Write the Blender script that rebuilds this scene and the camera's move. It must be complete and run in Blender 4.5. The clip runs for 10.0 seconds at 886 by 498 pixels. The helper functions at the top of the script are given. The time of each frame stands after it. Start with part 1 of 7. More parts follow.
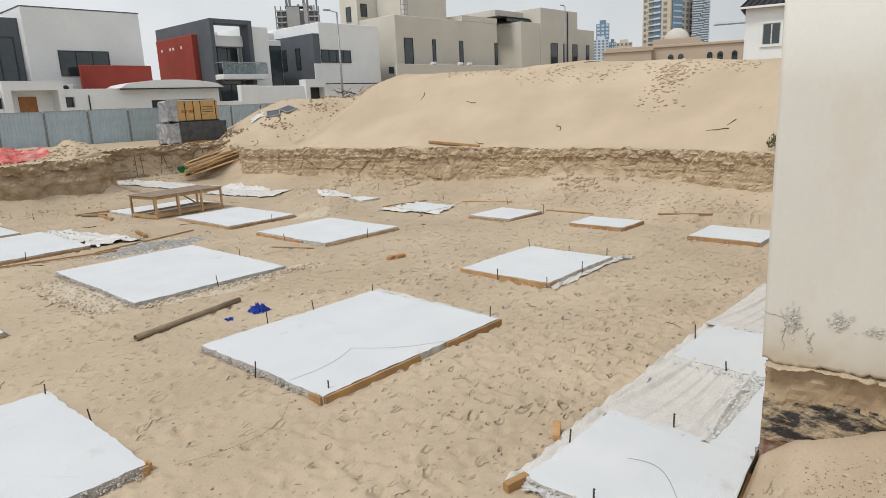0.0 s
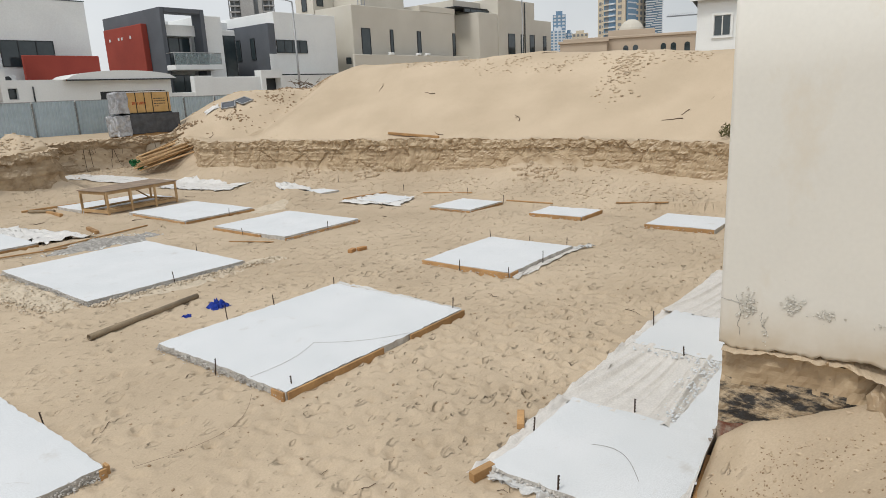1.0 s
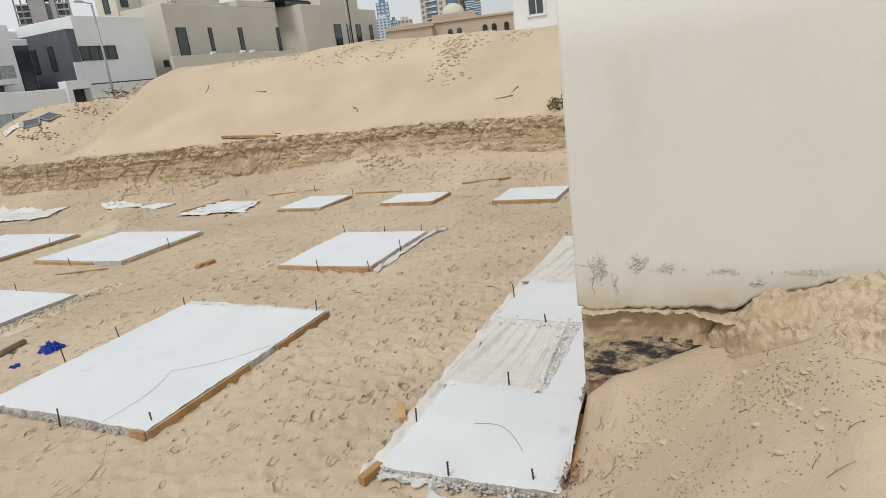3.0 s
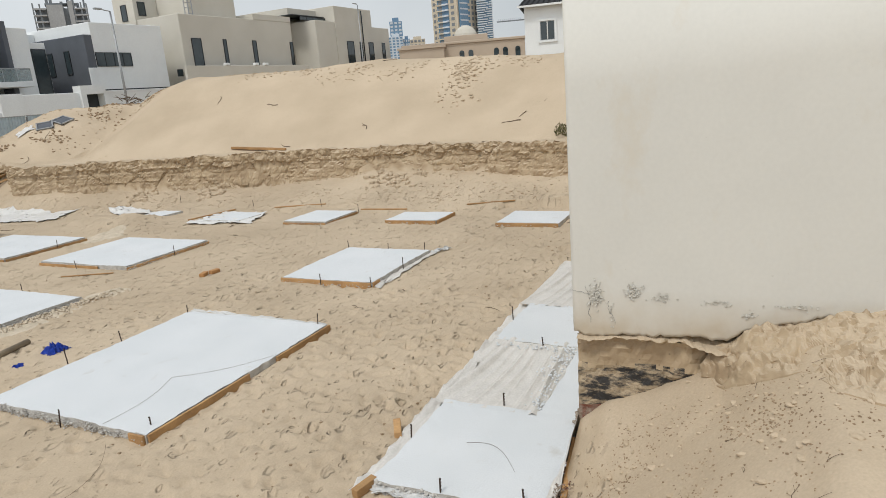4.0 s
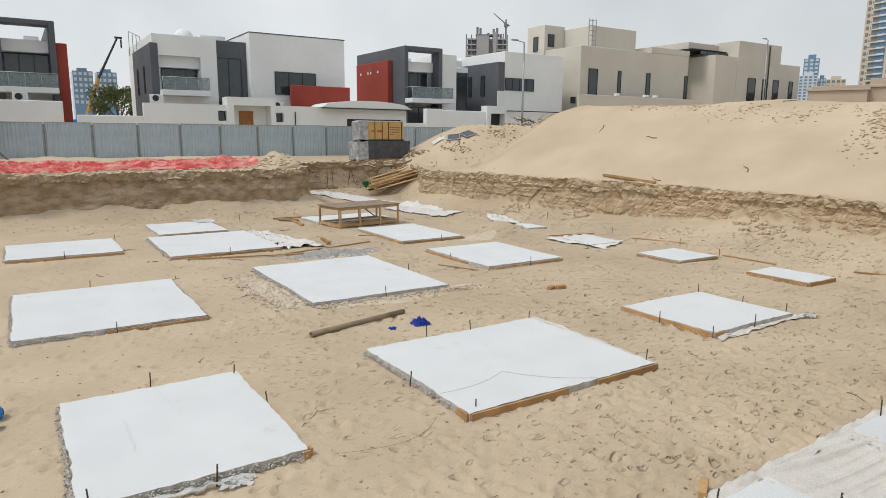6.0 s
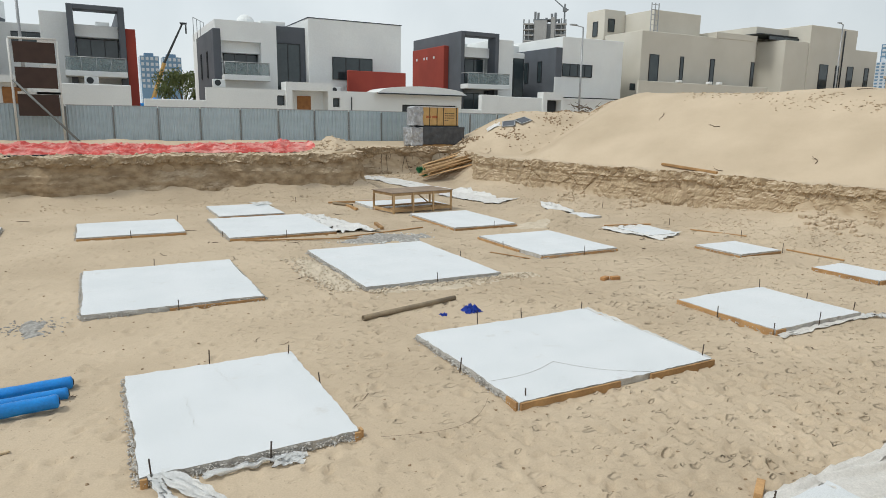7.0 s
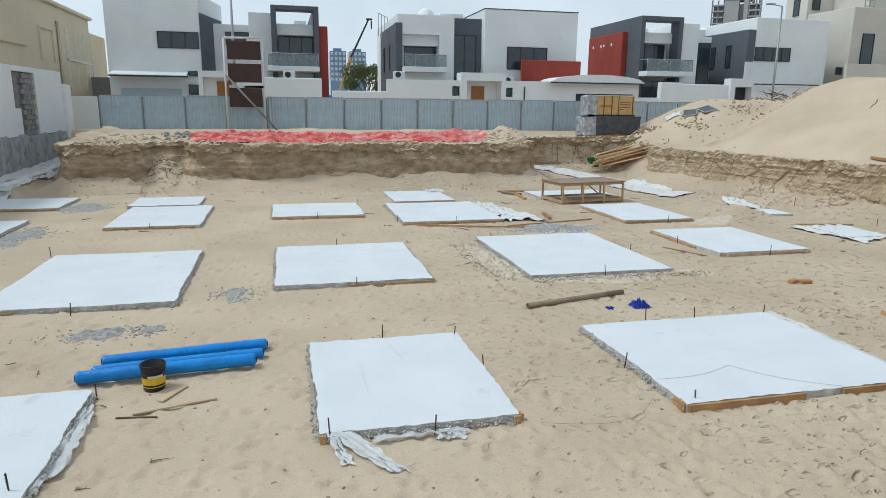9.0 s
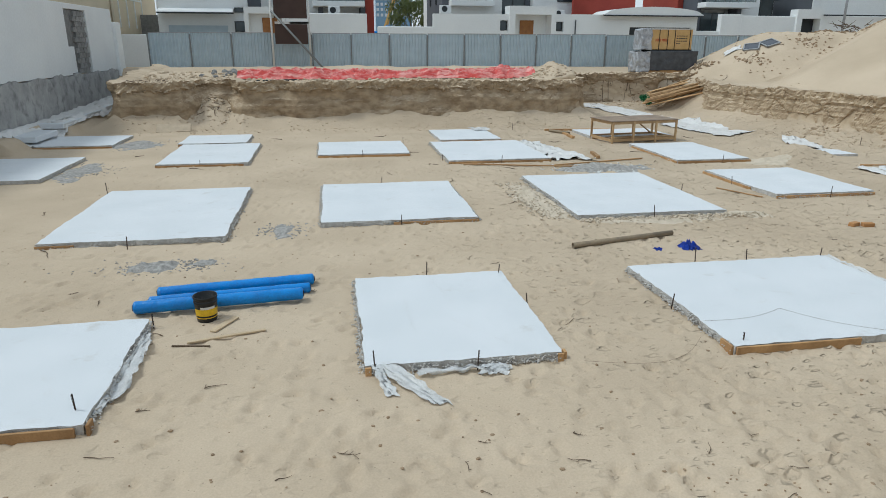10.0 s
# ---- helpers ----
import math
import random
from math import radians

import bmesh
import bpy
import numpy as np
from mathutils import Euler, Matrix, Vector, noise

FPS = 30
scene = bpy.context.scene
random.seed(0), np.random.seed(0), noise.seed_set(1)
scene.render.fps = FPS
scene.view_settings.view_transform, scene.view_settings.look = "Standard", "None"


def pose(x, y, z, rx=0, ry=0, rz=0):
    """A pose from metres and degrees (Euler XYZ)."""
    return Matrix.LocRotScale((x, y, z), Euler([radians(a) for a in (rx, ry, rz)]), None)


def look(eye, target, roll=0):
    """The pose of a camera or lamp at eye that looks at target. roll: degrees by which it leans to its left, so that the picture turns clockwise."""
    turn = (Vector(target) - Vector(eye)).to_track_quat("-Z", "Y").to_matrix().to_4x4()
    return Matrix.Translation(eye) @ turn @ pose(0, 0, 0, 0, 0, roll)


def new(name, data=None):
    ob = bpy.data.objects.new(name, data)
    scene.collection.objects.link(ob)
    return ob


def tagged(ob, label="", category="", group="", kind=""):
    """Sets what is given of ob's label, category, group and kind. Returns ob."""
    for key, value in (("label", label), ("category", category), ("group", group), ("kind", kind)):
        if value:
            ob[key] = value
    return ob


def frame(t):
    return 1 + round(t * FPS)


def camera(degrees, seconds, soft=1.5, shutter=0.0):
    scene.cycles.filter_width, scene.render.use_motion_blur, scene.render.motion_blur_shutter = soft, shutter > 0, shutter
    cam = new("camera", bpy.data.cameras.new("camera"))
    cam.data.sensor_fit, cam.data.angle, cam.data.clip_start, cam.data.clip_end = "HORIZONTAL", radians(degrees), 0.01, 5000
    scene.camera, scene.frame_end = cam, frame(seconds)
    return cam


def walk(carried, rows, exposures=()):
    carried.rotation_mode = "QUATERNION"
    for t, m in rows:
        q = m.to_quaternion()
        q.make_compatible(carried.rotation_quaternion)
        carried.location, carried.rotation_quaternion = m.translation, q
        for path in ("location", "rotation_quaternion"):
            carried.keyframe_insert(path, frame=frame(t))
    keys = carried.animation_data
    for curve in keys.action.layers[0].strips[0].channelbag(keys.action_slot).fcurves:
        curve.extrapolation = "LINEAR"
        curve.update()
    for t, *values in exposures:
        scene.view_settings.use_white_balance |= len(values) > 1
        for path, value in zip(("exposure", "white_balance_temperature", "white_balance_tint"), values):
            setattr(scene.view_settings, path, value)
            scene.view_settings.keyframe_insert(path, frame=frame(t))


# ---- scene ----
cam = camera(68.10, 10.0, soft=0.65)
PATH = [
    (0.0, (0.001, 0.000, 3.098), (3.186, 2.923, 2.135), -2.61),
    (0.5, (0.000, 0.011, 3.101), (3.279, 2.814, 2.097), -2.91),
    (1.0, (0.008, 0.021, 3.098), (3.351, 2.737, 2.066), -2.75),
    (1.5, (0.030, 0.041, 3.091), (3.454, 2.629, 2.003), -3.28),
    (2.0, (0.031, 0.055, 3.107), (3.627, 2.382, 1.979), -4.49),
    (2.5, (0.028, 0.082, 3.110), (3.678, 2.283, 1.911), -5.76),
    (3.0, (0.075, 0.098, 3.119), (3.905, 1.984, 1.942), -7.26),
    (3.2, (0.054, 0.089, 3.126), (3.952, 1.851, 1.979), -7.61),
    (4.3, (-0.052, -0.039, 3.175), (3.669, 2.159, 2.210), -1.21),
    (4.5, (0.036, -0.113, 3.147), (3.528, 2.458, 2.248), 0.74),
    (5.0, (0.018, -0.177, 3.192), (3.296, 2.682, 2.361), 1.78),
    (5.5, (-0.072, -0.206, 3.186), (2.634, 3.220, 2.442), 0.33),
    (6.0, (-0.109, -0.201, 3.168), (2.259, 3.461, 2.397), 0.42),
    (7.3, (-0.122, -0.181, 3.176), (1.799, 3.711, 2.295), 0.96),
    (7.5, (-0.146, -0.193, 3.176), (1.647, 3.762, 2.307), 0.83),
    (8.0, (-0.159, -0.217, 3.158), (1.316, 3.843, 2.182), 0.05),
    (8.5, (-0.157, -0.234, 3.165), (1.124, 3.885, 2.161), 0.03),
    (9.0, (-0.178, -0.251, 3.155), (0.844, 3.954, 2.212), 0.61),
    (9.5, (-0.188, -0.244, 3.131), (0.574, 3.981, 2.046), 0.76),
    (10.0, (-0.168, -0.219, 3.107), (0.540, 3.945, 1.775), 0.20),
]
EXPOSURES = [(0.0, -0.19, 6350, 9.0), (3.0, -0.19, 6350, 8.0), (4.5, -0.22, 6230, 7.8), (6.0, -0.19, 6350, 8.5), (7.3, -0.15, 6080, 3.6), (8.0, -0.19, 5830, 2.6), (9.0, -0.20, 5650, 2.6), (10.0, -0.29, 5680, 2.3)]
walk(cam, [(t, look(eye, target, roll)) for t, eye, target, roll in PATH], EXPOSURES)

# ---- world, sun, exposure ----
world = bpy.data.worlds.new("sky")
scene.world = world
world.use_nodes = True
wn = world.node_tree
sky = wn.nodes.new("ShaderNodeTexSky")
sky.sky_type, sky.sun_disc = "NISHITA", False
sky.sun_elevation, sky.sun_rotation = radians(58), radians(-80)
sky.dust_density, sky.air_density, sky.ozone_density = 3.0, 1.2, 1.0
tc = wn.nodes.new("ShaderNodeTexCoord")
cl = wn.nodes.new("ShaderNodeTexNoise")
cl.inputs["Scale"].default_value, cl.inputs["Detail"].default_value = 2.2, 6
wn.links.new(tc.outputs["Generated"], cl.inputs["Vector"])
ramp = wn.nodes.new("ShaderNodeValToRGB")
ramp.color_ramp.elements[0].position, ramp.color_ramp.elements[0].color = 0.35, (8.7, 8.9, 9.1, 1)
ramp.color_ramp.elements[1].position, ramp.color_ramp.elements[1].color = 0.68, (12.2, 12.2, 12.2, 1)
wn.links.new(cl.outputs["Fac"], ramp.inputs["Fac"])
mixs = wn.nodes.new("ShaderNodeMix")
mixs.data_type = "RGBA"
mixs.inputs["Factor"].default_value = 0.8
wn.links.new(sky.outputs["Color"], mixs.inputs["A"])
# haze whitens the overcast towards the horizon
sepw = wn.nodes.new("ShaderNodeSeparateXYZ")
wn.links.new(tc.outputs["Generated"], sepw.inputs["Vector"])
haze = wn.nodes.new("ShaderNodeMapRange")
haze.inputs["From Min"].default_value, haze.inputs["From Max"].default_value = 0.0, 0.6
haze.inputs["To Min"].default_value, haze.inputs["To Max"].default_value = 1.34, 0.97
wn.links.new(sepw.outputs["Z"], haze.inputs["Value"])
hz = wn.nodes.new("ShaderNodeVectorMath")
hz.operation = "SCALE"
wn.links.new(ramp.outputs["Color"], hz.inputs[0])
glow = wn.nodes.new("ShaderNodeMapRange")
glow.inputs["From Min"].default_value, glow.inputs["From Max"].default_value = -1.0, 1.0
glow.inputs["To Min"].default_value, glow.inputs["To Max"].default_value = 1.28, 0.80
wn.links.new(sepw.outputs["X"], glow.inputs["Value"])
both = wn.nodes.new("ShaderNodeMath")
both.operation = "MULTIPLY"
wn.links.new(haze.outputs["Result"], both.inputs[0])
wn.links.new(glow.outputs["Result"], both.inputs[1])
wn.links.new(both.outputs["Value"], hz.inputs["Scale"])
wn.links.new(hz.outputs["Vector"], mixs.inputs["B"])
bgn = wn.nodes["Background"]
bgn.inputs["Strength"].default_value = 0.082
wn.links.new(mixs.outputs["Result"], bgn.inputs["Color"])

sun = new("sun", bpy.data.lights.new("sun", "SUN"))
sun.data.energy, sun.data.angle, sun.data.color = 2.0, radians(12), (1.0, 0.94, 0.85)
sun.matrix_world = look((-37, 6, 60), (0, 0, 0))


# ---- materials ----
def mat(name, col, col2=None, rough=0.9, scale=8.0, fine=120.0, bump=0.15, dist=0.01, metal=0.0, spread=(0.35, 0.65), rnd=0.0, spec=0.3, grain=0.1):
    """Two-scale mottled paint: a coarse blotch between two colours and a fine grain, with relief."""
    m = bpy.data.materials.new(name)
    m.use_nodes = True
    nt = m.node_tree
    b = nt.nodes["Principled BSDF"]
    b.inputs["Roughness"].default_value, b.inputs["Metallic"].default_value = rough, metal
    b.inputs["Specular IOR Level"].default_value = spec
    co = nt.nodes.new("ShaderNodeTexCoord")
    n1 = nt.nodes.new("ShaderNodeTexNoise")
    n1.inputs["Scale"].default_value, n1.inputs["Detail"].default_value = scale, 6
    n2 = nt.nodes.new("ShaderNodeTexNoise")
    n2.inputs["Scale"].default_value, n2.inputs["Detail"].default_value = fine, 4
    nt.links.new(co.outputs["Object"], n1.inputs["Vector"])
    nt.links.new(co.outputs["Object"], n2.inputs["Vector"])
    mr = nt.nodes.new("ShaderNodeMapRange")
    mr.inputs["From Min"].default_value, mr.inputs["From Max"].default_value = spread
    nt.links.new(n1.outputs["Fac"], mr.inputs["Value"])
    mx = nt.nodes.new("ShaderNodeMix")
    mx.data_type = "RGBA"
    col2 = col2 or tuple(c * 0.86 for c in col)
    mx.inputs["A"].default_value, mx.inputs["B"].default_value = (*col, 1), (*col2, 1)
    nt.links.new(mr.outputs["Result"], mx.inputs["Factor"])
    hs = nt.nodes.new("ShaderNodeHueSaturation")
    g = nt.nodes.new("ShaderNodeMapRange")
    g.inputs["From Min"].default_value, g.inputs["From Max"].default_value = 0.3, 0.7
    g.inputs["To Min"].default_value, g.inputs["To Max"].default_value = 1 - grain, 1 + grain
    nt.links.new(n2.outputs["Fac"], g.inputs["Value"])
    last = g.outputs["Result"]
    if rnd:
        oi = nt.nodes.new("ShaderNodeObjectInfo")
        r = nt.nodes.new("ShaderNodeMapRange")
        r.inputs["To Min"].default_value, r.inputs["To Max"].default_value = 1 - rnd, 1 + rnd
        nt.links.new(oi.outputs["Random"], r.inputs["Value"])
        mu = nt.nodes.new("ShaderNodeMath")
        mu.operation = "MULTIPLY"
        nt.links.new(last, mu.inputs[0])
        nt.links.new(r.outputs["Result"], mu.inputs[1])
        last = mu.outputs["Value"]
    nt.links.new(last, hs.inputs["Value"])
    nt.links.new(mx.outputs["Result"], hs.inputs["Color"])
    nt.links.new(hs.outputs["Color"], b.inputs["Base Color"])
    if bump:
        bp = nt.nodes.new("ShaderNodeBump")
        bp.inputs["Strength"].default_value, bp.inputs["Distance"].default_value = bump, dist
        nt.links.new(n2.outputs["Fac"], bp.inputs["Height"])
        nt.links.new(bp.outputs["Normal"], b.inputs["Normal"])
    return m


def sand_material():
    m = mat("sand", (0.546, 0.447, 0.330), (0.467, 0.378, 0.274), rough=0.97, scale=0.45, fine=55, bump=0.0, spec=0.1, grain=0.06)
    nt = m.node_tree
    b = nt.nodes["Principled BSDF"]
    geo = nt.nodes.new("ShaderNodeNewGeometry")
    # crumbs and shell bits
    v = nt.nodes.new("ShaderNodeTexVoronoi")
    v.inputs["Scale"].default_value = 11
    nt.links.new(geo.outputs["Position"], v.inputs["Vector"])
    k = nt.nodes.new("ShaderNodeMapRange")
    k.inputs["From Min"].default_value, k.inputs["From Max"].default_value = 0.06, 0.10
    k.inputs["To Min"].default_value, k.inputs["To Max"].default_value = 0.70, 1.0
    nt.links.new(v.outputs["Distance"], k.inputs["Value"])
    # damp, layered crust where the cut stands steep, with relief shade in the colour
    sep = nt.nodes.new("ShaderNodeSeparateXYZ")
    nt.links.new(geo.outputs["Normal"], sep.inputs["Vector"])
    st = nt.nodes.new("ShaderNodeMapRange")
    st.inputs["From Min"].default_value, st.inputs["From Max"].default_value = 0.42, 0.80
    nt.links.new(sep.outputs["Z"], st.inputs["Value"])
    mp = nt.nodes.new("ShaderNodeMapping")
    mp.inputs["Scale"].default_value = (1.6, 1.6, 3.2)
    nt.links.new(geo.outputs["Position"], mp.inputs["Vector"])
    lay = nt.nodes.new("ShaderNodeTexNoise")
    lay.inputs["Scale"].default_value, lay.inputs["Detail"].default_value = 1.6, 7
    nt.links.new(mp.outputs["Vector"], lay.inputs["Vector"])
    lr = nt.nodes.new("ShaderNodeValToRGB")
    lr.color_ramp.elements[0].position, lr.color_ramp.elements[0].color = 0.36, (0.36, 0.272, 0.178, 1)
    lr.color_ramp.elements[1].position, lr.color_ramp.elements[1].color = 0.64, (0.49, 0.388, 0.265, 1)
    nt.links.new(lay.outputs["Fac"], lr.inputs["Fac"])
    old = b.inputs["Base Color"].links[0].from_socket
    crust = nt.nodes.new("ShaderNodeMix")
    crust.data_type = "RGBA"
    nt.links.new(lr.outputs["Color"], crust.inputs["A"])
    nt.links.new(st.outputs["Result"], crust.inputs["Factor"])
    nt.links.new(old, crust.inputs["B"])
    mul = nt.nodes.new("ShaderNodeMix")
    mul.data_type, mul.blend_type = "RGBA", "MULTIPLY"
    mul.inputs["Factor"].default_value = 1
    nt.links.new(crust.outputs["Result"], mul.inputs["A"])
    nt.links.new(k.outputs["Result"], mul.inputs["B"])
    nt.links.new(mul.outputs["Result"], b.inputs["Base Color"])
    # trodden relief: broad scuffs, then lumps, then grain
    prev = None
    for scale, strength, dist in ((2.2, 0.25, 0.10), (18, 0.25, 0.025), (70, 0.35, 0.008)):
        n = nt.nodes.new("ShaderNodeTexNoise")
        n.inputs["Scale"].default_value, n.inputs["Detail"].default_value = scale, 3
        nt.links.new(geo.outputs["Position"], n.inputs["Vector"])
        bp = nt.nodes.new("ShaderNodeBump")
        bp.inputs["Strength"].default_value, bp.inputs["Distance"].default_value = strength, dist
        nt.links.new(n.outputs["Fac"], bp.inputs["Height"])
        if prev:
            nt.links.new(prev.outputs["Normal"], bp.inputs["Normal"])
        prev = bp
    # crisp dents left by feet, only on the trodden pit floor
    sz = nt.nodes.new("ShaderNodeSeparateXYZ")
    nt.links.new(geo.outputs["Position"], sz.inputs["Vector"])
    flat = nt.nodes.new("ShaderNodeMapRange")
    flat.inputs["From Min"].default_value, flat.inputs["From Max"].default_value = 0.35, 0.75
    flat.inputs["To Min"].default_value, flat.inputs["To Max"].default_value = 1.0, 0.12
    nt.links.new(sz.outputs["Z"], flat.inputs["Value"])
    warp = nt.nodes.new("ShaderNodeTexNoise")
    warp.inputs["Scale"].default_value, warp.inputs["Detail"].default_value = 9, 3
    nt.links.new(geo.outputs["Position"], warp.inputs["Vector"])
    for scale, turn, stretch, r0, r1, strength, dist in ((3.4, 0.5, 1.7, -0.12, 0.42, 0.75, 0.05), (6.5, 2.1, 1.9, -0.22, 0.40, 0.8, 0.035), (12, 1.2, 1.5, -0.25, 0.36, 0.7, 0.018)):
        mp2 = nt.nodes.new("ShaderNodeMapping")
        mp2.inputs["Rotation"].default_value, mp2.inputs["Scale"].default_value = (0, 0, turn), (1.0, stretch, 0.3)
        off = nt.nodes.new("ShaderNodeVectorMath")
        off.operation = "MULTIPLY_ADD"
        off.inputs[1].default_value = (0.10, 0.10, 0.0)
        nt.links.new(warp.outputs["Color"], off.inputs[0])
        nt.links.new(geo.outputs["Position"], off.inputs[2])
        nt.links.new(off.outputs["Vector"], mp2.inputs["Vector"])
        vo = nt.nodes.new("ShaderNodeTexVoronoi")
        vo.inputs["Scale"].default_value = scale
        nt.links.new(mp2.outputs["Vector"], vo.inputs["Vector"])
        sc = nt.nodes.new("ShaderNodeSeparateColor")
        nt.links.new(vo.outputs["Color"], sc.inputs["Color"])
        rad = nt.nodes.new("ShaderNodeMapRange")
        rad.inputs["To Min"].default_value, rad.inputs["To Max"].default_value = r0, r1
        nt.links.new(sc.outputs["Red"], rad.inputs["Value"])
        inner = nt.nodes.new("ShaderNodeMath")
        inner.operation, inner.inputs[1].default_value = "MULTIPLY", 0.45
        nt.links.new(rad.outputs["Result"], inner.inputs[0])
        pit = nt.nodes.new("ShaderNodeMapRange")
        pit.interpolation_type = "SMOOTHSTEP"
        nt.links.new(vo.outputs["Distance"], pit.inputs["Value"])
        nt.links.new(inner.outputs["Value"], pit.inputs["From Min"])
        nt.links.new(rad.outputs["Result"], pit.inputs["From Max"])
        bp = nt.nodes.new("ShaderNodeBump")
        bp.inputs["Distance"].default_value = dist
        st2 = nt.nodes.new("ShaderNodeMath")
        st2.operation = "MULTIPLY"
        nt.links.new(flat.outputs["Result"], st2.inputs[0])
        west = nt.nodes.new("ShaderNodeMapRange")
        west.inputs["From Min"].default_value, west.inputs["From Max"].default_value = 0.5, 4.5
        west.inputs["To Min"].default_value, west.inputs["To Max"].default_value = 0.42 * strength, 1.15 * strength
        nt.links.new(sz.outputs["X"], west.inputs["Value"])
        nt.links.new(west.outputs["Result"], st2.inputs[1])
        nt.links.new(st2.outputs["Value"], bp.inputs["Strength"])
        nt.links.new(pit.outputs["Result"], bp.inputs["Height"])
        nt.links.new(prev.outputs["Normal"], bp.inputs["Normal"])
        prev = bp
    nt.links.new(prev.outputs["Normal"], b.inputs["Normal"])
    return m


SAND = sand_material()
# darker sand for left and back cuts: dampness plus their shade, in the colour
DAMP_SHADED = SAND.copy()
DAMP_SHADED.name = "damp_sand"
for nd in DAMP_SHADED.node_tree.nodes:
    if nd.bl_idname == "ShaderNodeValToRGB":
        nd.color_ramp.elements[0].color, nd.color_ramp.elements[1].color = (0.255, 0.188, 0.120, 1), (0.40, 0.31, 0.205, 1)
LUMP = mat("loose_sand", (0.54, 0.44, 0.325), (0.46, 0.37, 0.265), rough=0.97, scale=1.5, fine=60, bump=0.3, dist=0.01, spec=0.1, grain=0.06)
CONCRETE = mat("fresh_concrete", (0.665, 0.685, 0.705), (0.62, 0.645, 0.665), rough=0.75, scale=1.2, fine=90, bump=0.1, dist=0.004)
ROUGHCON = mat("rough_concrete", (0.60, 0.585, 0.555), (0.43, 0.41, 0.385), rough=0.95, scale=9, fine=60, bump=0.8, dist=0.02)
TIMBER = mat("form_timber", (0.47, 0.285, 0.13), (0.33, 0.195, 0.09), rough=0.8, scale=3, fine=60, bump=0.3, rnd=0.2)
STEEL = mat("rebar_steel", (0.05, 0.042, 0.038), (0.09, 0.06, 0.045), rough=0.6, scale=30, metal=0.6)
PLASTER = mat("cream_plaster", (0.675, 0.66, 0.612), (0.64, 0.625, 0.58), rough=0.9, scale=0.9, fine=30, bump=0.10, dist=0.004, grain=0.015)
SHEET = mat("fence_sheet", (0.44, 0.52, 0.57), (0.39, 0.465, 0.515), rough=0.55, scale=2.2, fine=60, bump=0.05, rnd=0.05, grain=0.04)
POSTM = mat("fence_post", (0.20, 0.21, 0.21), rough=0.6)
WHITE = mat("villa_white", (0.75, 0.77, 0.77), (0.70, 0.72, 0.725), rough=0.9, scale=0.5, fine=12, bump=0.04, grain=0.03)
GREY = mat("villa_grey", (0.115, 0.125, 0.145), (0.095, 0.105, 0.12), rough=0.85, scale=0.6, fine=12, bump=0.04, grain=0.03)
RED = mat("villa_red", (0.32, 0.060, 0.042), (0.27, 0.050, 0.037), rough=0.85, scale=0.6, fine=12, bump=0.04, grain=0.03)
BEIGE = mat("villa_beige", (0.57, 0.545, 0.485), (0.53, 0.505, 0.445), rough=0.9, scale=0.4, fine=12, bump=0.04, grain=0.03)
CREAM = mat("villa_cream", (0.66, 0.58, 0.44), (0.60, 0.53, 0.40), rough=0.9, scale=0.4, fine=12, bump=0.04, grain=0.03)
OCHRE = mat("house_ochre", (0.47, 0.39, 0.31), (0.43, 0.355, 0.28), rough=0.9, scale=0.4, fine=12, bump=0.04, grain=0.03)
GLASS = mat("dark_glass", (0.022, 0.034, 0.040), (0.035, 0.050, 0.056), rough=0.08, scale=0.8, fine=5, bump=0, spec=0.6)
DARK = mat("dark_panel", (0.035, 0.04, 0.045), rough=0.5, scale=2)
DOORM = mat("door_wood", (0.33, 0.15, 0.05), (0.25, 0.11, 0.04), rough=0.6, scale=4)
METAL = mat("grey_metal", (0.38, 0.39, 0.40), rough=0.45, metal=0.5, scale=10)


# ---- builders ----
def mesh_of(bm, name, material):
    me = bpy.data.meshes.new(name)
    bm.to_mesh(me)
    bm.free()
    for m in material if isinstance(material, (list, tuple)) else (material,):
        me.materials.append(m)
    return me


def part(name, bm, material, parent, label=""):
    ob = new(name, mesh_of(bm, name, material))
    ob.parent = parent
    return tagged(ob, label) if label else ob


def thing(name, at=(0, 0, 0), turn=0.0, label="", category="", group="", kind=""):
    e = new(name)
    e.empty_display_size = 0.1
    e.matrix_basis = pose(*at, 0, 0, turn)
    return tagged(e, label, category, group, kind)


def solid(name, bm, material, label="", category="", group="", kind=""):
    return tagged(new(name, mesh_of(bm, name, material)), label, category, group, kind)


def box(bm, x0, x1, y0, y1, z0, z1, bevel=0.0, m=None, mi=0):
    vs = [bm.verts.new(v) for v in ((x0, y0, z0), (x1, y0, z0), (x1, y1, z0), (x0, y1, z0), (x0, y0, z1), (x1, y0, z1), (x1, y1, z1), (x0, y1, z1))]
    fs = [bm.faces.new([vs[i] for i in f]) for f in ((3, 2, 1, 0), (4, 5, 6, 7), (0, 1, 5, 4), (1, 2, 6, 5), (2, 3, 7, 6), (3, 0, 4, 7))]
    for f in fs:
        f.material_index = mi
    if bevel:
        out = bmesh.ops.bevel(bm, geom=list({e for f in fs for e in f.edges}), offset=bevel, segments=1, affect="EDGES")
        vs = list({v for f in out["faces"] for v in f.verts} | {v for v in vs if v.is_valid})
    if m is not None:
        bmesh.ops.transform(bm, matrix=m, verts=vs)
    return vs


def bx(*a, **k):
    bm = bmesh.new()
    box(bm, *a, **k)
    return bm


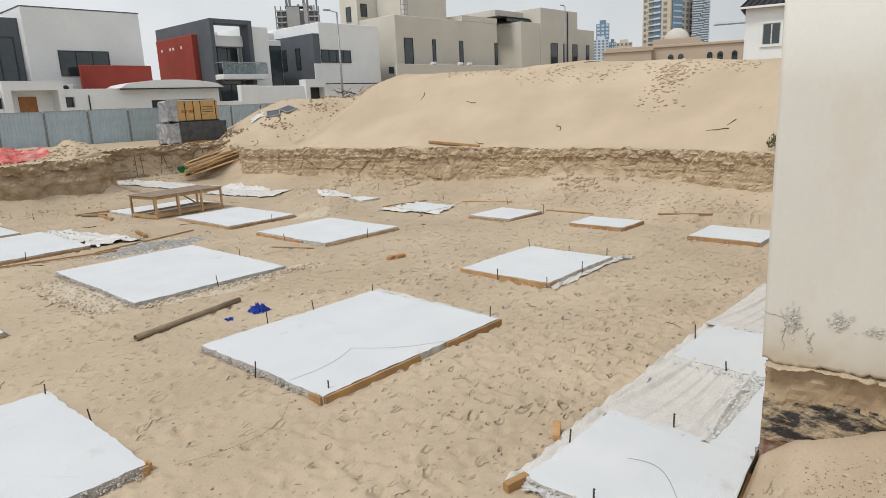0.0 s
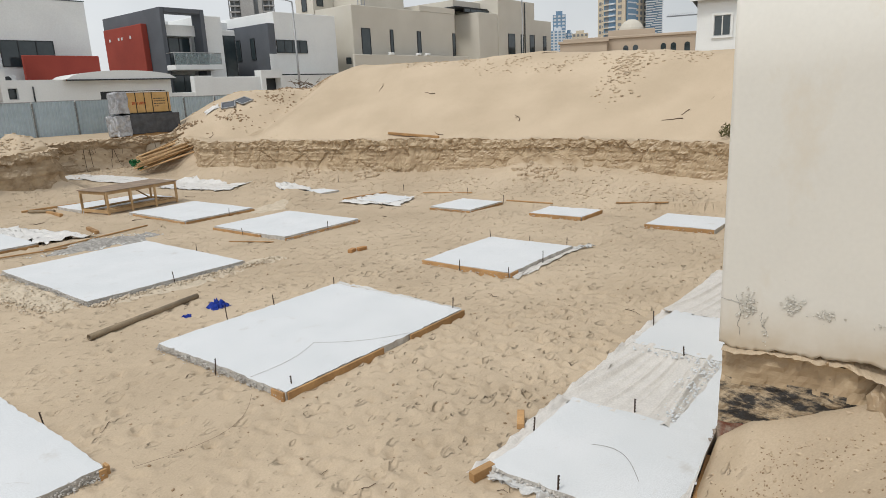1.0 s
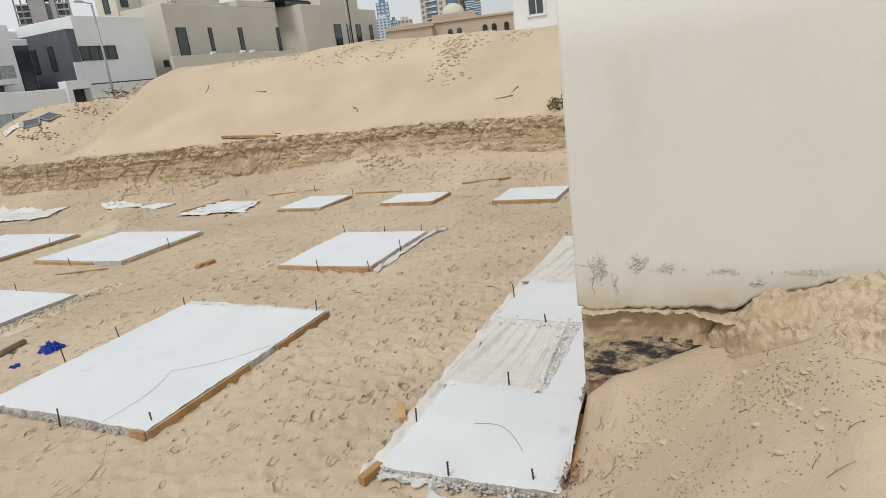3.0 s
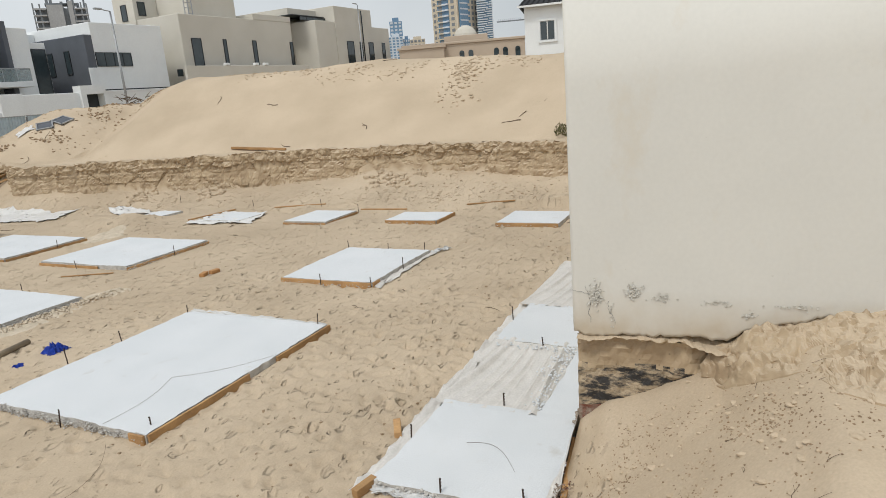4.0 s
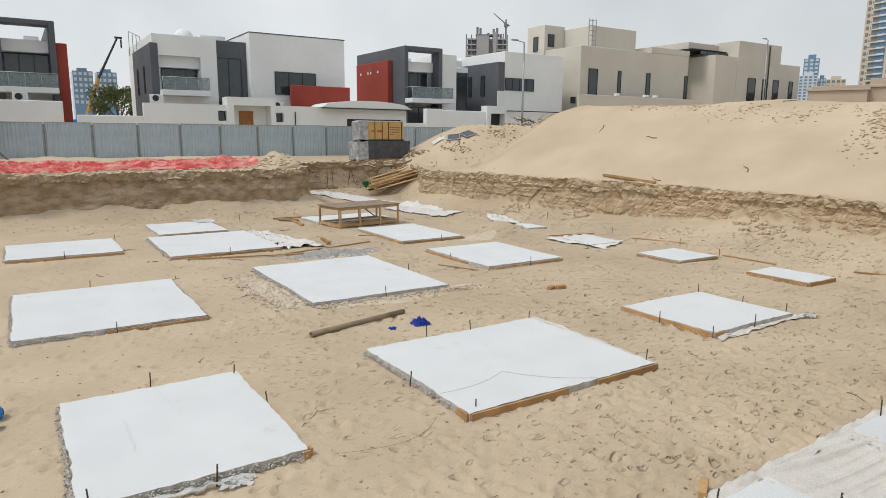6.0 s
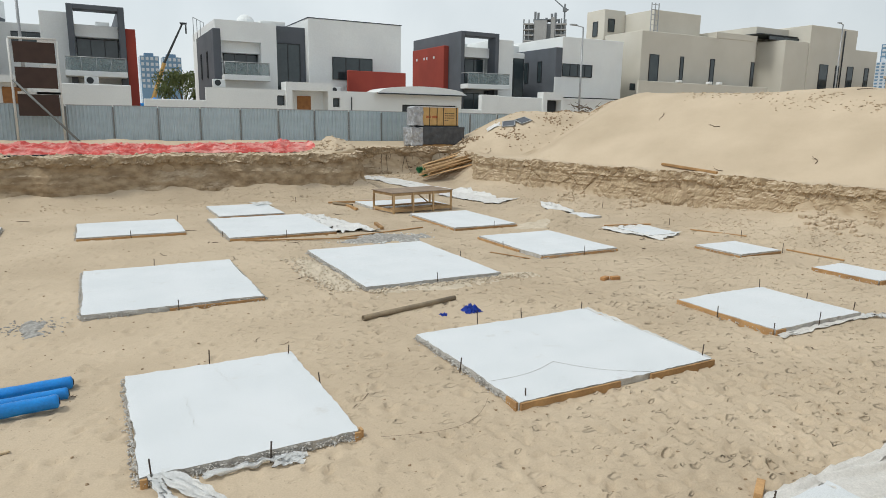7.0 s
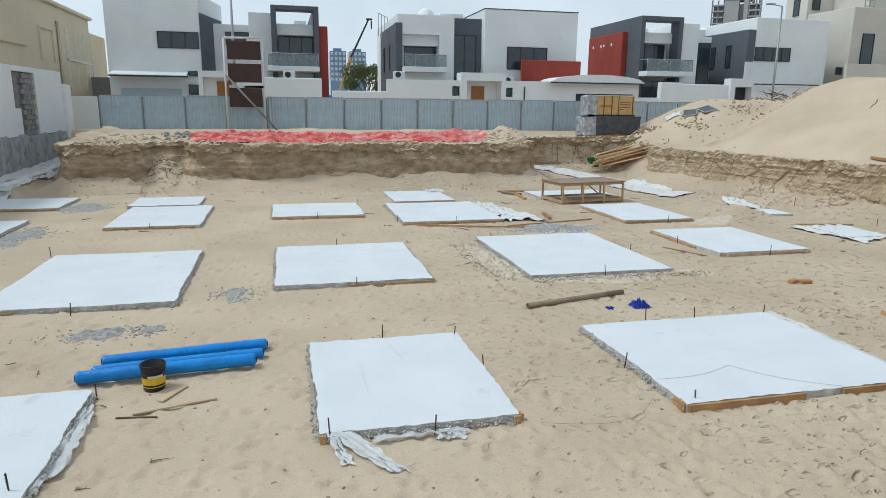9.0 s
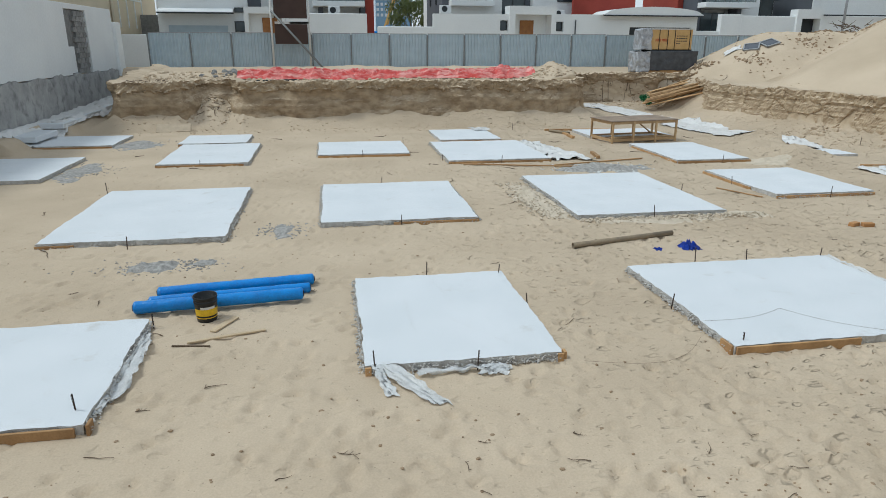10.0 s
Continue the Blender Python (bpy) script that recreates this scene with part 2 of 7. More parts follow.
def rod(bm, a, b, r, r2=None, n=8, caps=True):
    a, b = Vector(a), Vector(b)
    q = (b - a).to_track_quat("Z", "Y").to_matrix()
    r2 = r if r2 is None else r2
    ra, rb = [], []
    for i in range(n):
        d = q @ Vector((math.cos(2 * math.pi * i / n), math.sin(2 * math.pi * i / n), 0))
        ra.append(bm.verts.new(a + d * r))
        rb.append(bm.verts.new(b + d * r2))
    for i in range(n):
        f = bm.faces.new((ra[i], ra[(i + 1) % n], rb[(i + 1) % n], rb[i]))
        f.smooth = n > 6
    if caps:
        bm.faces.new(ra[::-1])
        bm.faces.new(rb)
    return ra + rb


def thicken(bm, vec):
    """A second skin a little off the first, facing the other way."""
    dup = bmesh.ops.duplicate(bm, geom=bm.verts[:] + bm.edges[:] + bm.faces[:])["geom"]
    bmesh.ops.translate(bm, vec=vec, verts=[g for g in dup if isinstance(g, bmesh.types.BMVert)])
    bmesh.ops.reverse_faces(bm, faces=[g for g in dup if isinstance(g, bmesh.types.BMFace)])


def rodm(*a, **k):
    bm = bmesh.new()
    rod(bm, *a, **k)
    return bm


def fbm(x, y, s, seed=0, octaves=4):
    """Smooth value noise on numpy arrays."""
    out, amp, tot = 0, 1.0, 0
    for o in range(octaves):
        fx, fy = x / s * 2 ** o + 17.3 * seed + 5.1 * o, y / s * 2 ** o - 9.7 * seed + 3.3 * o
        ix, iy = np.floor(fx), np.floor(fy)
        ux, uy = fx - ix, fy - iy
        ux, uy = ux * ux * (3 - 2 * ux), uy * uy * (3 - 2 * uy)
        def hsh(a, b):
            v = np.sin(a * 127.1 + b * 311.7 + seed * 74.7) * 43758.5453
            return v - np.floor(v)
        v = (hsh(ix, iy) * (1 - ux) + hsh(ix + 1, iy) * ux) * (1 - uy) + (hsh(ix, iy + 1) * (1 - ux) + hsh(ix + 1, iy + 1) * ux) * uy
        out, tot, amp = out + v * amp, tot + amp, amp * 0.5
    return out / tot * 2 - 1


# ---- ground: pit, banks, heaps ----
def smin(a, b, k):
    h = np.clip(0.5 + 0.5 * (b - a) / k, 0, 1)
    return b + (a - b) * h - k * h * (1 - h)


def smax(a, b, k):
    return -smin(-a, -b, k)


def ramp01(v, a, b):
    u = np.clip((v - a) / (b - a), 0, 1)
    return u * u * (3 - 2 * u)


LIPX = [-9, -7.6, -5.7, -5.1, -4.0, -3.4, 0, 4, 7, 9.5, 11]
LIPY = [25.8, 25.6, 25.9, 26.9, 27.0, 26.1, 25.9, 26.2, 25.8, 26.0, 26.3]


def height(x, y):
    n1, n2 = fbm(x, y, 3.0, 1), fbm(x, y, 0.7, 2)
    floor_z = 0.035 * n1 + 0.02 * n2
    for mx, my, wx, wy, mh in ((12.9, 16.7, 0.9, 1.1, 0.34), (13.4, 18.6, 0.6, 0.8, 0.16), (13.6, 9.2, 0.5, 0.6, 0.13), (8.0, 8.6, 0.8, 0.5, 0.05), (14.9, 20.2, 0.7, 1.2, 0.22)):
        floor_z = floor_z + mh * np.exp(-((x - mx) / wx) ** 2 - ((y - my) / wy) ** 2) * (1 + 0.35 * n2)
    # far bank under the tarpaulin
    crag = 0.28 * fbm(x, y, 1.6, 3) + 0.10 * fbm(x, y, 0.35, 4)
    yl = np.interp(x, LIPX, LIPY) + 0.22
    dl = np.minimum(np.minimum(y - yl, x + 7.8), 10.0 - x) + 0.3 * crag
    tal = np.where(y < 27.8, 0.55 + 0.24 * fbm(x, y, 2.5, 5) + 0.62 * np.exp(-((x + 4.5) / 0.95) ** 2), 0.3)
    top = 1.60 + 0.05 * (y - 26) + 0.10 * fbm(x, y, 1.1, 6) + (0.62 + 0.25 * fbm(x, y, 0.5, 31)) * np.exp(-((x - 9.35) / 0.95) ** 2 - ((y - 27.4) / 1.0) ** 2)
    wl = 1.25 + 0.9 * np.exp(-((x + 4.5) / 1.1) ** 2)
    zl = tal * np.clip((dl + wl) / (wl - 0.15), 0, 1) ** 1.3 * (1 + 0.12 * fbm(x, y, 0.5, 15))
    zl = zl + (top - zl) * ramp01(dl, -0.16, 0.10)
    # ground by the boundary wall and behind the channel
    zw = 0.42 * ramp01(-x, 8.6, 9.2) + np.clip((y - 24) * 0.03, 0, 0.4) * ramp01(-x, 8.6, 9.2)
    dback = y - 30.3 + 0.2 * crag
    zb = np.maximum((1.66 + 0.05 * n2) * ramp01(dback, -0.3, 0.15), 0.45 * np.clip((y - 24.5) / 6, 0, 1))
    # right bank with its heap
    xl = np.interp(y, [-5, 4, 7.9, 11, 14.6, 17.6, 21.5, 23.8, 24.9, 27, 30, 34], [16.5, 17.0, 18.2, 17.9, 17.9, 17.0, 16.4, 15.6, 15.3, 16.2, 17.5, 18])
    zt = np.interp(y, [0, 5, 7, 11, 13, 15.5, 20, 24], [0.62, 0.62, 0.66, 0.72, 0.52, 0.36, 0.40, 0.55])
    dr = x - xl - 0.12 + 0.35 * crag
    wid = np.interp(y, [0, 12, 16, 25], [3.0, 3.2, 2.3, 1.6])
    zr = zt * np.clip((dr + wid) / (wid - 0.35), 0, 1) * (1 + 0.18 * fbm(x, y, 0.8, 7))
    topr = 1.47 + 0.07 * fbm(x, y, 0.6, 8)
    strat = 0.05 * np.sin(40 * dr + 3 * n2)
    zr = zr + (topr - zr) * ramp01(dr + strat * 0.4, -0.22, 0.14)
    crest = np.interp(y, [-10, 0, 7.5, 10.8, 13, 14.7, 16.6, 20, 24], [3.6, 4.0, 4.08, 4.30, 4.38, 4.58, 4.42, 4.40, 4.50]) + 0.10 * fbm(x, y, 2.2, 9)
    heap = 1.42 + 0.56 * (x - xl - 0.75)
    heap = smin(heap, 1.75 + 0.66 * ((x - 18.75) * 0.80 - (y - 25.3) * 0.60), 0.3)
    heap = smin(heap, crest, 0.5) + 0.03 * n2
    zr = np.where(dr > 0, smax(zr, heap, 0.12), zr)
    # second heap by the fence
    t = np.clip((x - 21.8) / 5.0, 0, 1)
    dd = np.hypot(x - (21.8 + 5 * t), y - (31.0 - 0.8 * t))
    heap2 = smin(3.95 - 0.50 * dd, np.full_like(x, 3.72) + 0.12 * fbm(x, y, 1.3, 11), 0.4) + 0.10 * fbm(x, y, 0.8, 12)
    # bank below the camera
    ys = 1.42 + 0.12 * fbm(x, y, 1.2, 13) + 0.0 * x
    zs = np.clip((ys - y) * 0.78, 0, 1.42) + 0.05 * ramp01(ys - y, 0, 0.6) * n2
    zs = np.where(y < -0.3, zs + 0.05 * n1, zs)
    foot = np.interp(y, [-0.9, -0.68, -0.4, -0.12, 0.2, 0.3, 0.79, 1.04, 1.3, 1.36], [0.9, 0.9, 0.9, 0.9, 0.95, 1.02, 0.76, 0.66, 0.45, 0.0])
    nearw = np.clip((x - np.interp(y, [-0.6, 0.1, 0.4, 1.35], [4.1, 4.25, 3.9, 4.1]) + 0.12 * fbm(x, y, 0.35, 21)) / np.interp(y, [-0.5, 0.2, 0.35, 1.3], [0.25, 0.22, 0.75, 0.6]), 0, 1) * (x < 4.95)
    zs = zs + np.maximum(foot - zs, 0) * nearw ** 0.7 + (0.08 * np.abs(fbm(x, y, 0.30, 22)) + 0.075 * fbm(x, y, 0.13, 23)) * np.clip(nearw * 2, 0, 1) * ramp01(-y, -0.3, 0.0)
    z = np.maximum.reduce([floor_z, zl, zb * (x > 9.5), zr, zs]) + zw
    z = np.where((y > 27) & (x > 14), smax(z, heap2, 0.15), z)
    out = ramp01(y, 33.2, 34.6)
    far = 1.88 + 0.03 * n1
    lim = (y > 33.2) & (heap2 < 2.0)
    z = np.where(lim, z * (1 - out) + far * out, z)
    lft = ramp01(-x, 10.2, 10.5)
    z = z * (1 - lft) + 1.5 * lft
    edge = np.maximum.reduce([np.clip((x - 44) / 8, 0, 1), np.clip((y - 36) / 1.5, 0, 1), np.clip((-8 - y) / 4, 0, 1)])
    return z * (1 - edge) + 1.62 * edge


def axis_lines(spans):
    out = []
    for a, b, step in spans:
        out += list(np.arange(a, b - 1e-6, step))
    return np.array(out + [spans[-1][1]])


gx = axis_lines([(-2500, -500, 1000), (-500, -100, 100), (-100, -20, 20), (-20, -12, 2), (-12, -5, 0.14), (-5, 9, 0.046), (9, 13.5, 0.10), (13.5, 19, 0.07), (19, 30, 0.22), (30, 60, 2), (60, 100, 20), (100, 500, 100), (500, 2500, 1000)])
gy = axis_lines([(-2500, -500, 1000), (-500, -100, 100), (-100, -20, 20), (-20, -8, 2), (-8, -2, 0.3), (-2, 1, 0.045), (1, 9, 0.046), (9, 10.5, 0.06), (10.5, 24.5, 0.10), (24.5, 27.2, 0.05), (27.2, 37, 0.16), (37, 60, 4), (60, 100, 20), (100, 500, 100), (500, 2500, 1000)])
GX, GY = np.meshgrid(gx, gy)
GZ = height(GX, GY)

SLABS = {
    "a": (3.90, 7.02, 5.42, 8.03), "b": (0.05, 2.07, 5.58, 8.11), "c": (4.24, 7.19, 10.86, 14.65), "d": (8.93, 11.12, 5.86, 7.75),
    "e": (8.99, 11.33, 11.91, 14.69), "f": (2.90, 5.75, 16.95, 20.45), "x": (9.05, 11.20, 16.12, 19.20), "t": (8.50, 11.40, 20.90, 22.80),
    "i": (-4.80, -1.95, 10.44, 14.30), "j": (-0.41, 2.40, 11.05, 14.33), "l": (-4.66, -2.35, 17.46, 20.95), "l2": (-4.85, -2.80, 21.15, 23.06),
    "m": (-0.56, 2.03, 18.40, 20.85), "k": (3.30, 5.35, 20.85, 23.40), "n": (-9.25, -6.75, 21.10, 23.40), "n2": (-9.0, -6.80, 15.80, 18.95),
    "p": (-5.2, -2.30, 4.92, 7.13), "h1": (13.50, 14.95, 10.0, 11.35), "h2": (13.80, 14.85, 7.0, 8.40), "h3": (13.70, 15.05, 3.95, 5.42),
}

# footprints and scuffs over the trodden floor
rng = np.random.default_rng(7)


def stamp(cx, cy, ang, la, lb, depth):
    i0, i1 = np.searchsorted(gx, (cx - 3 * la, cx + 3 * la))
    j0, j1 = np.searchsorted(gy, (cy - 3 * la, cy + 3 * la))
    X, Y = GX[j0:j1, i0:i1] - cx, GY[j0:j1, i0:i1] - cy
    u, v = (X * math.cos(ang) + Y * math.sin(ang)) / la, (-X * math.sin(ang) + Y * math.cos(ang)) / lb
    q = u * u + v * v
    GZ[j0:j1, i0:i1] += depth * (-np.exp(-q * q * 0.8) * (1 + 0.5 * np.clip(u, -1, 1)) + 0.5 * np.exp(-((np.sqrt(q) - 1.5) ** 2) * 5) * (1 - 0.6 * np.clip(u, -1, 1)))


for k in range(12000):
    cx, cy = rng.uniform(-6, 14), 1.9 + 22 * rng.random() ** 1.6
    if 2.6 < cx < 9.5 and 2.8 < cy < 5.4 or rng.random() < 0.55:
        stamp(cx, cy, rng.uniform(0, math.pi), rng.uniform(0.055, 0.12), rng.uniform(0.038, 0.065), 0.008 + 0.027 * rng.random() ** 1.5)
# keep the sand under the castings, with a low lip around them
for x0, x1, y0, y1 in SLABS.values():
    inside = (GX > x0 - 0.03) & (GX < x1 + 0.03) & (GY > y0 - 0.03) & (GY < y1 + 0.03)
    GZ[inside] = np.minimum(GZ[inside], 0.0)
    d = np.maximum(np.maximum(x0 - GX, GX - x1), np.maximum(y0 - GY, GY - y1))
    near = (d > 0.03) & (d < 0.5)
    GZ[near] = np.minimum(GZ[near], 0.03 + 0.1 * d[near])

me = bpy.data.meshes.new("ground")
ny, nx = GX.shape
idx = np.arange(nx * ny).reshape(ny, nx)
quads = np.stack([idx[:-1, :-1], idx[:-1, 1:], idx[1:, 1:], idx[1:, :-1]], -1).reshape(-1, 4)
me.vertices.add(nx * ny)
me.vertices.foreach_set("co", np.stack([GX, GY, GZ], -1).ravel())
me.loops.add(quads.size)
me.loops.foreach_set("vertex_index", quads.ravel())
me.polygons.add(len(quads))
me.polygons.foreach_set("loop_start", np.arange(0, quads.size, 4))
me.update(calc_edges=True)
me.polygons.foreach_set("use_smooth", np.ones(len(quads), bool))
me.materials.append(SAND)
ground = tagged(new("ground", me), "pale trodden building sand with cut banks and heaps", "sand", kind="structure")


def ground_z(x, y):
    i = int(np.clip(np.searchsorted(gx, x), 1, len(gx) - 1))
    j = int(np.clip(np.searchsorted(gy, y), 1, len(gy) - 1))
    u, v = (x - gx[i - 1]) / (gx[i] - gx[i - 1]), (y - gy[j - 1]) / (gy[j] - gy[j - 1])
    a = GZ[j - 1, i - 1] * (1 - u) + GZ[j - 1, i] * u
    b = GZ[j, i - 1] * (1 - u) + GZ[j, i] * u
    return float(a * (1 - v) + b * v)


def bank_face(path, zbot, ztop, seed, soft_face=False):
    """The standing cut of a bank along a path (pit to the right of travel): overhanging crust, blocks split by cracks, faint layers."""
    pts = [Vector((*p, 0)) for p in path]
    segs = [(a, b, (b - a).length) for a, b in zip(pts, pts[1:])]
    total = sum(s_[2] for s_ in segs)
    n = int(total / 0.04)
    fs = [-0.55, -0.2] + [k / 22 for k in range(0, 23)] + [1.03, 1.03, 1.0, 0.9]
    rows = []
    k, done = 0, 0.0
    norms = [Vector((b - a).normalized().yx) for a, b, L in segs]
    norms = [Vector((nv.x, -nv.y)) for nv in norms]
    for i in range(n + 1):
        d = total * i / n
        while k < len(segs) - 1 and d > done + segs[k][2]:
            done += segs[k][2]
            k += 1
        a, b, L = segs[k]
        t = min(1, (d - done) / L)
        p = a.lerp(b, t)
        nv = norms[k].copy()
        if t > 0.5 and k < len(segs) - 1:
            nv = nv.lerp(norms[k + 1], t - 0.5)
        elif t < 0.5 and k > 0:
            nv = nv.lerp(norms[k - 1], 0.5 - t)
        nv.normalize()
        zb_, zt_ = zbot(p.x, p.y), ztop(p.x, p.y)
        wav = 0.25 * noise.noise((d * 0.45, seed, 0)) + 0.12 * noise.noise((d * 1.5, seed, 3)) + (0.02 if soft_face else 0.06) * noise.noise((d * 4, seed, 6))
        lipz = 0.09 * noise.noise((d * 1.3, seed, 9)) + 0.06 * noise.noise((d * 5, seed, 2)) + 0.03 * noise.noise((d * 14, seed, 4))
        crust_at = 0.74 + (0.30 if soft_face else 0.14) * noise.noise((d * 0.8, seed, 21)) + 0.05 * noise.noise((d * 5, seed, 22))
        row = []
        for j, f in enumerate(fs):
            z = zb_ + (zt_ + lipz - zb_) * f
            if j >= len(fs) - 3:
                o = wav + (-0.12, -0.45, -0.8)[j - len(fs) + 3]
            elif soft_face:
                # compact damp face, hollowed below a jutting crust
                o = wav - 0.05 * math.sin(math.pi * min(1, max(0, f / 0.85))) + 0.20 * max(0, 1 - f) ** 1.5 + 0.20 * noise.noise((d * 0.8, z * 1.6, seed)) - 0.16 * max(0.0, noise.noise((d * 0.55, z * 1.2, seed + 31)) - 0.1) + 0.04 * noise.noise((d * 3, z * 4, seed)) + 0.015 * noise.noise((d * 11, z * 11, seed))
                ledge_ = noise.noise((d * 0.5, z * 7, seed + 7))
                o += 0.05 * max(0, ledge_ - 0.15)
                if f > crust_at:
                    o += 0.07 + 0.10 * noise.noise((d * 2.2, z * 5, seed)) + 0.06 * noise.noise((d * 7, z * 9, seed)) + 0.03 * noise.noise((d * 19, z * 19, seed))
            else:
                dist, cells = noise.voronoi((d * 1.5, z * 1.6, seed))
                block = noise.noise(cells[0] * 5.3)
                crack = max(0.0, 1 - (dist[1] - dist[0]) / 0.10)
                d2, c2 = noise.voronoi((d * 4.5, z * 3.2, seed + 40))
                o = wav + 0.13 * (1 - f) ** 2 + 0.10 * block - 0.035 * crack + 0.03 * noise.noise(c2[0] * 4.1) + 0.05 * noise.noise((d * 5, z * 0.8, seed + 5)) - 0.015 * max(0.0, 1 - (d2[1] - d2[0]) / 0.12) + 0.025 * noise.noise((d * 17, z * 17, seed))
                o += 0.04 * noise.noise((d * 0.6, z * 11, seed + 7))
                if f > crust_at:
                    o += 0.05 + 0.09 * noise.noise((d * 5, z * 5, seed + 2)) + 0.04 * noise.noise((d * 15, z * 15, seed + 3))
            xx, yy = p.x + nv.x * o, p.y + nv.y * o
            row.append((xx, yy, z + 0.02 * noise.noise((d * 9, f * 14, seed))))
        rows.append(row)
    m = len(fs)
    me_ = bpy.data.meshes.new("bank_face")
    me_.from_pydata([v_ for r_ in rows for v_ in r_], [], [(i * m + j, (i + 1) * m + j, (i + 1) * m + j + 1, i * m + j + 1) for i in range(n) for j in range(m - 1)])
    me_.materials.append(DAMP_SHADED if soft_face else SAND)
    me_.update()
    return tagged(new("bank_cut", me_), "standing cut face of damp layered sand", "sand bank", kind="structure")


def talus_r(x, y):
    return float(np.interp(y, [0, 5, 7, 11, 13, 15.5, 20, 24, 26, 30], [0.62, 0.62, 0.66, 0.72, 0.52, 0.36, 0.40, 0.55, 0.5, 0.6])) - 0.12


bank_face([(17.6, 30.2), (16.1, 27.0), (15.25, 25.0), (15.6, 23.8), (16.4, 21.5), (17.0, 17.6), (17.9, 14.6), (17.9, 11), (18.2, 7.9), (17.0, 4.0), (16.8, 2.0)], talus_r, lambda x, y: 1.50, 1.0)
bank_face([(-8.2, 33.8), (-8.1, 26.3)] + list(zip(LIPX[1:-1], LIPY[1:-1])) + [(10.1, 26.6), (10.4, 30.3)], lambda x, y: 0.46 + 0.62 * math.exp(-((x + 4.5) / 0.95) ** 2) if y < 27.2 else 0.35, lambda x, y: 1.64 + 0.05 * max(0, y - 26), 2.0, True)
bank_face([(10.3, 30.25), (17.6, 30.3)], lambda x, y: 0.5, lambda x, y: 1.70, 3.0, True)

# ---- more materials ----
def film_material(name, col, rough, trans):
    m = mat(name, col, tuple(c * 0.9 for c in col), rough=rough, scale=6, fine=50, bump=0.15, dist=0.01)
    nt = m.node_tree
    b = nt.nodes["Principled BSDF"]
    if trans < 0.7:
        b.inputs["Alpha"].default_value = trans
        return m
    return m


def stained(base, col, name, scale, lo, hi, stretch=(1, 1, 1)):
    """A copy of a material with irregular stains of another colour."""
    m = base.copy()
    m.name = name
    nt = m.node_tree
    b = nt.nodes["Principled BSDF"]
    geo = nt.nodes.new("ShaderNodeNewGeometry")
    mp = nt.nodes.new("ShaderNodeMapping")
    mp.inputs["Scale"].default_value = stretch
    nt.links.new(geo.outputs["Position"], mp.inputs["Vector"])
    n = nt.nodes.new("ShaderNodeTexNoise")
    n.inputs["Scale"].default_value, n.inputs["Detail"].default_value, n.inputs["Roughness"].default_value = scale, 9, 0.65
    nt.links.new(mp.outputs["Vector"], n.inputs["Vector"])
    r = nt.nodes.new("ShaderNodeMapRange")
    r.inputs["From Min"].default_value, r.inputs["From Max"].default_value = lo, hi
    nt.links.new(n.outputs["Fac"], r.inputs["Value"])
    mx = nt.nodes.new("ShaderNodeMix")
    mx.data_type = "RGBA"
    old = b.inputs["Base Color"].links[0].from_socket
    nt.links.new(old, mx.inputs["A"])
    mx.inputs["B"].default_value = (*col, 1)
    nt.links.new(r.outputs["Result"], mx.inputs["Factor"])
    nt.links.new(mx.outputs["Result"], b.inputs["Base Color"])
    return m


PAD = stained(CONCRETE, (0.52, 0.51, 0.49), "pad_concrete", 3.0, 0.60, 0.78)
FILM = film_material("milky_film", (0.70, 0.69, 0.67), 0.4, 0.85)
CLEARFILM = film_material("clear_film", (0.78, 0.79, 0.79), 0.3, 0.6)
DUSTFILM = film_material("dusty_film", (0.66, 0.635, 0.60), 0.5, 0.9)
# pale streaks are dust and the folds' sheen, painted over a darker red
TARP = stained(mat("red_tarp", (0.60, 0.085, 0.07), (0.46, 0.055, 0.05), rough=0.38, scale=3, fine=12, bump=0.6, dist=0.05), (0.70, 0.33, 0.29), "dusty_red_tarp", 1.6, 0.46, 0.62, (0.6, 3.5, 1))
BLUE = mat("blue_wrap", (0.008, 0.23, 0.66), (0.008, 0.18, 0.55), rough=0.35, scale=6, fine=40, bump=0.3, dist=0.02, spec=0.5)
CLOTH = mat("blue_cloth", (0.012, 0.045, 0.36), (0.010, 0.03, 0.22), rough=0.7, scale=14, fine=80, bump=0.4)
BLACKP = stained(mat("black_plastic", (0.018, 0.018, 0.018), rough=0.35, scale=10), (0.10, 0.09, 0.08), "dusty_black_plastic", 9, 0.55, 0.8)
YELLOW = mat("yellow_label", (0.72, 0.46, 0.02), rough=0.5, scale=20)
LABELW = mat("label_white", (0.62, 0.62, 0.60), rough=0.5, scale=20)
PLY = mat("worn_plywood", (0.30, 0.23, 0.17), (0.22, 0.17, 0.13), rough=0.8, scale=3, fine=50, bump=0.2)
CRATE = mat("crate_yellow", (0.56, 0.36, 0.15), (0.49, 0.31, 0.12), rough=0.7, scale=4, fine=60, bump=0.1)
BITUMEN = stained(mat("old_footing", (0.46, 0.37, 0.26), (0.36, 0.29, 0.20), rough=0.95, scale=5, fine=40, bump=0.7, dist=0.03), (0.05, 0.048, 0.048), "bitumen_footing", 7.5, 0.45, 0.56, (1, 0.7, 2.2))
REDDISH = stained(mat("wet_brick", (0.32, 0.27, 0.22), (0.26, 0.20, 0.16), rough=0.95, scale=7, fine=50, bump=0.7, dist=0.02), (0.20, 0.085, 0.06), "reddish_footing", 7, 0.49, 0.62)
BLOCK = mat("grey_block", (0.27, 0.27, 0.26), (0.20, 0.20, 0.20), rough=0.95, scale=6, fine=50, bump=0.5, rnd=0.15)
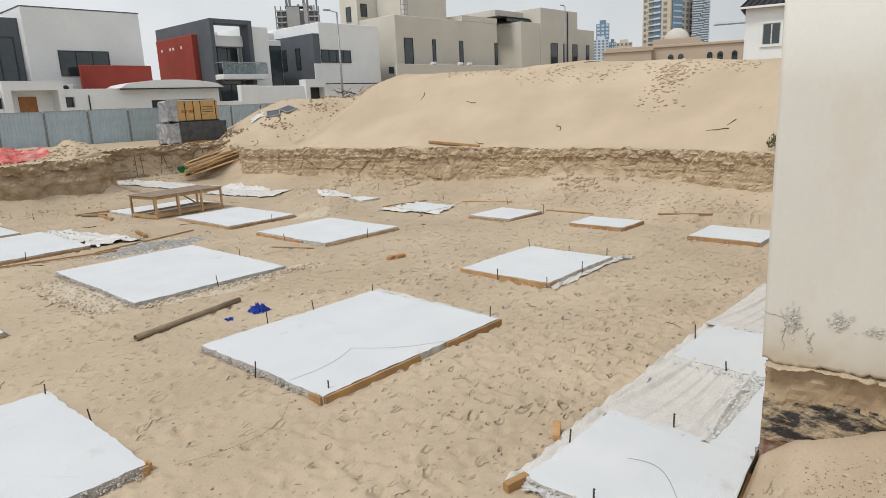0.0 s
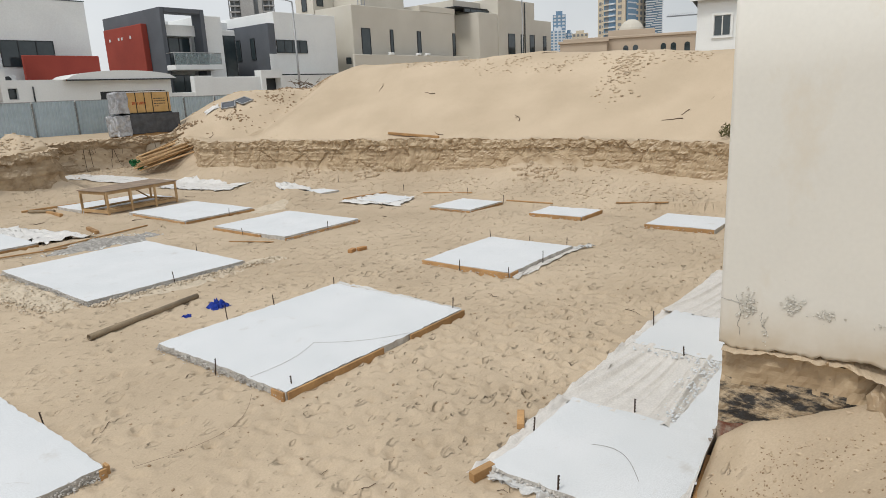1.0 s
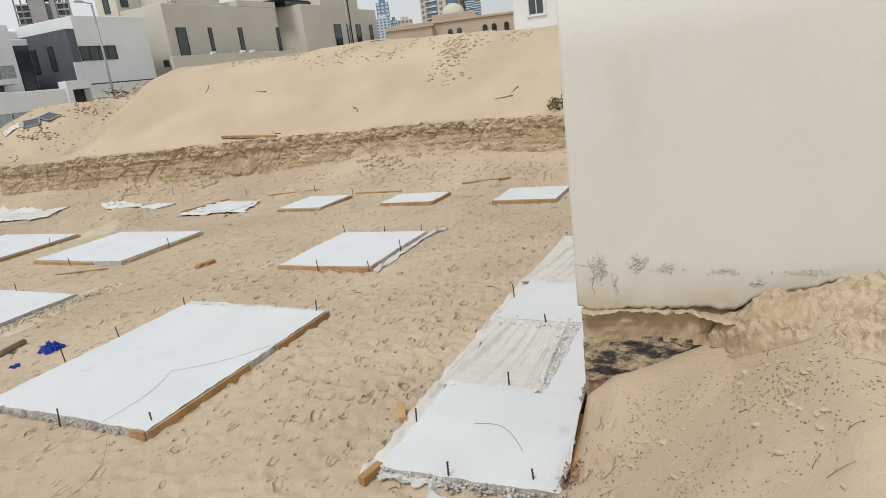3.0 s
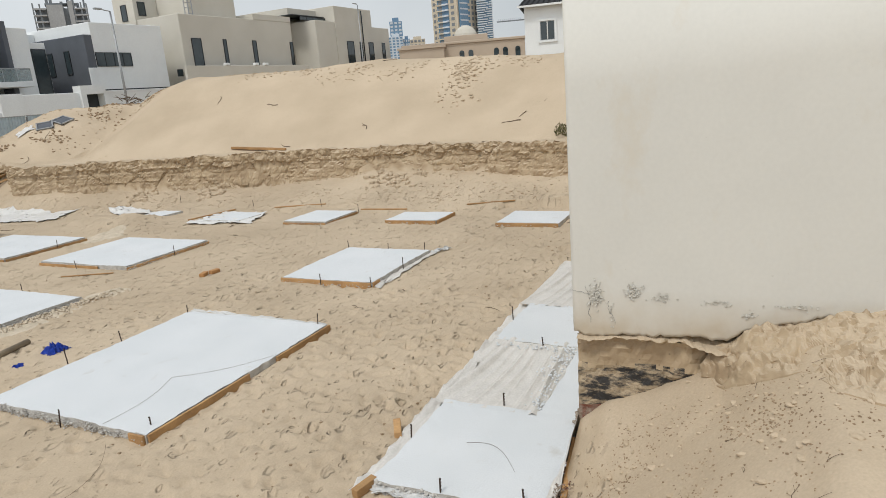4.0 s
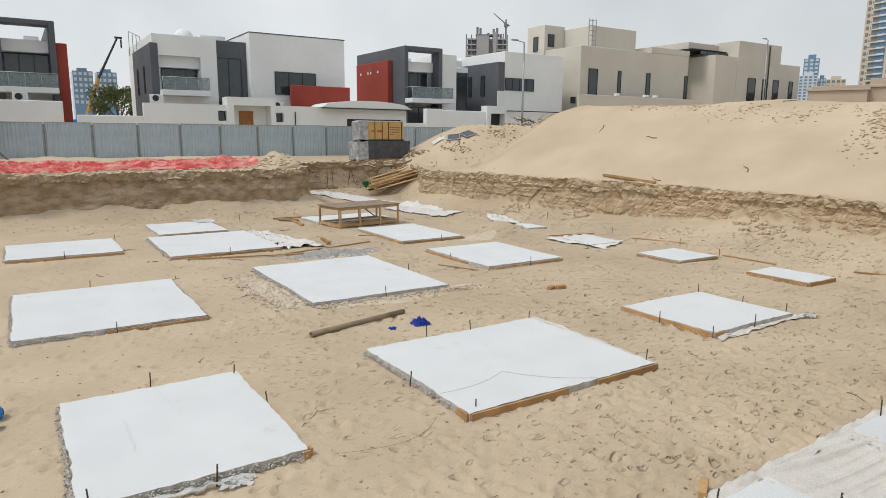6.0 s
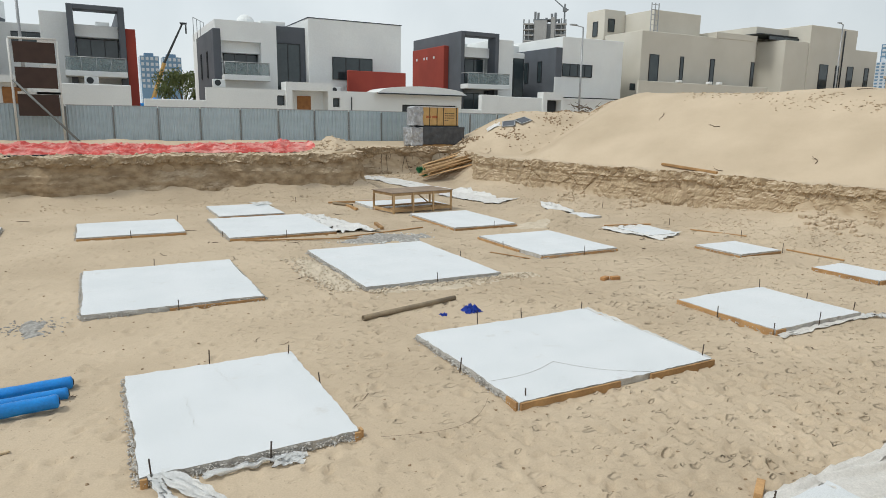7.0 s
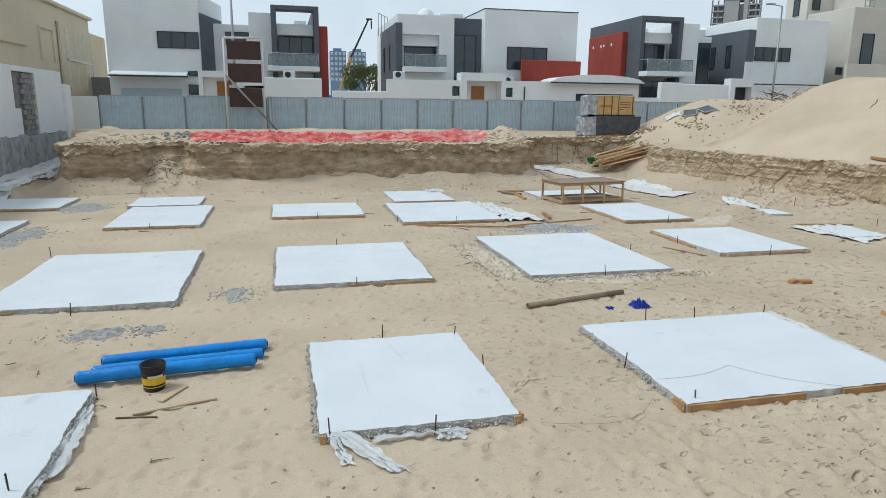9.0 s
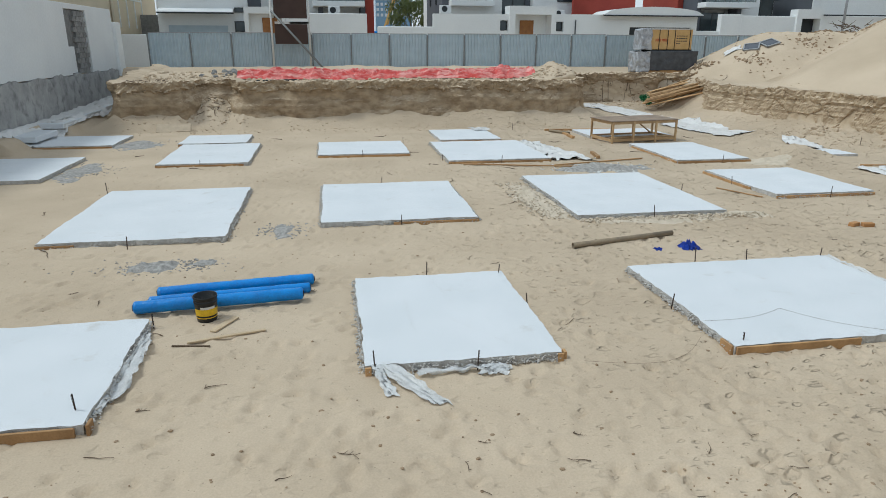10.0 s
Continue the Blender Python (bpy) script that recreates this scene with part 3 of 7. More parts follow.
GREYBASE = stained(mat("grey_base", (0.42, 0.42, 0.41), (0.31, 0.31, 0.305), rough=0.95, scale=1.6, fine=30, bump=0.5), (0.15, 0.15, 0.15), "stained_base", 2.2, 0.50, 0.72)
BROWN = mat("brown_panel", (0.060, 0.036, 0.028), (0.05, 0.03, 0.024), rough=0.6, scale=3)
GREEN = mat("green_net", (0.03, 0.16, 0.06), rough=0.8, scale=20)
GRAVEL = mat("grey_gravel", (0.40, 0.385, 0.36), (0.24, 0.23, 0.215), rough=0.95, scale=14, fine=60, bump=0.5)
CLOD = mat("sand_clod", (0.36, 0.265, 0.17), (0.25, 0.18, 0.115), rough=0.97, scale=6, fine=40, bump=0.5, dist=0.02)
TWIG = mat("dry_twig", (0.13, 0.095, 0.065), rough=0.9, scale=30)
ROOFT = mat("dark_roof_tile", (0.035, 0.036, 0.04), rough=0.6, scale=6)
TREEBARK = mat("bark", (0.12, 0.09, 0.06), rough=0.9, scale=10)
LEAF = mat("leaf", (0.115, 0.135, 0.045), (0.075, 0.10, 0.035), rough=0.6, scale=2, fine=20)
SHRUB = mat("dry_shrub", (0.16, 0.15, 0.07), (0.12, 0.11, 0.05), rough=0.8, scale=5)
# distance haze is mixed into these tower colours
HAZEA = mat("tower_concrete", (0.56, 0.50, 0.40), rough=0.9, scale=0.1, fine=2, bump=0)
HAZEG = mat("tower_glass", (0.16, 0.27, 0.40), rough=0.2, scale=0.1, fine=2, bump=0)
HAZEW = mat("tower_white", (0.55, 0.60, 0.66), rough=0.7, scale=0.1, fine=2, bump=0)
HAZED = mat("tower_grey", (0.20, 0.22, 0.24), rough=0.9, scale=0.1, fine=2, bump=0)
HAZEC = mat("tower_bare_concrete", (0.36, 0.37, 0.38), rough=0.9, scale=0.1, fine=2, bump=0)
YELLOWM = mat("crane_yellow", (0.45, 0.28, 0.09), rough=0.6, scale=4)
BALGLASS = film_material("balcony_glass", (0.26, 0.32, 0.33), 0.08, 0.55)
CARD = mat("cardboard", (0.50, 0.41, 0.30), rough=0.9, scale=5)


# ---- boundary fence ----
def sheet_mesh(w, h):
    bm = bmesh.new()
    prof, x, step = [], 0.0, w / 12
    for k in range(12):
        for dx, dy in ((0, 0), (0.30, 0), (0.42, 0.035), (0.72, 0.035), (0.86, 0)):
            prof.append((x + dx * step, dy))
        x += step
    prof.append((w, 0))
    lo = [bm.verts.new((a, -b, 0)) for a, b in prof]
    hi = [bm.verts.new((a, -b, h)) for a, b in prof]
    for i in range(len(prof) - 1):
        bm.faces.new((lo[i], lo[i + 1], hi[i + 1], hi[i]))
    thicken(bm, (0, 0.004, 0))
    return mesh_of(bm, "sheet", SHEET)


fence = thing("sheet_metal_fence", (0, 0, 0), 0, "long blue-grey corrugated metal hoarding with dark posts", "fence")
FY, FS = 35.0, 1.95
sheet_me, post_me, rail_me = sheet_mesh(FS - 0.06, 1.70), mesh_of(bx(-0.03, 0.03, -0.03, 0.03, 0, 1.9), "post", POSTM), mesh_of(bx(0, FS, 0.03, 0.07, 0, 0.05), "rail", POSTM)
cap_me = mesh_of(bx(0, FS - 0.05, -0.045, 0.02, 0, 0.035), "top_strip", METAL)
for k in range(-1, 20):
    x = -6.75 + FS * k
    zb = 1.80 + 0.01 * math.sin(k * 2.1)
    for nm, me_, p in (("post", post_me, (x, FY - 0.05, zb - 0.25)), ("sheet", sheet_me, (x + 0.03, FY, zb)), ("rail", rail_me, (x, FY + 0.05, zb + 1.35)), ("top_strip", cap_me, (x + 0.025, FY, zb + 1.70))):
        o = new(nm, me_)
        o.parent = fence
        o.location = p
        if nm == "sheet":
            o.rotation_euler = (radians(0.4 * math.sin(k * 5.3)), 0, radians(0.3 * math.sin(k * 3.7)))


# ---- houses across the street ----
def window(parent, x0, x1, z0, z1, y, mull=1, fr=0.05, side=None):
    """A window on a wall facing -y at y, or on a wall facing -x at x=side (x0, x1 are then y values)."""
    bm = bmesh.new()
    n = mull + 1
    xs = [x0, x0 + fr]
    for k in range(1, n):
        xc = x0 + (x1 - x0) * k / n
        xs += [xc - fr / 2, xc + fr / 2]
    xs += [x1 - fr, x1]
    zs = [z0, z0 + fr, z1 - fr, z1]
    grid = [[bm.verts.new((x, -0.05, z)) for z in zs] for x in xs]
    for i in range(len(xs) - 1):
        for j in range(3):
            if i % 2 == 0 or j != 1:
                bm.faces.new((grid[i][j], grid[i + 1][j], grid[i + 1][j + 1], grid[i][j + 1]))
    out = bmesh.ops.extrude_face_region(bm, geom=bm.faces[:])
    bmesh.ops.translate(bm, vec=(0, 0.08, 0), verts=[g for g in out["geom"] if isinstance(g, bmesh.types.BMVert)])
    bmesh.ops.recalc_face_normals(bm, faces=bm.faces)
    pm = bx(x0 + 0.01, x1 - 0.01, -0.02, 0.02, z0 + 0.01, z1 - 0.01)
    mt = pose(0, y, 0) if side is None else Matrix(((0, 1, 0, side), (1, 0, 0, 0), (0, 0, 1, 0), (0, 0, 0, 1)))
    bmesh.ops.transform(bm, matrix=mt, verts=bm.verts)
    bmesh.ops.transform(pm, matrix=mt, verts=pm.verts)
    w = part("window", bm, DARK, parent)
    part("pane", pm, GLASS, w)
    return w


def railing(parent, x0, x1, y0, y1, z0, z1):
    bm = bmesh.new()
    rod(bm, (x0, y0, z1), (x1, y0, z1), 0.03)
    for k in range(5):
        x = x0 + (x1 - x0) * k / 4
        rod(bm, (x, y0, z0), (x, y0, z1), 0.02)
    rod(bm, (x0, y0, z1), (x0, y1, z1), 0.03)
    rod(bm, (x1, y0, z1), (x1, y1, z1), 0.03)
    r = part("railing", bm, METAL, parent)
    part("glass_panel", bx(x0, x1, y0 - 0.01, y0 + 0.01, z0, z1 - 0.05), BALGLASS, r)


def ac_unit(parent, x, y, z):
    bm = bx(x, x + 0.75, y, y + 0.3, z, z + 0.52, bevel=0.02)
    a = part("air_conditioner", bm, WHITE, parent)
    part("fan_grille", rodm((x + 0.3, y - 0.004, z + 0.3), (x + 0.3, y - 0.02, z + 0.3), 0.19, n=14), DARK, a)


def wall(parent, *a, m=WHITE, name="wall", bevel=0.03):
    return part(name, bx(*a, bevel=bevel), m, parent)


def prism(pts, z0, z1):
    bm = bmesh.new()
    lo = [bm.verts.new((x, y, z0)) for x, y in pts]
    hi = [bm.verts.new((x, y, z1)) for x, y in pts]
    bm.faces.new(lo[::-1])
    bm.faces.new(hi)
    for i in range(len(pts)):
        bm.faces.new((lo[i], lo[(i + 1) % len(pts)], hi[(i + 1) % len(pts)], hi[i]))
    bmesh.ops.recalc_face_normals(bm, faces=bm.faces)
    return bm


def hole_wall(x0, x1, y0, y1, z0, z1, a, b, c, d):
    """A block x0..x1 whose front has a recess a..b, c..d."""
    bm = bmesh.new()
    box(bm, x0, a, y0, y1, z0, z1)
    box(bm, b, x1, y0, y1, z0, z1)
    box(bm, a, b, y0, y1, z0, c)
    box(bm, a, b, y0, y1, d, z1)
    return bm


def roof_rails(parent, x, y, z, h=0.9):
    bm = bmesh.new()
    for k in range(4):
        rod(bm, (x + 0.35 * k, y + 0.8 * k, z - 0.6), (x + 0.35 * k, y + 0.8 * k, z + h), 0.025, n=5)
    rod(bm, (x, y, z + h), (x + 1.05, y + 2.4, z + h), 0.025, n=5)
    part("roof_rail", bm, METAL, parent)


G0 = 1.55
# villa with a white block, grey strip and red garden wall
v = thing("villa", (0, 0, 0), 0, "white two-storey villa with grey panels and red garden wall", "house")
part("wall", hole_wall(7.72, 11.7, 46, 56, G0, 9.25, 8.09, 10.65, 5.4, 7.96), WHITE, v)
wall(v, 8.0, 10.7, 47.1, 47.3, 5.3, 8.0, m=WHITE, name="recess_wall", bevel=0)
part("lintel_panel", bx(8.09, 10.65, 46.5, 47.1, 7.25, 7.96), WHITE, v)
wall(v, 7.55, 8.04, 45.9, 46.6, G0, 8.68, m=GREY, name="grey_panel")
wall(v, 7.55, 7.75, 46.6, 53.0, G0, 8.66, m=GREY, name="grey_side_wall")
window(v, 48.2, 48.55, 5.6, 7.4, 0, 0, side=7.54)
window(v, 50.8, 51.15, 5.6, 7.4, 0, 0, side=7.54)
window(v, 8.36, 10.62, 5.70, 7.23, 47.08, 2)
part("balcony_slab", bx(8.0, 10.95, 44.9, 47.1, 5.41, 5.76, bevel=0.02), WHITE, v)
railing(v, 8.05, 10.9, 44.95, 46.0, 5.78, 6.55)
wall(v, 11.7, 13.9, 46.7, 55, G0, 9.22, m=GREY, name="stair_wall")
window(v, 11.75, 13.5, 2.6, 8.1, 46.66, 1, 0.06)
wall(v, 13.89, 20.93, 45.95, 56, G0, 9.82, name="main_block")
part("parapet_cap", bx(13.86, 20.96, 45.92, 56, 9.82, 9.87), GREY, v)
window(v, 15.59, 18.63, 5.77, 7.33, 45.93, 2)
wall(v, 16.35, 20.85, 44.9, 45.1, 2.4, 6.39, m=RED, name="red_wall")
bm = bmesh.new()
bmesh.ops.create_uvsphere(bm, u_segments=16, v_segments=8, radius=0.62)
bmesh.ops.transform(bm, matrix=pose(10.1, 48, 9.35), verts=bm.verts)
part("roof_dome", bm, WHITE, v)
wall(v, 10.9, 12.6, 47, 50, 9.2, 9.55, name="roof_upstand")
roof_rails(v, 6.9, 49.5, 8.7, 1.0)
ac_unit(v, 7.1, 44.0, 4.86)
ac_unit(v, 14.75, 44.0, 4.65)

gw = thing("garden_wall", (0, 0, 0), 0, "white rendered street wall with porch, door and curved carport", "wall")
part("wall", hole_wall(6.5, 11.4, 43, 43.3, G0, 4.83, 10.85, 11.38, 3.83, 4.47), WHITE, gw)
wall(gw, 3.0, 6.5, 43.02, 43.3, G0, 4.05, name="low_wall")
part("porch", hole_wall(11.4, 14.52, 42.8, 44.0, G0, 5.34, 11.8, 14.2, G0, 4.82), WHITE, gw)
wall(gw, 11.8, 14.2, 43.9, 44.05, G0, 4.84, name="porch_back", bevel=0)
dr_ = part("door", bx(12.4, 13.33, 43.84, 43.9, 2.2, 4.50, bevel=0.01), DOORM, gw)
part("handle", rodm((13.2, 43.8, 3.2), (13.2, 43.8, 3.5), 0.02), METAL, dr_)
part("wall", hole_wall(14.52, 17.8, 43, 43.3, G0, 4.87, 14.6, 15.1, 3.80, 4.42), WHITE, gw)
window(gw, 10.87, 11.36, 3.85, 4.45, 43.28, 0)
window(gw, 14.62, 15.08, 3.82, 4.40, 43.28, 0)
part("garage_wall", hole_wall(17.8, 24.5, 43, 43.3, G0, 4.78, 19.7, 24.1, G0, 4.10), WHITE, gw)
part("garage_door", bx(19.7, 24.1, 43.2, 43.26, G0, 4.10), DARK, gw)
bm = bmesh.new()
arc = [(17.6 + 7.0 * k / 16, 4.86 + 0.50 * math.sin(math.pi * min(1, max(0, k / 16))) ** 0.45) for k in range(17)]
for (xa, za), (xb, zb) in zip(arc, arc[1:]):
    vs = [bm.verts.new(p) for p in ((xa, 42.4, za), (xb, 42.4, zb), (xb, 45.0, zb), (xa, 45.0, za), (xa, 42.4, 4.84), (xb, 42.4, 4.84))]
    bm.faces.new(vs[:4])
    bm.faces.new((vs[4], vs[5], vs[1], vs[0]))
part("carport_roof", bm, WHITE, gw)
part("carport_edge", bx(17.6, 24.65, 42.36, 42.42, 4.76, 4.84), DARK, gw)
part("wall_pipe", rodm((15.9, 42.95, 3.2), (15.9, 42.95, 4.5), 0.04), DARK, gw)
wall(gw, 26.3, 32.0, 43.02, 43.3, G0, 4.90, name="wall_east_run")
wall(gw, 24.5, 26.3, 43.02, 43.3, G0, 3.9, name="low_wall")
part("gate_post", bx(26.2, 27.7, 42.9, 43.4, G0, 4.98, bevel=0.02), WHITE, gw)
part("portal", hole_wall(31.8, 33.9, 42.8, 43.6, G0, 5.35, 32.2, 33.6, G0, 4.75), WHITE, gw)
# dark sheet in the opening stands in for the shade inside the portal
part("portal_shade", bx(32.2, 33.6, 43.5, 43.55, G0, 4.75), DARK, gw)
wall(gw, 33.9, 41.5, 43.02, 43.3, G0, 4.95, name="wall_end_run")
part("car_canopy_edge", bx(33.7, 41.0, 42.6, 42.7, 4.93, 5.02), DARK, gw)

# villa with a grey frame and red side box
v = thing("villa", (0, 0, 0), 0, "grey and white villa with open roof frame and red box", "house")
wall(v, 26.08, 26.42, 46, 54.6, G0, 9.88, m=GREY, name="grey_side_wall")
wall(v, 29.25, 29.6, 46, 47.2, G0, 9.88, m=GREY, name="frame_post")
wall(v, 26.42, 29.25, 46, 47.2, 9.55, 9.88, m=GREY, name="frame_beam")
rb = wall(v, 25.63, 26.08, 48.0, 53.8, 4.4, 8.92, m=RED, name="red_box")
for yy in (49.6, 50.9, 51.4, 52.8):
    part("spot_hole", bx(25.60, 25.64, yy, yy + 0.2, 8.0, 8.2), WHITE, rb)
wall(v, 26.42, 29.25, 46.9, 54, 8.02, 8.8, name="parapet")
wall(v, 26.42, 29.25, 47.6, 54, G0, 8.02, name="back_wall")
window(v, 26.45, 29.0, 5.9, 7.96, 47.5, 2)
part("balcony_slab", bx(26.1, 30.0, 44.9, 47.6, 5.50, 5.86, bevel=0.02), WHITE, v)
railing(v, 26.15, 29.95, 44.95, 46.0, 5.88, 6.70)
window(v, 26.45, 28.3, G0, 5.2, 46.1, 1)
wall(v, 29.6, 31.25, 46.4, 55, G0, 9.52, name="white_block")
wall(v, 31.25, 33.5, 48, 56, G0, 8.75, name="link_block")
window(v, 31.3, 33.4, 2.6, 8.3, 47.95, 1)
wall(v, 27.6, 28.4, 49, 50, 8.8, 9.3, name="roof_unit")

# white corner villa with a grey side
v = thing("villa", (0, 0, 0), 0, "white villa with grey side wing and corner window", "house")
wall(v, 35.3, 36.0, 46, 52.6, G0, 9.22, m=GREY, name="grey_wing")
window(v, 47.9, 48.5, 6.45, 8.2, 0, 0, side=35.28)
window(v, 49.9, 50.6, 6.45, 8.2, 0, 0, side=35.28)
wall(v, 36.0, 42.8, 46.05, 53.5, G0, 10.15, name="main_block")
wall(v, 33.6, 36.0, 52.6, 56, G0, 9.9, name="rear_block")
window(v, 36.05, 39.3, 6.88, 7.94, 46.02, 3)
part("corner_pier", bx(35.25, 36.02, 45.95, 46.05, G0, 6.8), WHITE, v)

# large beige house
v = thing("villa", (0, 0, 0), 0, "large plain beige house with narrow windows", "house")
wall(v, 44.9, 60.5, 46, 56, G0, 11.30, m=BEIGE, name="main_block")
part("parapet_cap", bx(54.6, 60.55, 45.97, 56, 11.30, 11.85), BEIGE, v)
wall(v, 47.4, 53.6, 47.2, 56, 11.0, 13.45, m=BEIGE, name="roof_block")
wall(v, 44.75, 47.4, 51, 53.6, 10.9, 13.75, m=BEIGE, name="stair_block")
window(v, 51.9, 52.6, 11.3, 12.7, 0, 0, side=44.73)
window(v, 45.2, 46.0, 11.7, 12.9, 50.97, 0)
for x0, x1 in ((45.97, 47.14), (49.92, 50.37), (54.01, 54.60), (60.0, 60.48)):
    window(v, x0, x1, 6.85, 9.28, 45.97, 0)
wall(v, 43.2, 60.6, 44.3, 44.55, G0, 6.75, m=BEIGE, name="terrace_wall")
bm = bmesh.new()
for k in range(3):
    rod(bm, (46.4 + 0.45 * k, 46.6, 11.2), (46.4 + 0.45 * k, 46.6, 13.9), 0.05, n=6)
for k in range(6):
    rod(bm, (46.4, 46.6, 11.5 + 0.45 * k), (47.3, 46.6, 11.5 + 0.45 * k), 0.03, n=5)
part("roof_ladder", bm, METAL, v)
for x in (48.0, 52.0, 53.4):
    part("wall_lamp", bx(x, x + 0.5, 44.2, 44.6, 6.75, 6.98, bevel=0.03), WHITE, v)
window(v, 44.0, 44.6, 6.0, 6.6, 46.2, 0)

v = thing("villa", (0, 0, 0), 0, "beige house with dark roof canopy and tall windows", "house")
wall(v, 61.5, 69.5, 49.4, 57, G0, 11.9, m=BEIGE, name="rear_block")
wall(v, 65.1, 69.5, 46, 57, G0, 11.82, m=BEIGE, name="front_block")
wall(v, 69.0, 77.4, 45.9, 57, G0, 13.60, m=BEIGE, name="tower_block")
wall(v, 77.4, 81.9, 46, 57, G0, 11.55, m=BEIGE, name="end_block")
part("canopy", bx(62.8, 69.0, 47.4, 50, 12.40, 12.48), DARK, v)
window(v, 64.0, 68.9, 11.9, 12.3, 47.2, 3)
part("canopy_wall", bx(63.6, 69.0, 48.5, 54, 12.48, 13.3), BEIGE, v)
for x0, x1 in ((71.1, 72.6), (74.0, 74.6), (76.16, 77.3), (79.7, 80.5)):
    window(v, x0, x1, 7.0, 9.65, 45.87 if x1 < 77.4 else 45.97, 0)
window(v, 61.8, 63.2, 6.9, 9.2, 49.37, 0)
part("downpipe", rodm((74.9, 45.8, 6), (74.9, 45.8, 13.4), 0.07), DARK, v)

# white villa behind the signboard
v = thing("villa", (0, 0, 0), 0, "white villa with grey bay, roof frame and awning", "house")
wall(v, -10.62, -5.05, 46, 58, G0, 10.15, name="main_block")
part("grey_bay", prism([(-5.05, 45.95), (-4.05, 50.4), (-5.05, 50.4)], 5.15, 8.80), GREY, v)
part("bay_roof", prism([(-5.05, 46.2), (-4.1, 51.5), (-5.05, 51.5)], 8.80, 9.95), WHITE, v)
window(v, -7.63, -5.15, 6.57, 7.59, 45.97, 2)
wall(v, -5.05, -1.9, 48.6, 56, G0, 8.45, name="link_block")
window(v, -3.7, -2.1, 7.1, 7.95, 48.57, 1)
wall(v, -2.1, -0.3, 47.2, 56, G0, 9.12, name="stair_block")
wall(v, -0.64, -0.3, 46, 47.2, G0, 9.48, m=GREY, name="frame_post")
wall(v, 2.10, 2.44, 46, 56, G0, 9.48, m=GREY, name="frame_post")
wall(v, -0.3, 2.10, 46, 47.2, 9.20, 9.48, m=GREY, name="frame_beam")
wall(v, -0.3, 2.10, 46.9, 55, 7.70, 8.42, name="parapet")
wall(v, -0.3, 2.10, 47.6, 55, G0, 7.70, name="back_wall")
window(v, -0.25, 2.08, 5.7, 7.66, 47.5, 2)
part("balcony_slab", bx(-0.95, 2.35, 44.9, 47.6, 5.28, 5.60, bevel=0.02), WHITE, v)
railing(v, -0.88, 2.3, 44.95, 46.0, 5.62, 6.38)
wall(v, 2.44, 3.02, 46.3, 55, 1.6, 8.28, m=RED, name="red_wall")
wall(v, 0.9, 1.7, 49, 50, 8.42, 8.9, name="roof_unit")
ac_unit(v, 0.0, 44.2, 4.72)
bm = bmesh.new()
for k in range(9):
    a0, a1 = math.pi / 2 * k / 9, math.pi / 2 * (k + 1) / 9
    vs = [bm.verts.new((x, 46 - 0.95 * math.sin(a), 4.82 + 0.30 * math.cos(a))) for a in (a0, a1) for x in (-10.4, -5.9)]
    bm.faces.new((vs[0], vs[1], vs[3], vs[2]))
part("awning", bm, WHITE, v)
part("awning_edge", bx(-10.45, -5.85, 45.0, 45.08, 4.76, 4.85), DARK, v)
part("garage_door", bx(-10.0, -6.4, 45.9, 45.97, G0, 4.08), SHEET, v)
window(v, -5.95, -5.1, 3.7, 4.35, 45.9, 0)
window(v, -5.9, -5.08, 4.88, 5.18, 45.9, 0)

gw = thing("garden_wall", (0, 0, 0), 0, "white rendered street wall with wooden door", "wall")
part("portal", hole_wall(-5.0, -2.6, 42.9, 43.6, G0, 5.1, -4.75, -2.9, G0, 4.72), WHITE, gw)
wall(gw, -4.75, -2.9, 43.5, 43.65, G0, 4.73, name="portal_back", bevel=0)
part("door", bx(-4.0, -3.1, 43.44, 43.5, G0, 4.5, bevel=0.01), DOORM, gw)
wall(gw, -2.6, 2.35, 43, 43.3, G0, 4.78, name="wall")
wall(gw, -15, -5.0, 43, 43.3, G0, 3.5, name="low_wall")

# cream house beyond the boundary wall
v = thing("villa", (0, 0, 0), 0, "cream rendered house with cornice and plain side", "house")
wall(v, -26, -14, 24, 56, 1.4, 9.1, m=CREAM, name="main_block")
part("cornice", bx(-26.2, -13.75, 23.8, 56.2, 9.1, 9.35, bevel=0.06), CREAM, v)
wall(v, -26, -14.1, 56, 61, 1.4, 8.3, m=CREAM, name="rear_wing")
part("string_course", bx(-14.0, -13.85, 24, 42.5, 6.2, 6.35), CREAM, v)
bm = bmesh.new()
for y in (44.8, 47.2):
    box(bm, -14.0, -13.9, y, y + 0.12, 5.6, 7.6)
box(bm, -14.0, -13.9, 44.92, 47.2, 7.48, 7.6)
part("blind_window", bm, CREAM, v)
part("downpipe", rodm((-13.9, 48.3, 2), (-13.9, 48.3, 8.2), 0.09), HAZEA, v)
bm = bmesh.new()
for y in (50, 52, 54, 56):
    box(bm, -14.0, -13.93, y, y + 0.1, 4.0, 8.0)
box(bm, -14.0, -13.93, 50, 56, 5.9, 6.0)
part("panel_joint", bm, WHITE, v)
part("base_wall", bx(-13.9, -10.7, 55, 55.3, 1.4, 5.0), BLOCK, v)
wb = bx(-14.0, -13.92, 34.5, 36.0, 6.6, 8.2)
w_ = part("window", wb, WHITE, v)
part("pane", bx(-13.95, -13.9, 34.7, 35.8, 6.8, 8.0), GLASS, w_)

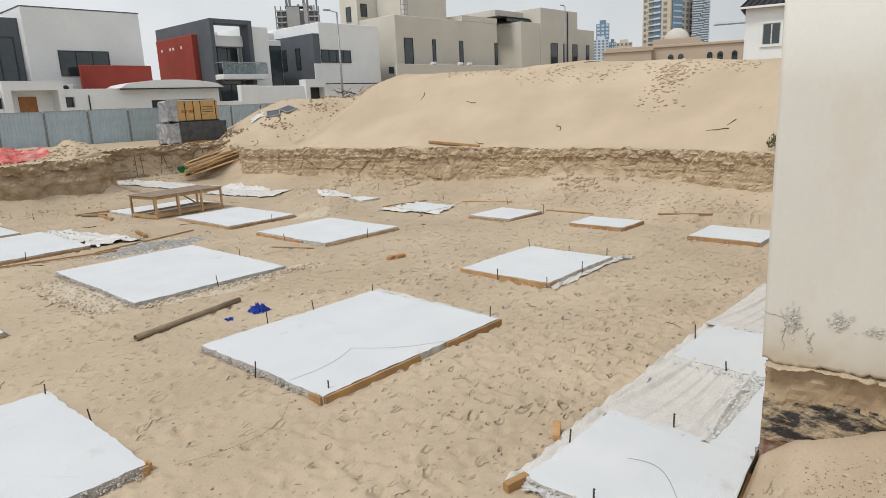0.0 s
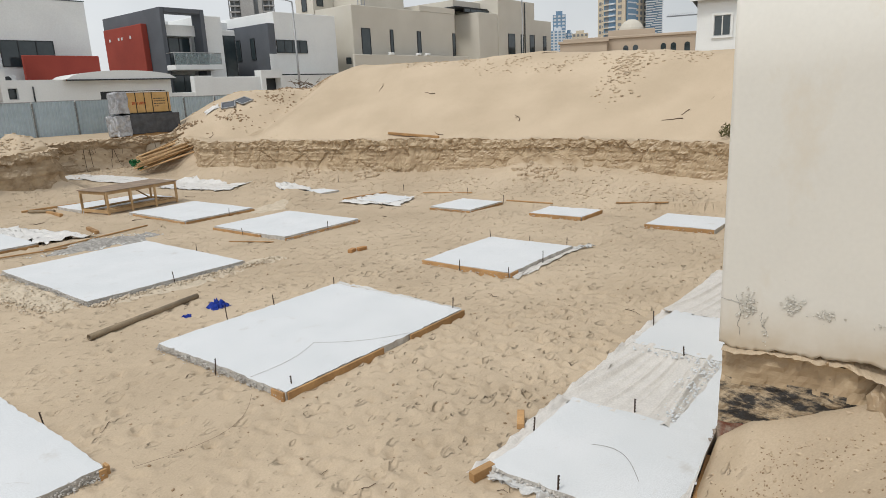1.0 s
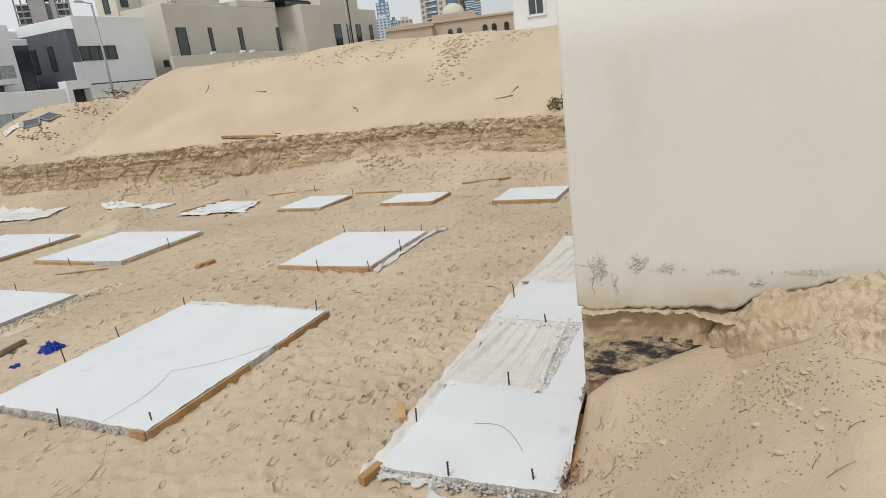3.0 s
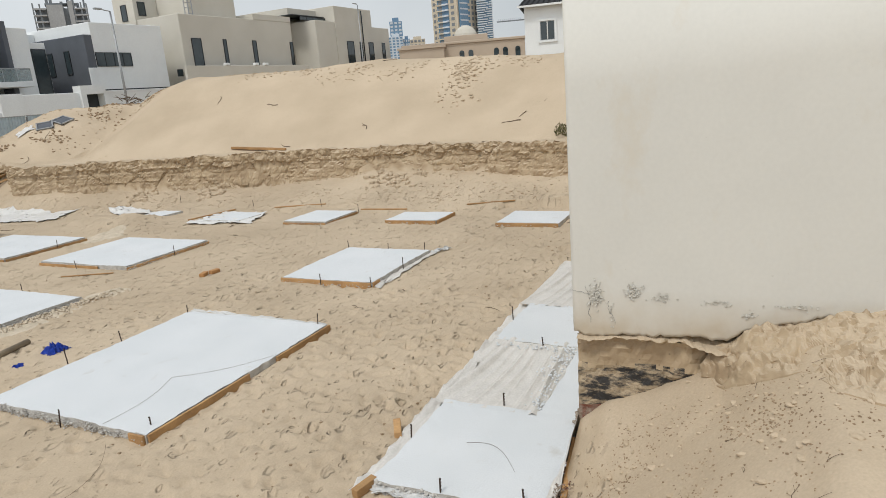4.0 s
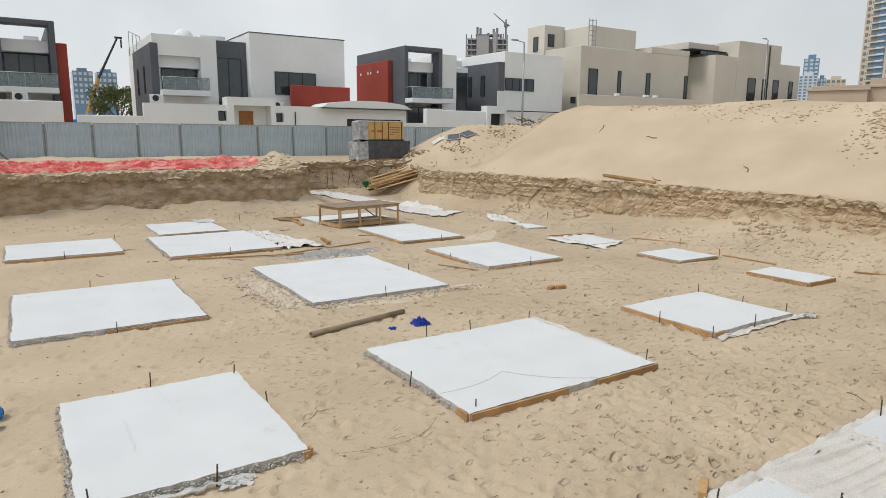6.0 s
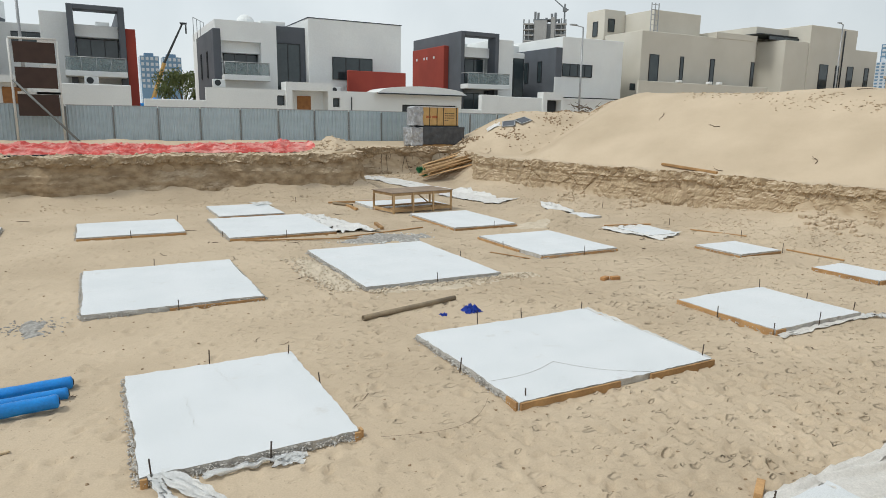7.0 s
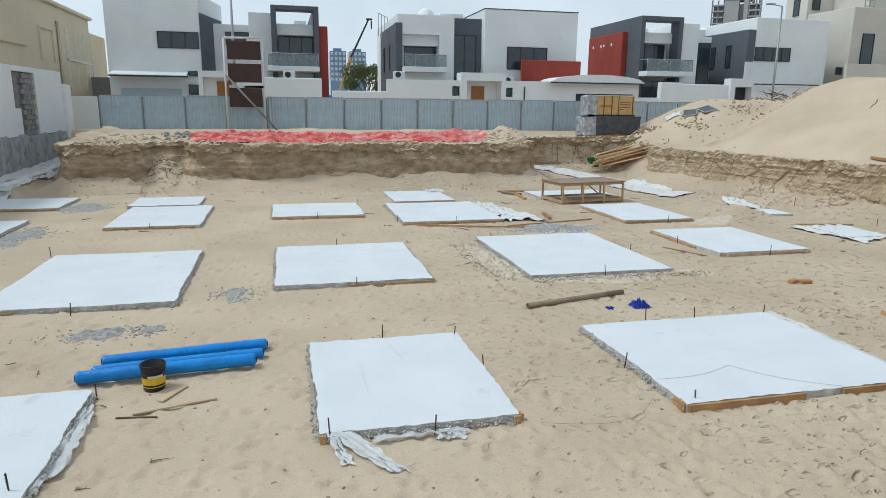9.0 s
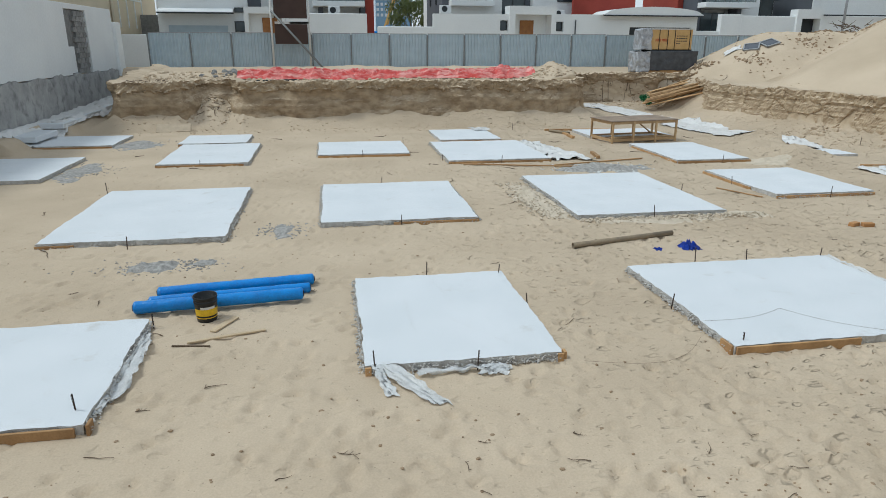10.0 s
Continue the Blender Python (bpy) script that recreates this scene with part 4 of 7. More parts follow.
# white boundary wall on a grey base, with a blocked doorway
ww = thing("wall_west", (0, 0, 0), 0, "white rendered boundary wall on a stained grey blockwork base", "wall", kind="structure")
bm = bmesh.new()
for y0, y1, z0, z1 in ((-9, 28.3, 1.84, 4.5), (30.7, 34.1, 1.84, 4.5), (28.3, 30.7, 4.3, 4.5)):
    box(bm, -10.25, -10.0, y0, y1, z0, z1, bevel=0.01)
part("render_panel", bm, WHITE, ww)
part("end_pier", bx(-10.3, -9.85, 34.1, 34.9, 1.4, 3.95, bevel=0.02), WHITE, ww)
bm = bmesh.new()
n = 260
lo, hi = [], []
for k in range(n + 1):
    y = -9 + 43.5 * k / n
    hi.append(bm.verts.new((-9.96 + 0.015 * math.sin(9 * y), y, 1.84 + 0.05 * math.sin(3.1 * y) + 0.04 * random.uniform(-1, 1))))
    lo.append(bm.verts.new((-9.94, y, -0.1)))
for k in range(n):
    bm.faces.new((lo[k], lo[k + 1], hi[k + 1], hi[k]))
ex = bmesh.ops.extrude_face_region(bm, geom=bm.faces[:])
bmesh.ops.translate(bm, vec=(-0.2, 0, 0), verts=[g for g in ex["geom"] if isinstance(g, bmesh.types.BMVert)])
bmesh.ops.recalc_face_normals(bm, faces=bm.faces)
part("grey_base", bm, GREYBASE, ww)
blk = mesh_of(bx(-0.09, 0.09, -0.19, 0.19, -0.095, 0.095, bevel=0.01), "block", BLOCK)
for r in range(12):
    for c in range(3):
        y = 29.35 + 0.4 * c + 0.2 * (r % 2)
        if y > 30.6:
            continue
        o = new("block", blk)
        o.parent, o.location = ww, (-10.1 + random.uniform(-0.012, 0.012), y, 1.95 + 0.2 * r)
part("doorway_infill", bx(-10.24, -10.12, 28.3, 30.7, 1.84, 4.3), BLOCK, ww)
part("white_board", bx(-10.11, -10.06, 28.45, 29.05, 1.9, 2.9), WHITE, ww)

# strip of small castings under film along that wall
for k in range(6):
    y0 = 21.5 + 2.3 * k
    s_ = thing("concrete_strip", (0, 0, 0), 0, "pale concrete strip under loose film beside the wall", "concrete pad", "wall strips")
    zz = max(ground_z(-9.5, y0 + 0.9), 0.3)
    part("slab", bx(-9.85, -9.0, y0, y0 + 1.75, zz - 0.15, zz + 0.03, bevel=0.02), PAD, s_)


# ---- street furniture and signboard ----
def lamp_post(x, y, h, arm, label):
    e = thing("street_lamp", (x, y, 1.5), 0, label, "street lamp", "street lamps")
    part("pole", rodm((0, 0, 0), (0, 0, h), 0.10, 0.055, n=10), METAL, e)
    part("arm", rodm((0, 0, h), (arm, 0, h + 0.12), 0.035), METAL, e)
    part("lamp_head", bx(arm - 0.35, arm + 0.25, -0.12, 0.12, h + 0.06, h + 0.17, bevel=0.03), METAL, e)
    return e


lamp_post(33.6, 40.6, 8.6, -0.9, "tall grey street lamp standing behind sand heaps")
lamp_post(-2.75, 41.0, 9.6, 0.6, "tall thin street lamp standing behind the hoarding")
lamp_post(72.0, 44.4, 12.2, -0.6, "tall grey street lamp beside beige house")

sg = thing("signboard", (0, 0, 0), 0, "brown site signboard in a white pipe frame, braced", "sign")
for x in (-2.76, -0.98):
    part("pole", rodm((x, 34, 1.7), (x, 34, 6.22), 0.05, n=8), LABELW, sg)
part("pole_top", rodm((-2.76, 34, 6.24), (-0.98, 34, 6.28), 0.05), LABELW, sg)
for z0, z1 in ((5.25, 6.12), (4.18, 5.06), (3.0, 3.92)):
    pn = part("panel", bx(-2.62, -1.06, 33.97, 34.01, z0, z1), BROWN, sg)
for (x0, x1, z) in ((-1.7, -1.0, 5.12), (-1.9, -1.0, 3.98), (-2.6, -1.0, 3.98), (-1.7, -1.0, 6.16)):
    part("cross_strip", bx(x0, x1, 33.93, 33.97, z - 0.05, z + 0.05), LABELW, sg)
part("brace", rodm((-2.72, 33.9, 4.5), (-0.35, 33.0, 1.85), 0.05), POSTM, sg)


# ---- far skyline ----
def tower(x, y, w, d, h, turn, body, glass, floors, label):
    """A far block with separate windows on its front and side."""
    e = thing("tower_block", (x, y, 0), turn, label, "tower")
    part("body", bx(-w / 2, w / 2, -d / 2, d / 2, 0, h), body, e)
    part("plant_room", bx(-w / 4, w / 4, -d / 4, d / 4, h, h + h * 0.05), body, e)
    fh = h / floors
    cols = max(3, int(w / 1.6))
    pane = mesh_of(bx(-w / cols * 0.30, w / cols * 0.30, -d / 2 - 0.12, -d / 2 + 0.1, 0, fh * 0.55), "window", glass)
    for k in range(int(floors * 0.5), int(floors)):
        for c in range(cols):
            o = new("window", pane)
            o.parent, o.location = e, (-w / 2 + w * (c + 0.5) / cols, 0, k * fh + 0.25 * fh)
    return e


def residential_tower():
    e = thing("tower_block", (280, 121.8, 0), -11.5, "tall beige apartment tower with blue glass bays", "tower")
    W, D, H, FH = 16.75, 13.75, 78.0, 2.4
    part("body", bx(0, W, 0, D, 0, H), HAZEA, e)
    part("glass_bay", bx(1.1, 7.2, -1.0, 0.0, 0, H), HAZEG, e)
    part("corner_pier", bx(-0.25, 0.7, -0.35, 0.6, 0, H), HAZEA, e)
    part("balcony_recess", bx(-0.12, 0.1, 4.4, 10.6, 0, H), HAZEG, e)
    shapes = (("window", bx(-0.15, 0.1, 11.9, 13.0, 0, 1.3), HAZED), ("window", bx(-0.15, 0.1, 11.05, 11.4, 0.3, 0.8), HAZED), ("balcony", bx(-1.1, 0.0, 4.3, 7.4, -0.5, 0.15), HAZEW), ("balcony", bx(-0.8, 0.0, 7.6, 10.7, -0.5, 0.05), HAZEA),
              ("window", bx(-0.2, -0.1, 8.0, 9.9, 0.2, 1.6), HAZED), ("window", bx(-0.15, 0.1, 1.5, 3.2, 0, 1.3), HAZED), ("spandrel", bx(1.05, 7.25, -1.06, -0.98, -0.5, 0.1), HAZEW), ("window", bx(8.4, 10.0, -0.12, 0.1, 0, 1.4), HAZEG), ("window", bx(11.5, 12.9, -0.12, 0.1, 0, 1.4), HAZED), ("window", bx(14.3, 15.7, -0.12, 0.1, 0, 1.4), HAZED))
    shapes = [(nm, mesh_of(bm, nm, m_)) for nm, bm, m_ in shapes]
    for k in range(8, 32):
        for nm, me_ in shapes:
            o = new(nm, me_)
            o.parent, o.location = e, (0, 0, k * FH + 0.6)


def slender_tower():
    e = thing("tower_block", (296, 115.0, 0), -69, "slender pale tower with staggered white balconies", "tower")
    part("body", bx(-3.3, 3.3, -3, 3, 0, 41.5), HAZEG, e)
    part("plant_room", bx(-1.6, 1.2, -2, 2, 41.5, 43.2), HAZEW, e)
    rr = random.Random(3)
    for k in range(22):
        z = 19.5 + 1.0 * k
        cut = rr.uniform(-1.8, 1.8)
        part("balcony", bx(-3.5 - 0.3 * rr.random(), cut, -3.9, -2.9, z, z + 0.48), HAZEW, e)
        part("balcony", bx(cut + 0.4, 3.5 + 0.3 * rr.random(), -3.9, -2.9, z + 0.3, z + 0.75), HAZEW, e)


residential_tower()
slender_tower()
tower(270, 147.5, 5.5, 6, 33.2, -62, HAZEG, HAZEW, 22, "blue glass tower with pale top in the distance")
tower(267, 146.6, 6.6, 5, 26.5, -62, HAZEW, HAZEG, 22, "white apartment block in the distance")
tower(272, 143.9, 3.0, 5, 25.5, -62, HAZEG, HAZEW, 16, "blue grey block in the distance")
tower(274, 139.5, 6.8, 6, 25.0, -62, HAZEA, HAZED, 14, "low pale block in the distance")


def unfinished_tower():
    e = thing("tower_block", (179.5, 243, 0), -36, "grey unfinished concrete tower with bare columns", "tower")
    part("core", bx(-8.5, 8.5, -3, 5, 0, 44.0), HAZED, e)
    part("shaft", bx(-4.6, 0.8, -4.2, -2.9, 0, 45.2), HAZEC, e)
    part("shaft", bx(2.6, 4.2, -4.6, -2.9, 0, 46.5), HAZEC, e)
    for k in range(9):
        z = 25.0 + 2.3 * k
        for x0, x1 in ((-9.2, -4.8), (4.4, 9.2)):
            part("floor_slab", bx(x0, x1, -4.6, -2.9, z, z + 0.55), HAZEC, e)
    for x in (-9.0, -6.8, 4.6, 7.0, 8.8):
        part("column", bx(x - 0.25, x + 0.25, -4.5, -3.9, 0, 45.0 + (x * 7 % 1.3)), HAZED, e)
    for x, h in ((-4.2, 49.0), (-2.9, 48.6), (0.6, 46.5), (2.9, 48.2), (4.4, 48.6), (6.0, 46.0)):
        part("column", bx(x - 0.5, x + 0.5, -2.5, -1.2, 43.5, h), HAZED, e)
    part("roof_slab", bx(-5.0, 5.4, -3.0, 3.0, 45.4, 45.9), HAZED, e)


unfinished_tower()
ck = thing("tower_crane", (190.0, 243, 0), -37, "thin grey tower crane in the distance", "crane")
part("mast", bx(-0.35, 0.35, -0.35, 0.35, 0, 53.5), HAZED, ck)
part("jib", rodm((0.6, 0, 51.0), (-5.6, 0, 56.2), 0.32, 0.2, n=5), HAZED, ck)
part("counter_jib", rodm((0, 0, 51.4), (1.6, 0, 50.9), 0.4, n=5), HAZED, ck)
part("cab", bx(-0.9, 0.9, -0.8, 0.8, 50.3, 51.6), HAZED, ck)
ck = thing("tower_crane", (300, 88, 0), -70, "pale tower crane jib in the distance", "crane")
part("mast", bx(-0.8, 0.8, -0.8, 0.8, 0, 29), HAZEA, ck)
part("jib", bx(-21.5, 9, -0.3, 0.3, 29.6, 30.1), HAZED, ck)
for k in range(12):
    part("lattice", rodm((-21.0 + 0.9 * k, 0, 30.1), (-20.5 + 0.9 * k, 0, 31.0), 0.12, n=4), HAZEW, ck)
for x, y, w, h in ((24.5, 302, 7, 26), (33.0, 302, 7, 26)):
    tower(x, y, w, 9, h, 0, HAZEG, HAZEW, 12, "hazy blue glass tower in the distance")
cr = thing("mobile_crane", (0, 0, 0), 0, "telescopic crane boom raised over parked yard", "crane")
part("boom", rodm((5.7, 79.5, 2.2), (7.9, 79.3, 8.6), 0.28, 0.22, n=6), YELLOWM, cr)
part("boom_tip", rodm((7.9, 79.3, 8.6), (10.0, 79.1, 12.9), 0.15, 0.10, n=6), DARK, cr)
part("jib_head", bx(9.7, 10.4, 79.0, 79.2, 12.75, 12.95), DARK, cr)
part("hook", rodm((10.3, 79.1, 12.7), (10.3, 79.1, 11.8), 0.08, n=6), DARK, cr)
part("cab", bx(4.6, 6.8, 78.6, 80.6, 1.6, 4.3, bevel=0.1), BLUE, cr)


def leaf_cloud(name, centres, count, size, seed, material=None):
    r = random.Random(seed)
    bm = bmesh.new()
    for k in range(count):
        c, rad = r.choice(centres)
        d = Vector((r.gauss(0, 1), r.gauss(0, 1), r.gauss(0, 0.8))).normalized() * rad * r.random() ** 0.4
        m = Matrix.Translation(Vector(c) + d) @ Euler((r.uniform(0, 6), r.uniform(0, 6), r.uniform(0, 6))).to_matrix().to_4x4()
        s = size * r.uniform(0.6, 1.3)
        vs = [bm.verts.new(m @ Vector(p)) for p in ((-s, 0, 0), (0, -s * 0.4, 0.02), (s, 0, 0), (0, s * 0.4, 0.02))]
        bm.faces.new(vs)
    return bm


def tree(x, y, z, h, w, seed, label):
    e = thing("tree", (x, y, z), 0, label, "tree", "trees")
    bm = bmesh.new()
    rod(bm, (0, 0, -0.2), (0.1, 0, h * 0.45), 0.22, 0.13)
    r = random.Random(seed)
    cs = []
    for k in range(9):
        a = k * 2.4
        tip = (math.cos(a) * w * r.uniform(0.25, 0.48), math.sin(a) * w * 0.4, h * r.uniform(0.55, 0.92))
        rod(bm, (0.1, 0, h * 0.4), tip, 0.08, 0.03, n=5)
        cs.append((tip, w * r.uniform(0.16, 0.27)))
    part("trunk", bm, TREEBARK, e)
    part("crown", leaf_cloud("crown", cs, 3000, 0.17, seed), LEAF, e)


tree(8.45, 70, 1.5, 5.9, 4.3, 5, "round green tree standing behind street walls")
nt_ = thing("canopy_tent", (5.8, 69, 1.5), 0, "small blue canopy tent behind a street wall", "tent")
bm = bmesh.new()
bmesh.ops.create_cone(bm, cap_ends=True, segments=4, radius1=1.1, radius2=0.03, depth=0.55, matrix=pose(0, 0, 2.95, 0, 0, 45))
part("canopy", bm, BLUE, nt_)
for a, b in ((-0.7, -0.7), (0.7, -0.7), (0.7, 0.7), (-0.7, 0.7)):
    part("post", rodm((a, b, 0), (a, b, 2.7), 0.03), METAL, nt_)

# tan house with a dome
v = thing("villa", (77.6, 33.2, 0), -67, "tan villa with dome and arched windows", "house")
wall(v, -7.4, 7.4, -1, 10, 2, 8.2, m=OCHRE, name="main_block")
part("cornice", bx(-7.6, 7.6, -1.2, 10.2, 8.2, 8.5, bevel=0.05), OCHRE, v)
wall(v, -7.8, -2.4, -2.5, 4, 2, 7.9, m=OCHRE, name="wing")
part("cornice", bx(-8.0, -2.2, -2.7, 4.2, 7.9, 8.15), OCHRE, v)
wall(v, -2.4, 3.0, 1, 6, 8.4, 9.3, m=OCHRE, name="dome_base")
bm = bmesh.new()
bmesh.ops.create_uvsphere(bm, u_segments=20, v_segments=10, radius=1.5)
bmesh.ops.transform(bm, matrix=pose(0.3, 3.4, 9.15), verts=bm.verts)
part("dome", bm, BEIGE, v)
for x in (-0.6, 0.5, 3.6, 4.7, 6.2):
    bm = bx(x, x + 0.6, -1.06, -0.9, 6.2, 7.1)
    bmesh.ops.create_circle(bm, cap_ends=True, radius=0.3, segments=14, matrix=pose(x + 0.3, -1.06, 7.1, 90))
    part("window", bm, GLASS, v)

# white house with dark tiled roof
v = thing("villa", (51.0, 13.6, 0), -76, "white house with dark tiled roof and framed window", "house")
wall(v, -2.9, 9.0, 0, 9, 2, 8.65, m=WHITE, name="main_block")
bm = bmesh.new()
rv = [bm.verts.new(p) for p in ((-3.3, -0.5, 8.6), (9.4, -0.5, 8.6), (9.4, 9.4, 8.6), (-3.3, 9.4, 8.6), (-1.2, 4.5, 11.4), (7.4, 4.5, 11.4))]
for f in ((0, 1, 5, 4), (1, 2, 5), (2, 3, 4, 5), (3, 0, 4)):
    bm.faces.new([rv[i] for i in f])
for k in range(30):
    t = k / 30
    rod(bm, (-3.2 + 12.5 * t, -0.5, 8.66), (-1.2 + 8.6 * t, 4.5, 11.46), 0.05, n=4, caps=False)
part("roof", bm, ROOFT, v)
part("gutter", bx(-3.35, 9.45, -0.6, -0.45, 8.5, 8.64), WHITE, v)
bm = bmesh.new()
for a in ((-1.9, -0.5, 5.9, 6.05), (-1.9, -0.5, 7.45, 7.6), (-1.9, -1.75, 6.05, 7.45), (-0.65, -0.5, 6.05, 7.45)):
    box(bm, a[0], a[1], -0.12, 0.02, a[2], a[3])
w_ = part("window", bm, WHITE, v)
part("pane", bx(-1.7, -0.7, -0.04, 0.0, 6.1, 7.4), GLASS, w_)
part("mullion", bx(-1.24, -1.16, -0.08, 0.0, 6.1, 7.4), LABELW, w_)
part("roof_box", bx(0.5, 4.2, 1.5, 4, 10.2, 13.2), HAZED, v)


# ---- near wall with broken plaster ----
we = thing("wall_east", (0, 0, 0), 0, "cream plastered wall with broken foot over dark footing", "wall", kind="structure")
part("core", bx(4.80, 5.1, -14, 1.22, -0.1, 3.80), BITUMEN, we)
part("return_wall", bx(5.1, 30, 0.95, 1.22, -0.1, 3.80), PLASTER, we)


def skin_edge(y):
    k = np.interp(y, [-14, -0.7, -0.45, -0.12, 0.2, 0.55, 0.95, 1.15, 1.30], [1.5, 1.53, 1.50, 1.41, 1.28, 1.265, 1.245, 1.21, 1.25])
    return float(k) + 0.030 * noise.noise((y * 6, 1, 0)) + 0.016 * noise.noise((y * 19, 2, 0)) + 0.006 * random.uniform(-1, 1)


def plaster_skin():
    bm = bmesh.new()
    ys = [1.30 - 0.025 * k for k in range(100)] + [-1.2 - 0.4 * k for k in range(33)]
    zs = [0, 0.02, 0.06, 0.12, 0.3, 0.6, 1.0, 1.6, 2.2]
    grid = []
    for y in ys:
        e0 = skin_edge(y)
        col = []
        for i, z in enumerate(zs):
            zz = e0 + (3.81 - e0) * (z / 2.2)
            bulge = 0.012 * math.sin(3.3 * y + 2 * zz) * math.sin(1.7 * zz) + (0.02 * random.random() if i < 2 else 0)
            col.append(bm.verts.new((4.70 + bulge * 0.5, y, zz)))
        grid.append(col)
    for a, b in zip(grid, grid[1:]):
        for i in range(len(zs) - 1):
            f = bm.faces.new((a[i], a[i + 1], b[i + 1], b[i]))
            f.smooth = True
    ex = bmesh.ops.extrude_face_region(bm, geom=bm.faces[:])
    bmesh.ops.translate(bm, vec=(0.10, 0, 0), verts=[g for g in ex["geom"] if isinstance(g, bmesh.types.BMVert)])
    bmesh.ops.recalc_face_normals(bm, faces=bm.faces)
    return bm


WEATHER = stained(stained(PLASTER, (0.60, 0.53, 0.42), "weathered_plaster", 1.3, 0.56, 0.80, (1, 1, 0.6)), (0.50, 0.47, 0.41), "weathered_plaster", 22, 0.70, 0.78)
nt = WEATHER.node_tree
bs = nt.nodes["Principled BSDF"]
ge, sx, mz, nz, mu_, mxx = [nt.nodes.new(t) for t in ("ShaderNodeNewGeometry", "ShaderNodeSeparateXYZ", "ShaderNodeMapRange", "ShaderNodeTexNoise", "ShaderNodeMath", "ShaderNodeMix")]
nt.links.new(ge.outputs["Position"], sx.inputs["Vector"])
nt.links.new(sx.outputs["Z"], mz.inputs["Value"])
mz.inputs["From Min"].default_value, mz.inputs["From Max"].default_value, mz.inputs["To Min"].default_value, mz.inputs["To Max"].default_value = 1.30, 1.62, 1.1, 0.0
nz.inputs["Scale"].default_value, nz.inputs["Detail"].default_value = 5, 8
nt.links.new(ge.outputs["Position"], nz.inputs["Vector"])
mu_.operation = "MULTIPLY"
nt.links.new(mz.outputs["Result"], mu_.inputs[0])
nt.links.new(nz.outputs["Fac"], mu_.inputs[1])
mxx.data_type = "RGBA"
nt.links.new(bs.inputs["Base Color"].links[0].from_socket, mxx.inputs["A"])
mxx.inputs["B"].default_value = (0.47, 0.38, 0.26, 1)
nt.links.new(mu_.outputs["Value"], mxx.inputs["Factor"])
nt.links.new(mxx.outputs["Result"], bs.inputs["Base Color"])
part("plaster_skin", plaster_skin(), WEATHER, we, "cream plaster with stains and chips")
part("side_skin", bx(4.80, 30, 1.22, 1.30, 1.25, 3.81), WEATHER, we)


def lumps(spots, material_seed, size, flat=0.5):
    """Many uneven little lumps, as one bmesh."""
    q = bmesh.new()
    bmesh.ops.create_icosphere(q, subdivisions=1, radius=1)
    base = np.array([v_.co for v_ in q.verts])
    tri = np.array([[v_.index for v_ in f.verts] for f in q.faces])
    q.free()
    r = np.random.default_rng(material_seed)
    n = len(spots)
    co = base[None] * r.uniform(0.72, 1.2, (n, len(base), 1)) * r.uniform((0.7, 0.7, 0.6 * flat), (1.5, 1.2, 1.3 * flat), (n, 3))[:, None, :] * (size * r.uniform(0.45, 1.3, (n, 1, 1)))
    a = r.uniform(0, 6.3, n)[:, None]
    x, y = co[..., 0] * np.cos(a) - co[..., 1] * np.sin(a), co[..., 0] * np.sin(a) + co[..., 1] * np.cos(a)
    co = np.stack([x, y, co[..., 2]], -1) + np.array(spots)[:, None, :]
    me_ = bpy.data.meshes.new("lumps")
    me_.from_pydata(co.reshape(-1, 3).tolist(), [], (tri[None] + len(base) * np.arange(n)[:, None, None]).reshape(-1, 3).tolist())
    bm = bmesh.new()
    bm.from_mesh(me_)
    bpy.data.meshes.remove(me_)
    return bm


def scale_patch(cy, cz, w, h, n, seed):
    """Blistered paint: small flakes standing off the plaster."""
    r = random.Random(seed)
    bm = bmesh.new()
    for k in range(n):
        y, z = cy + r.gauss(0, w), cz + r.gauss(0, h)
        s = r.uniform(0.004, 0.011)
        a = r.uniform(0, 6)
        vs = [bm.verts.new((4.694 - r.uniform(0, 0.008), y + s * math.cos(a + t) * r.uniform(0.6, 1.4), z + s * math.sin(a + t) * r.uniform(0.5, 1.2))) for t in (0, 1.6, 3.1, 4.7)]
        bm.faces.new(vs)
    thicken(bm, (0.008, 0, 0))
    return bm


FLAKE = mat("grey_flake", (0.50, 0.48, 0.43), (0.62, 0.60, 0.55), rough=0.9, scale=20)
for i, (cy, cz, w, h, n) in enumerate(((1.12, 1.55, 0.028, 0.05, 120), (0.83, 1.60, 0.032, 0.028, 80), (0.64, 1.56, 0.03, 0.02, 45), (0.27, 1.55, 0.05, 0.010, 36), (0.06, 1.47, 0.025, 0.012, 26), (-0.2, 1.55, 0.07, 0.008, 30), (1.0, 1.40, 0.010, 0.05, 18))):
    part("paint_blister", scale_patch(cy, cz, w, h, n, i), FLAKE, we)


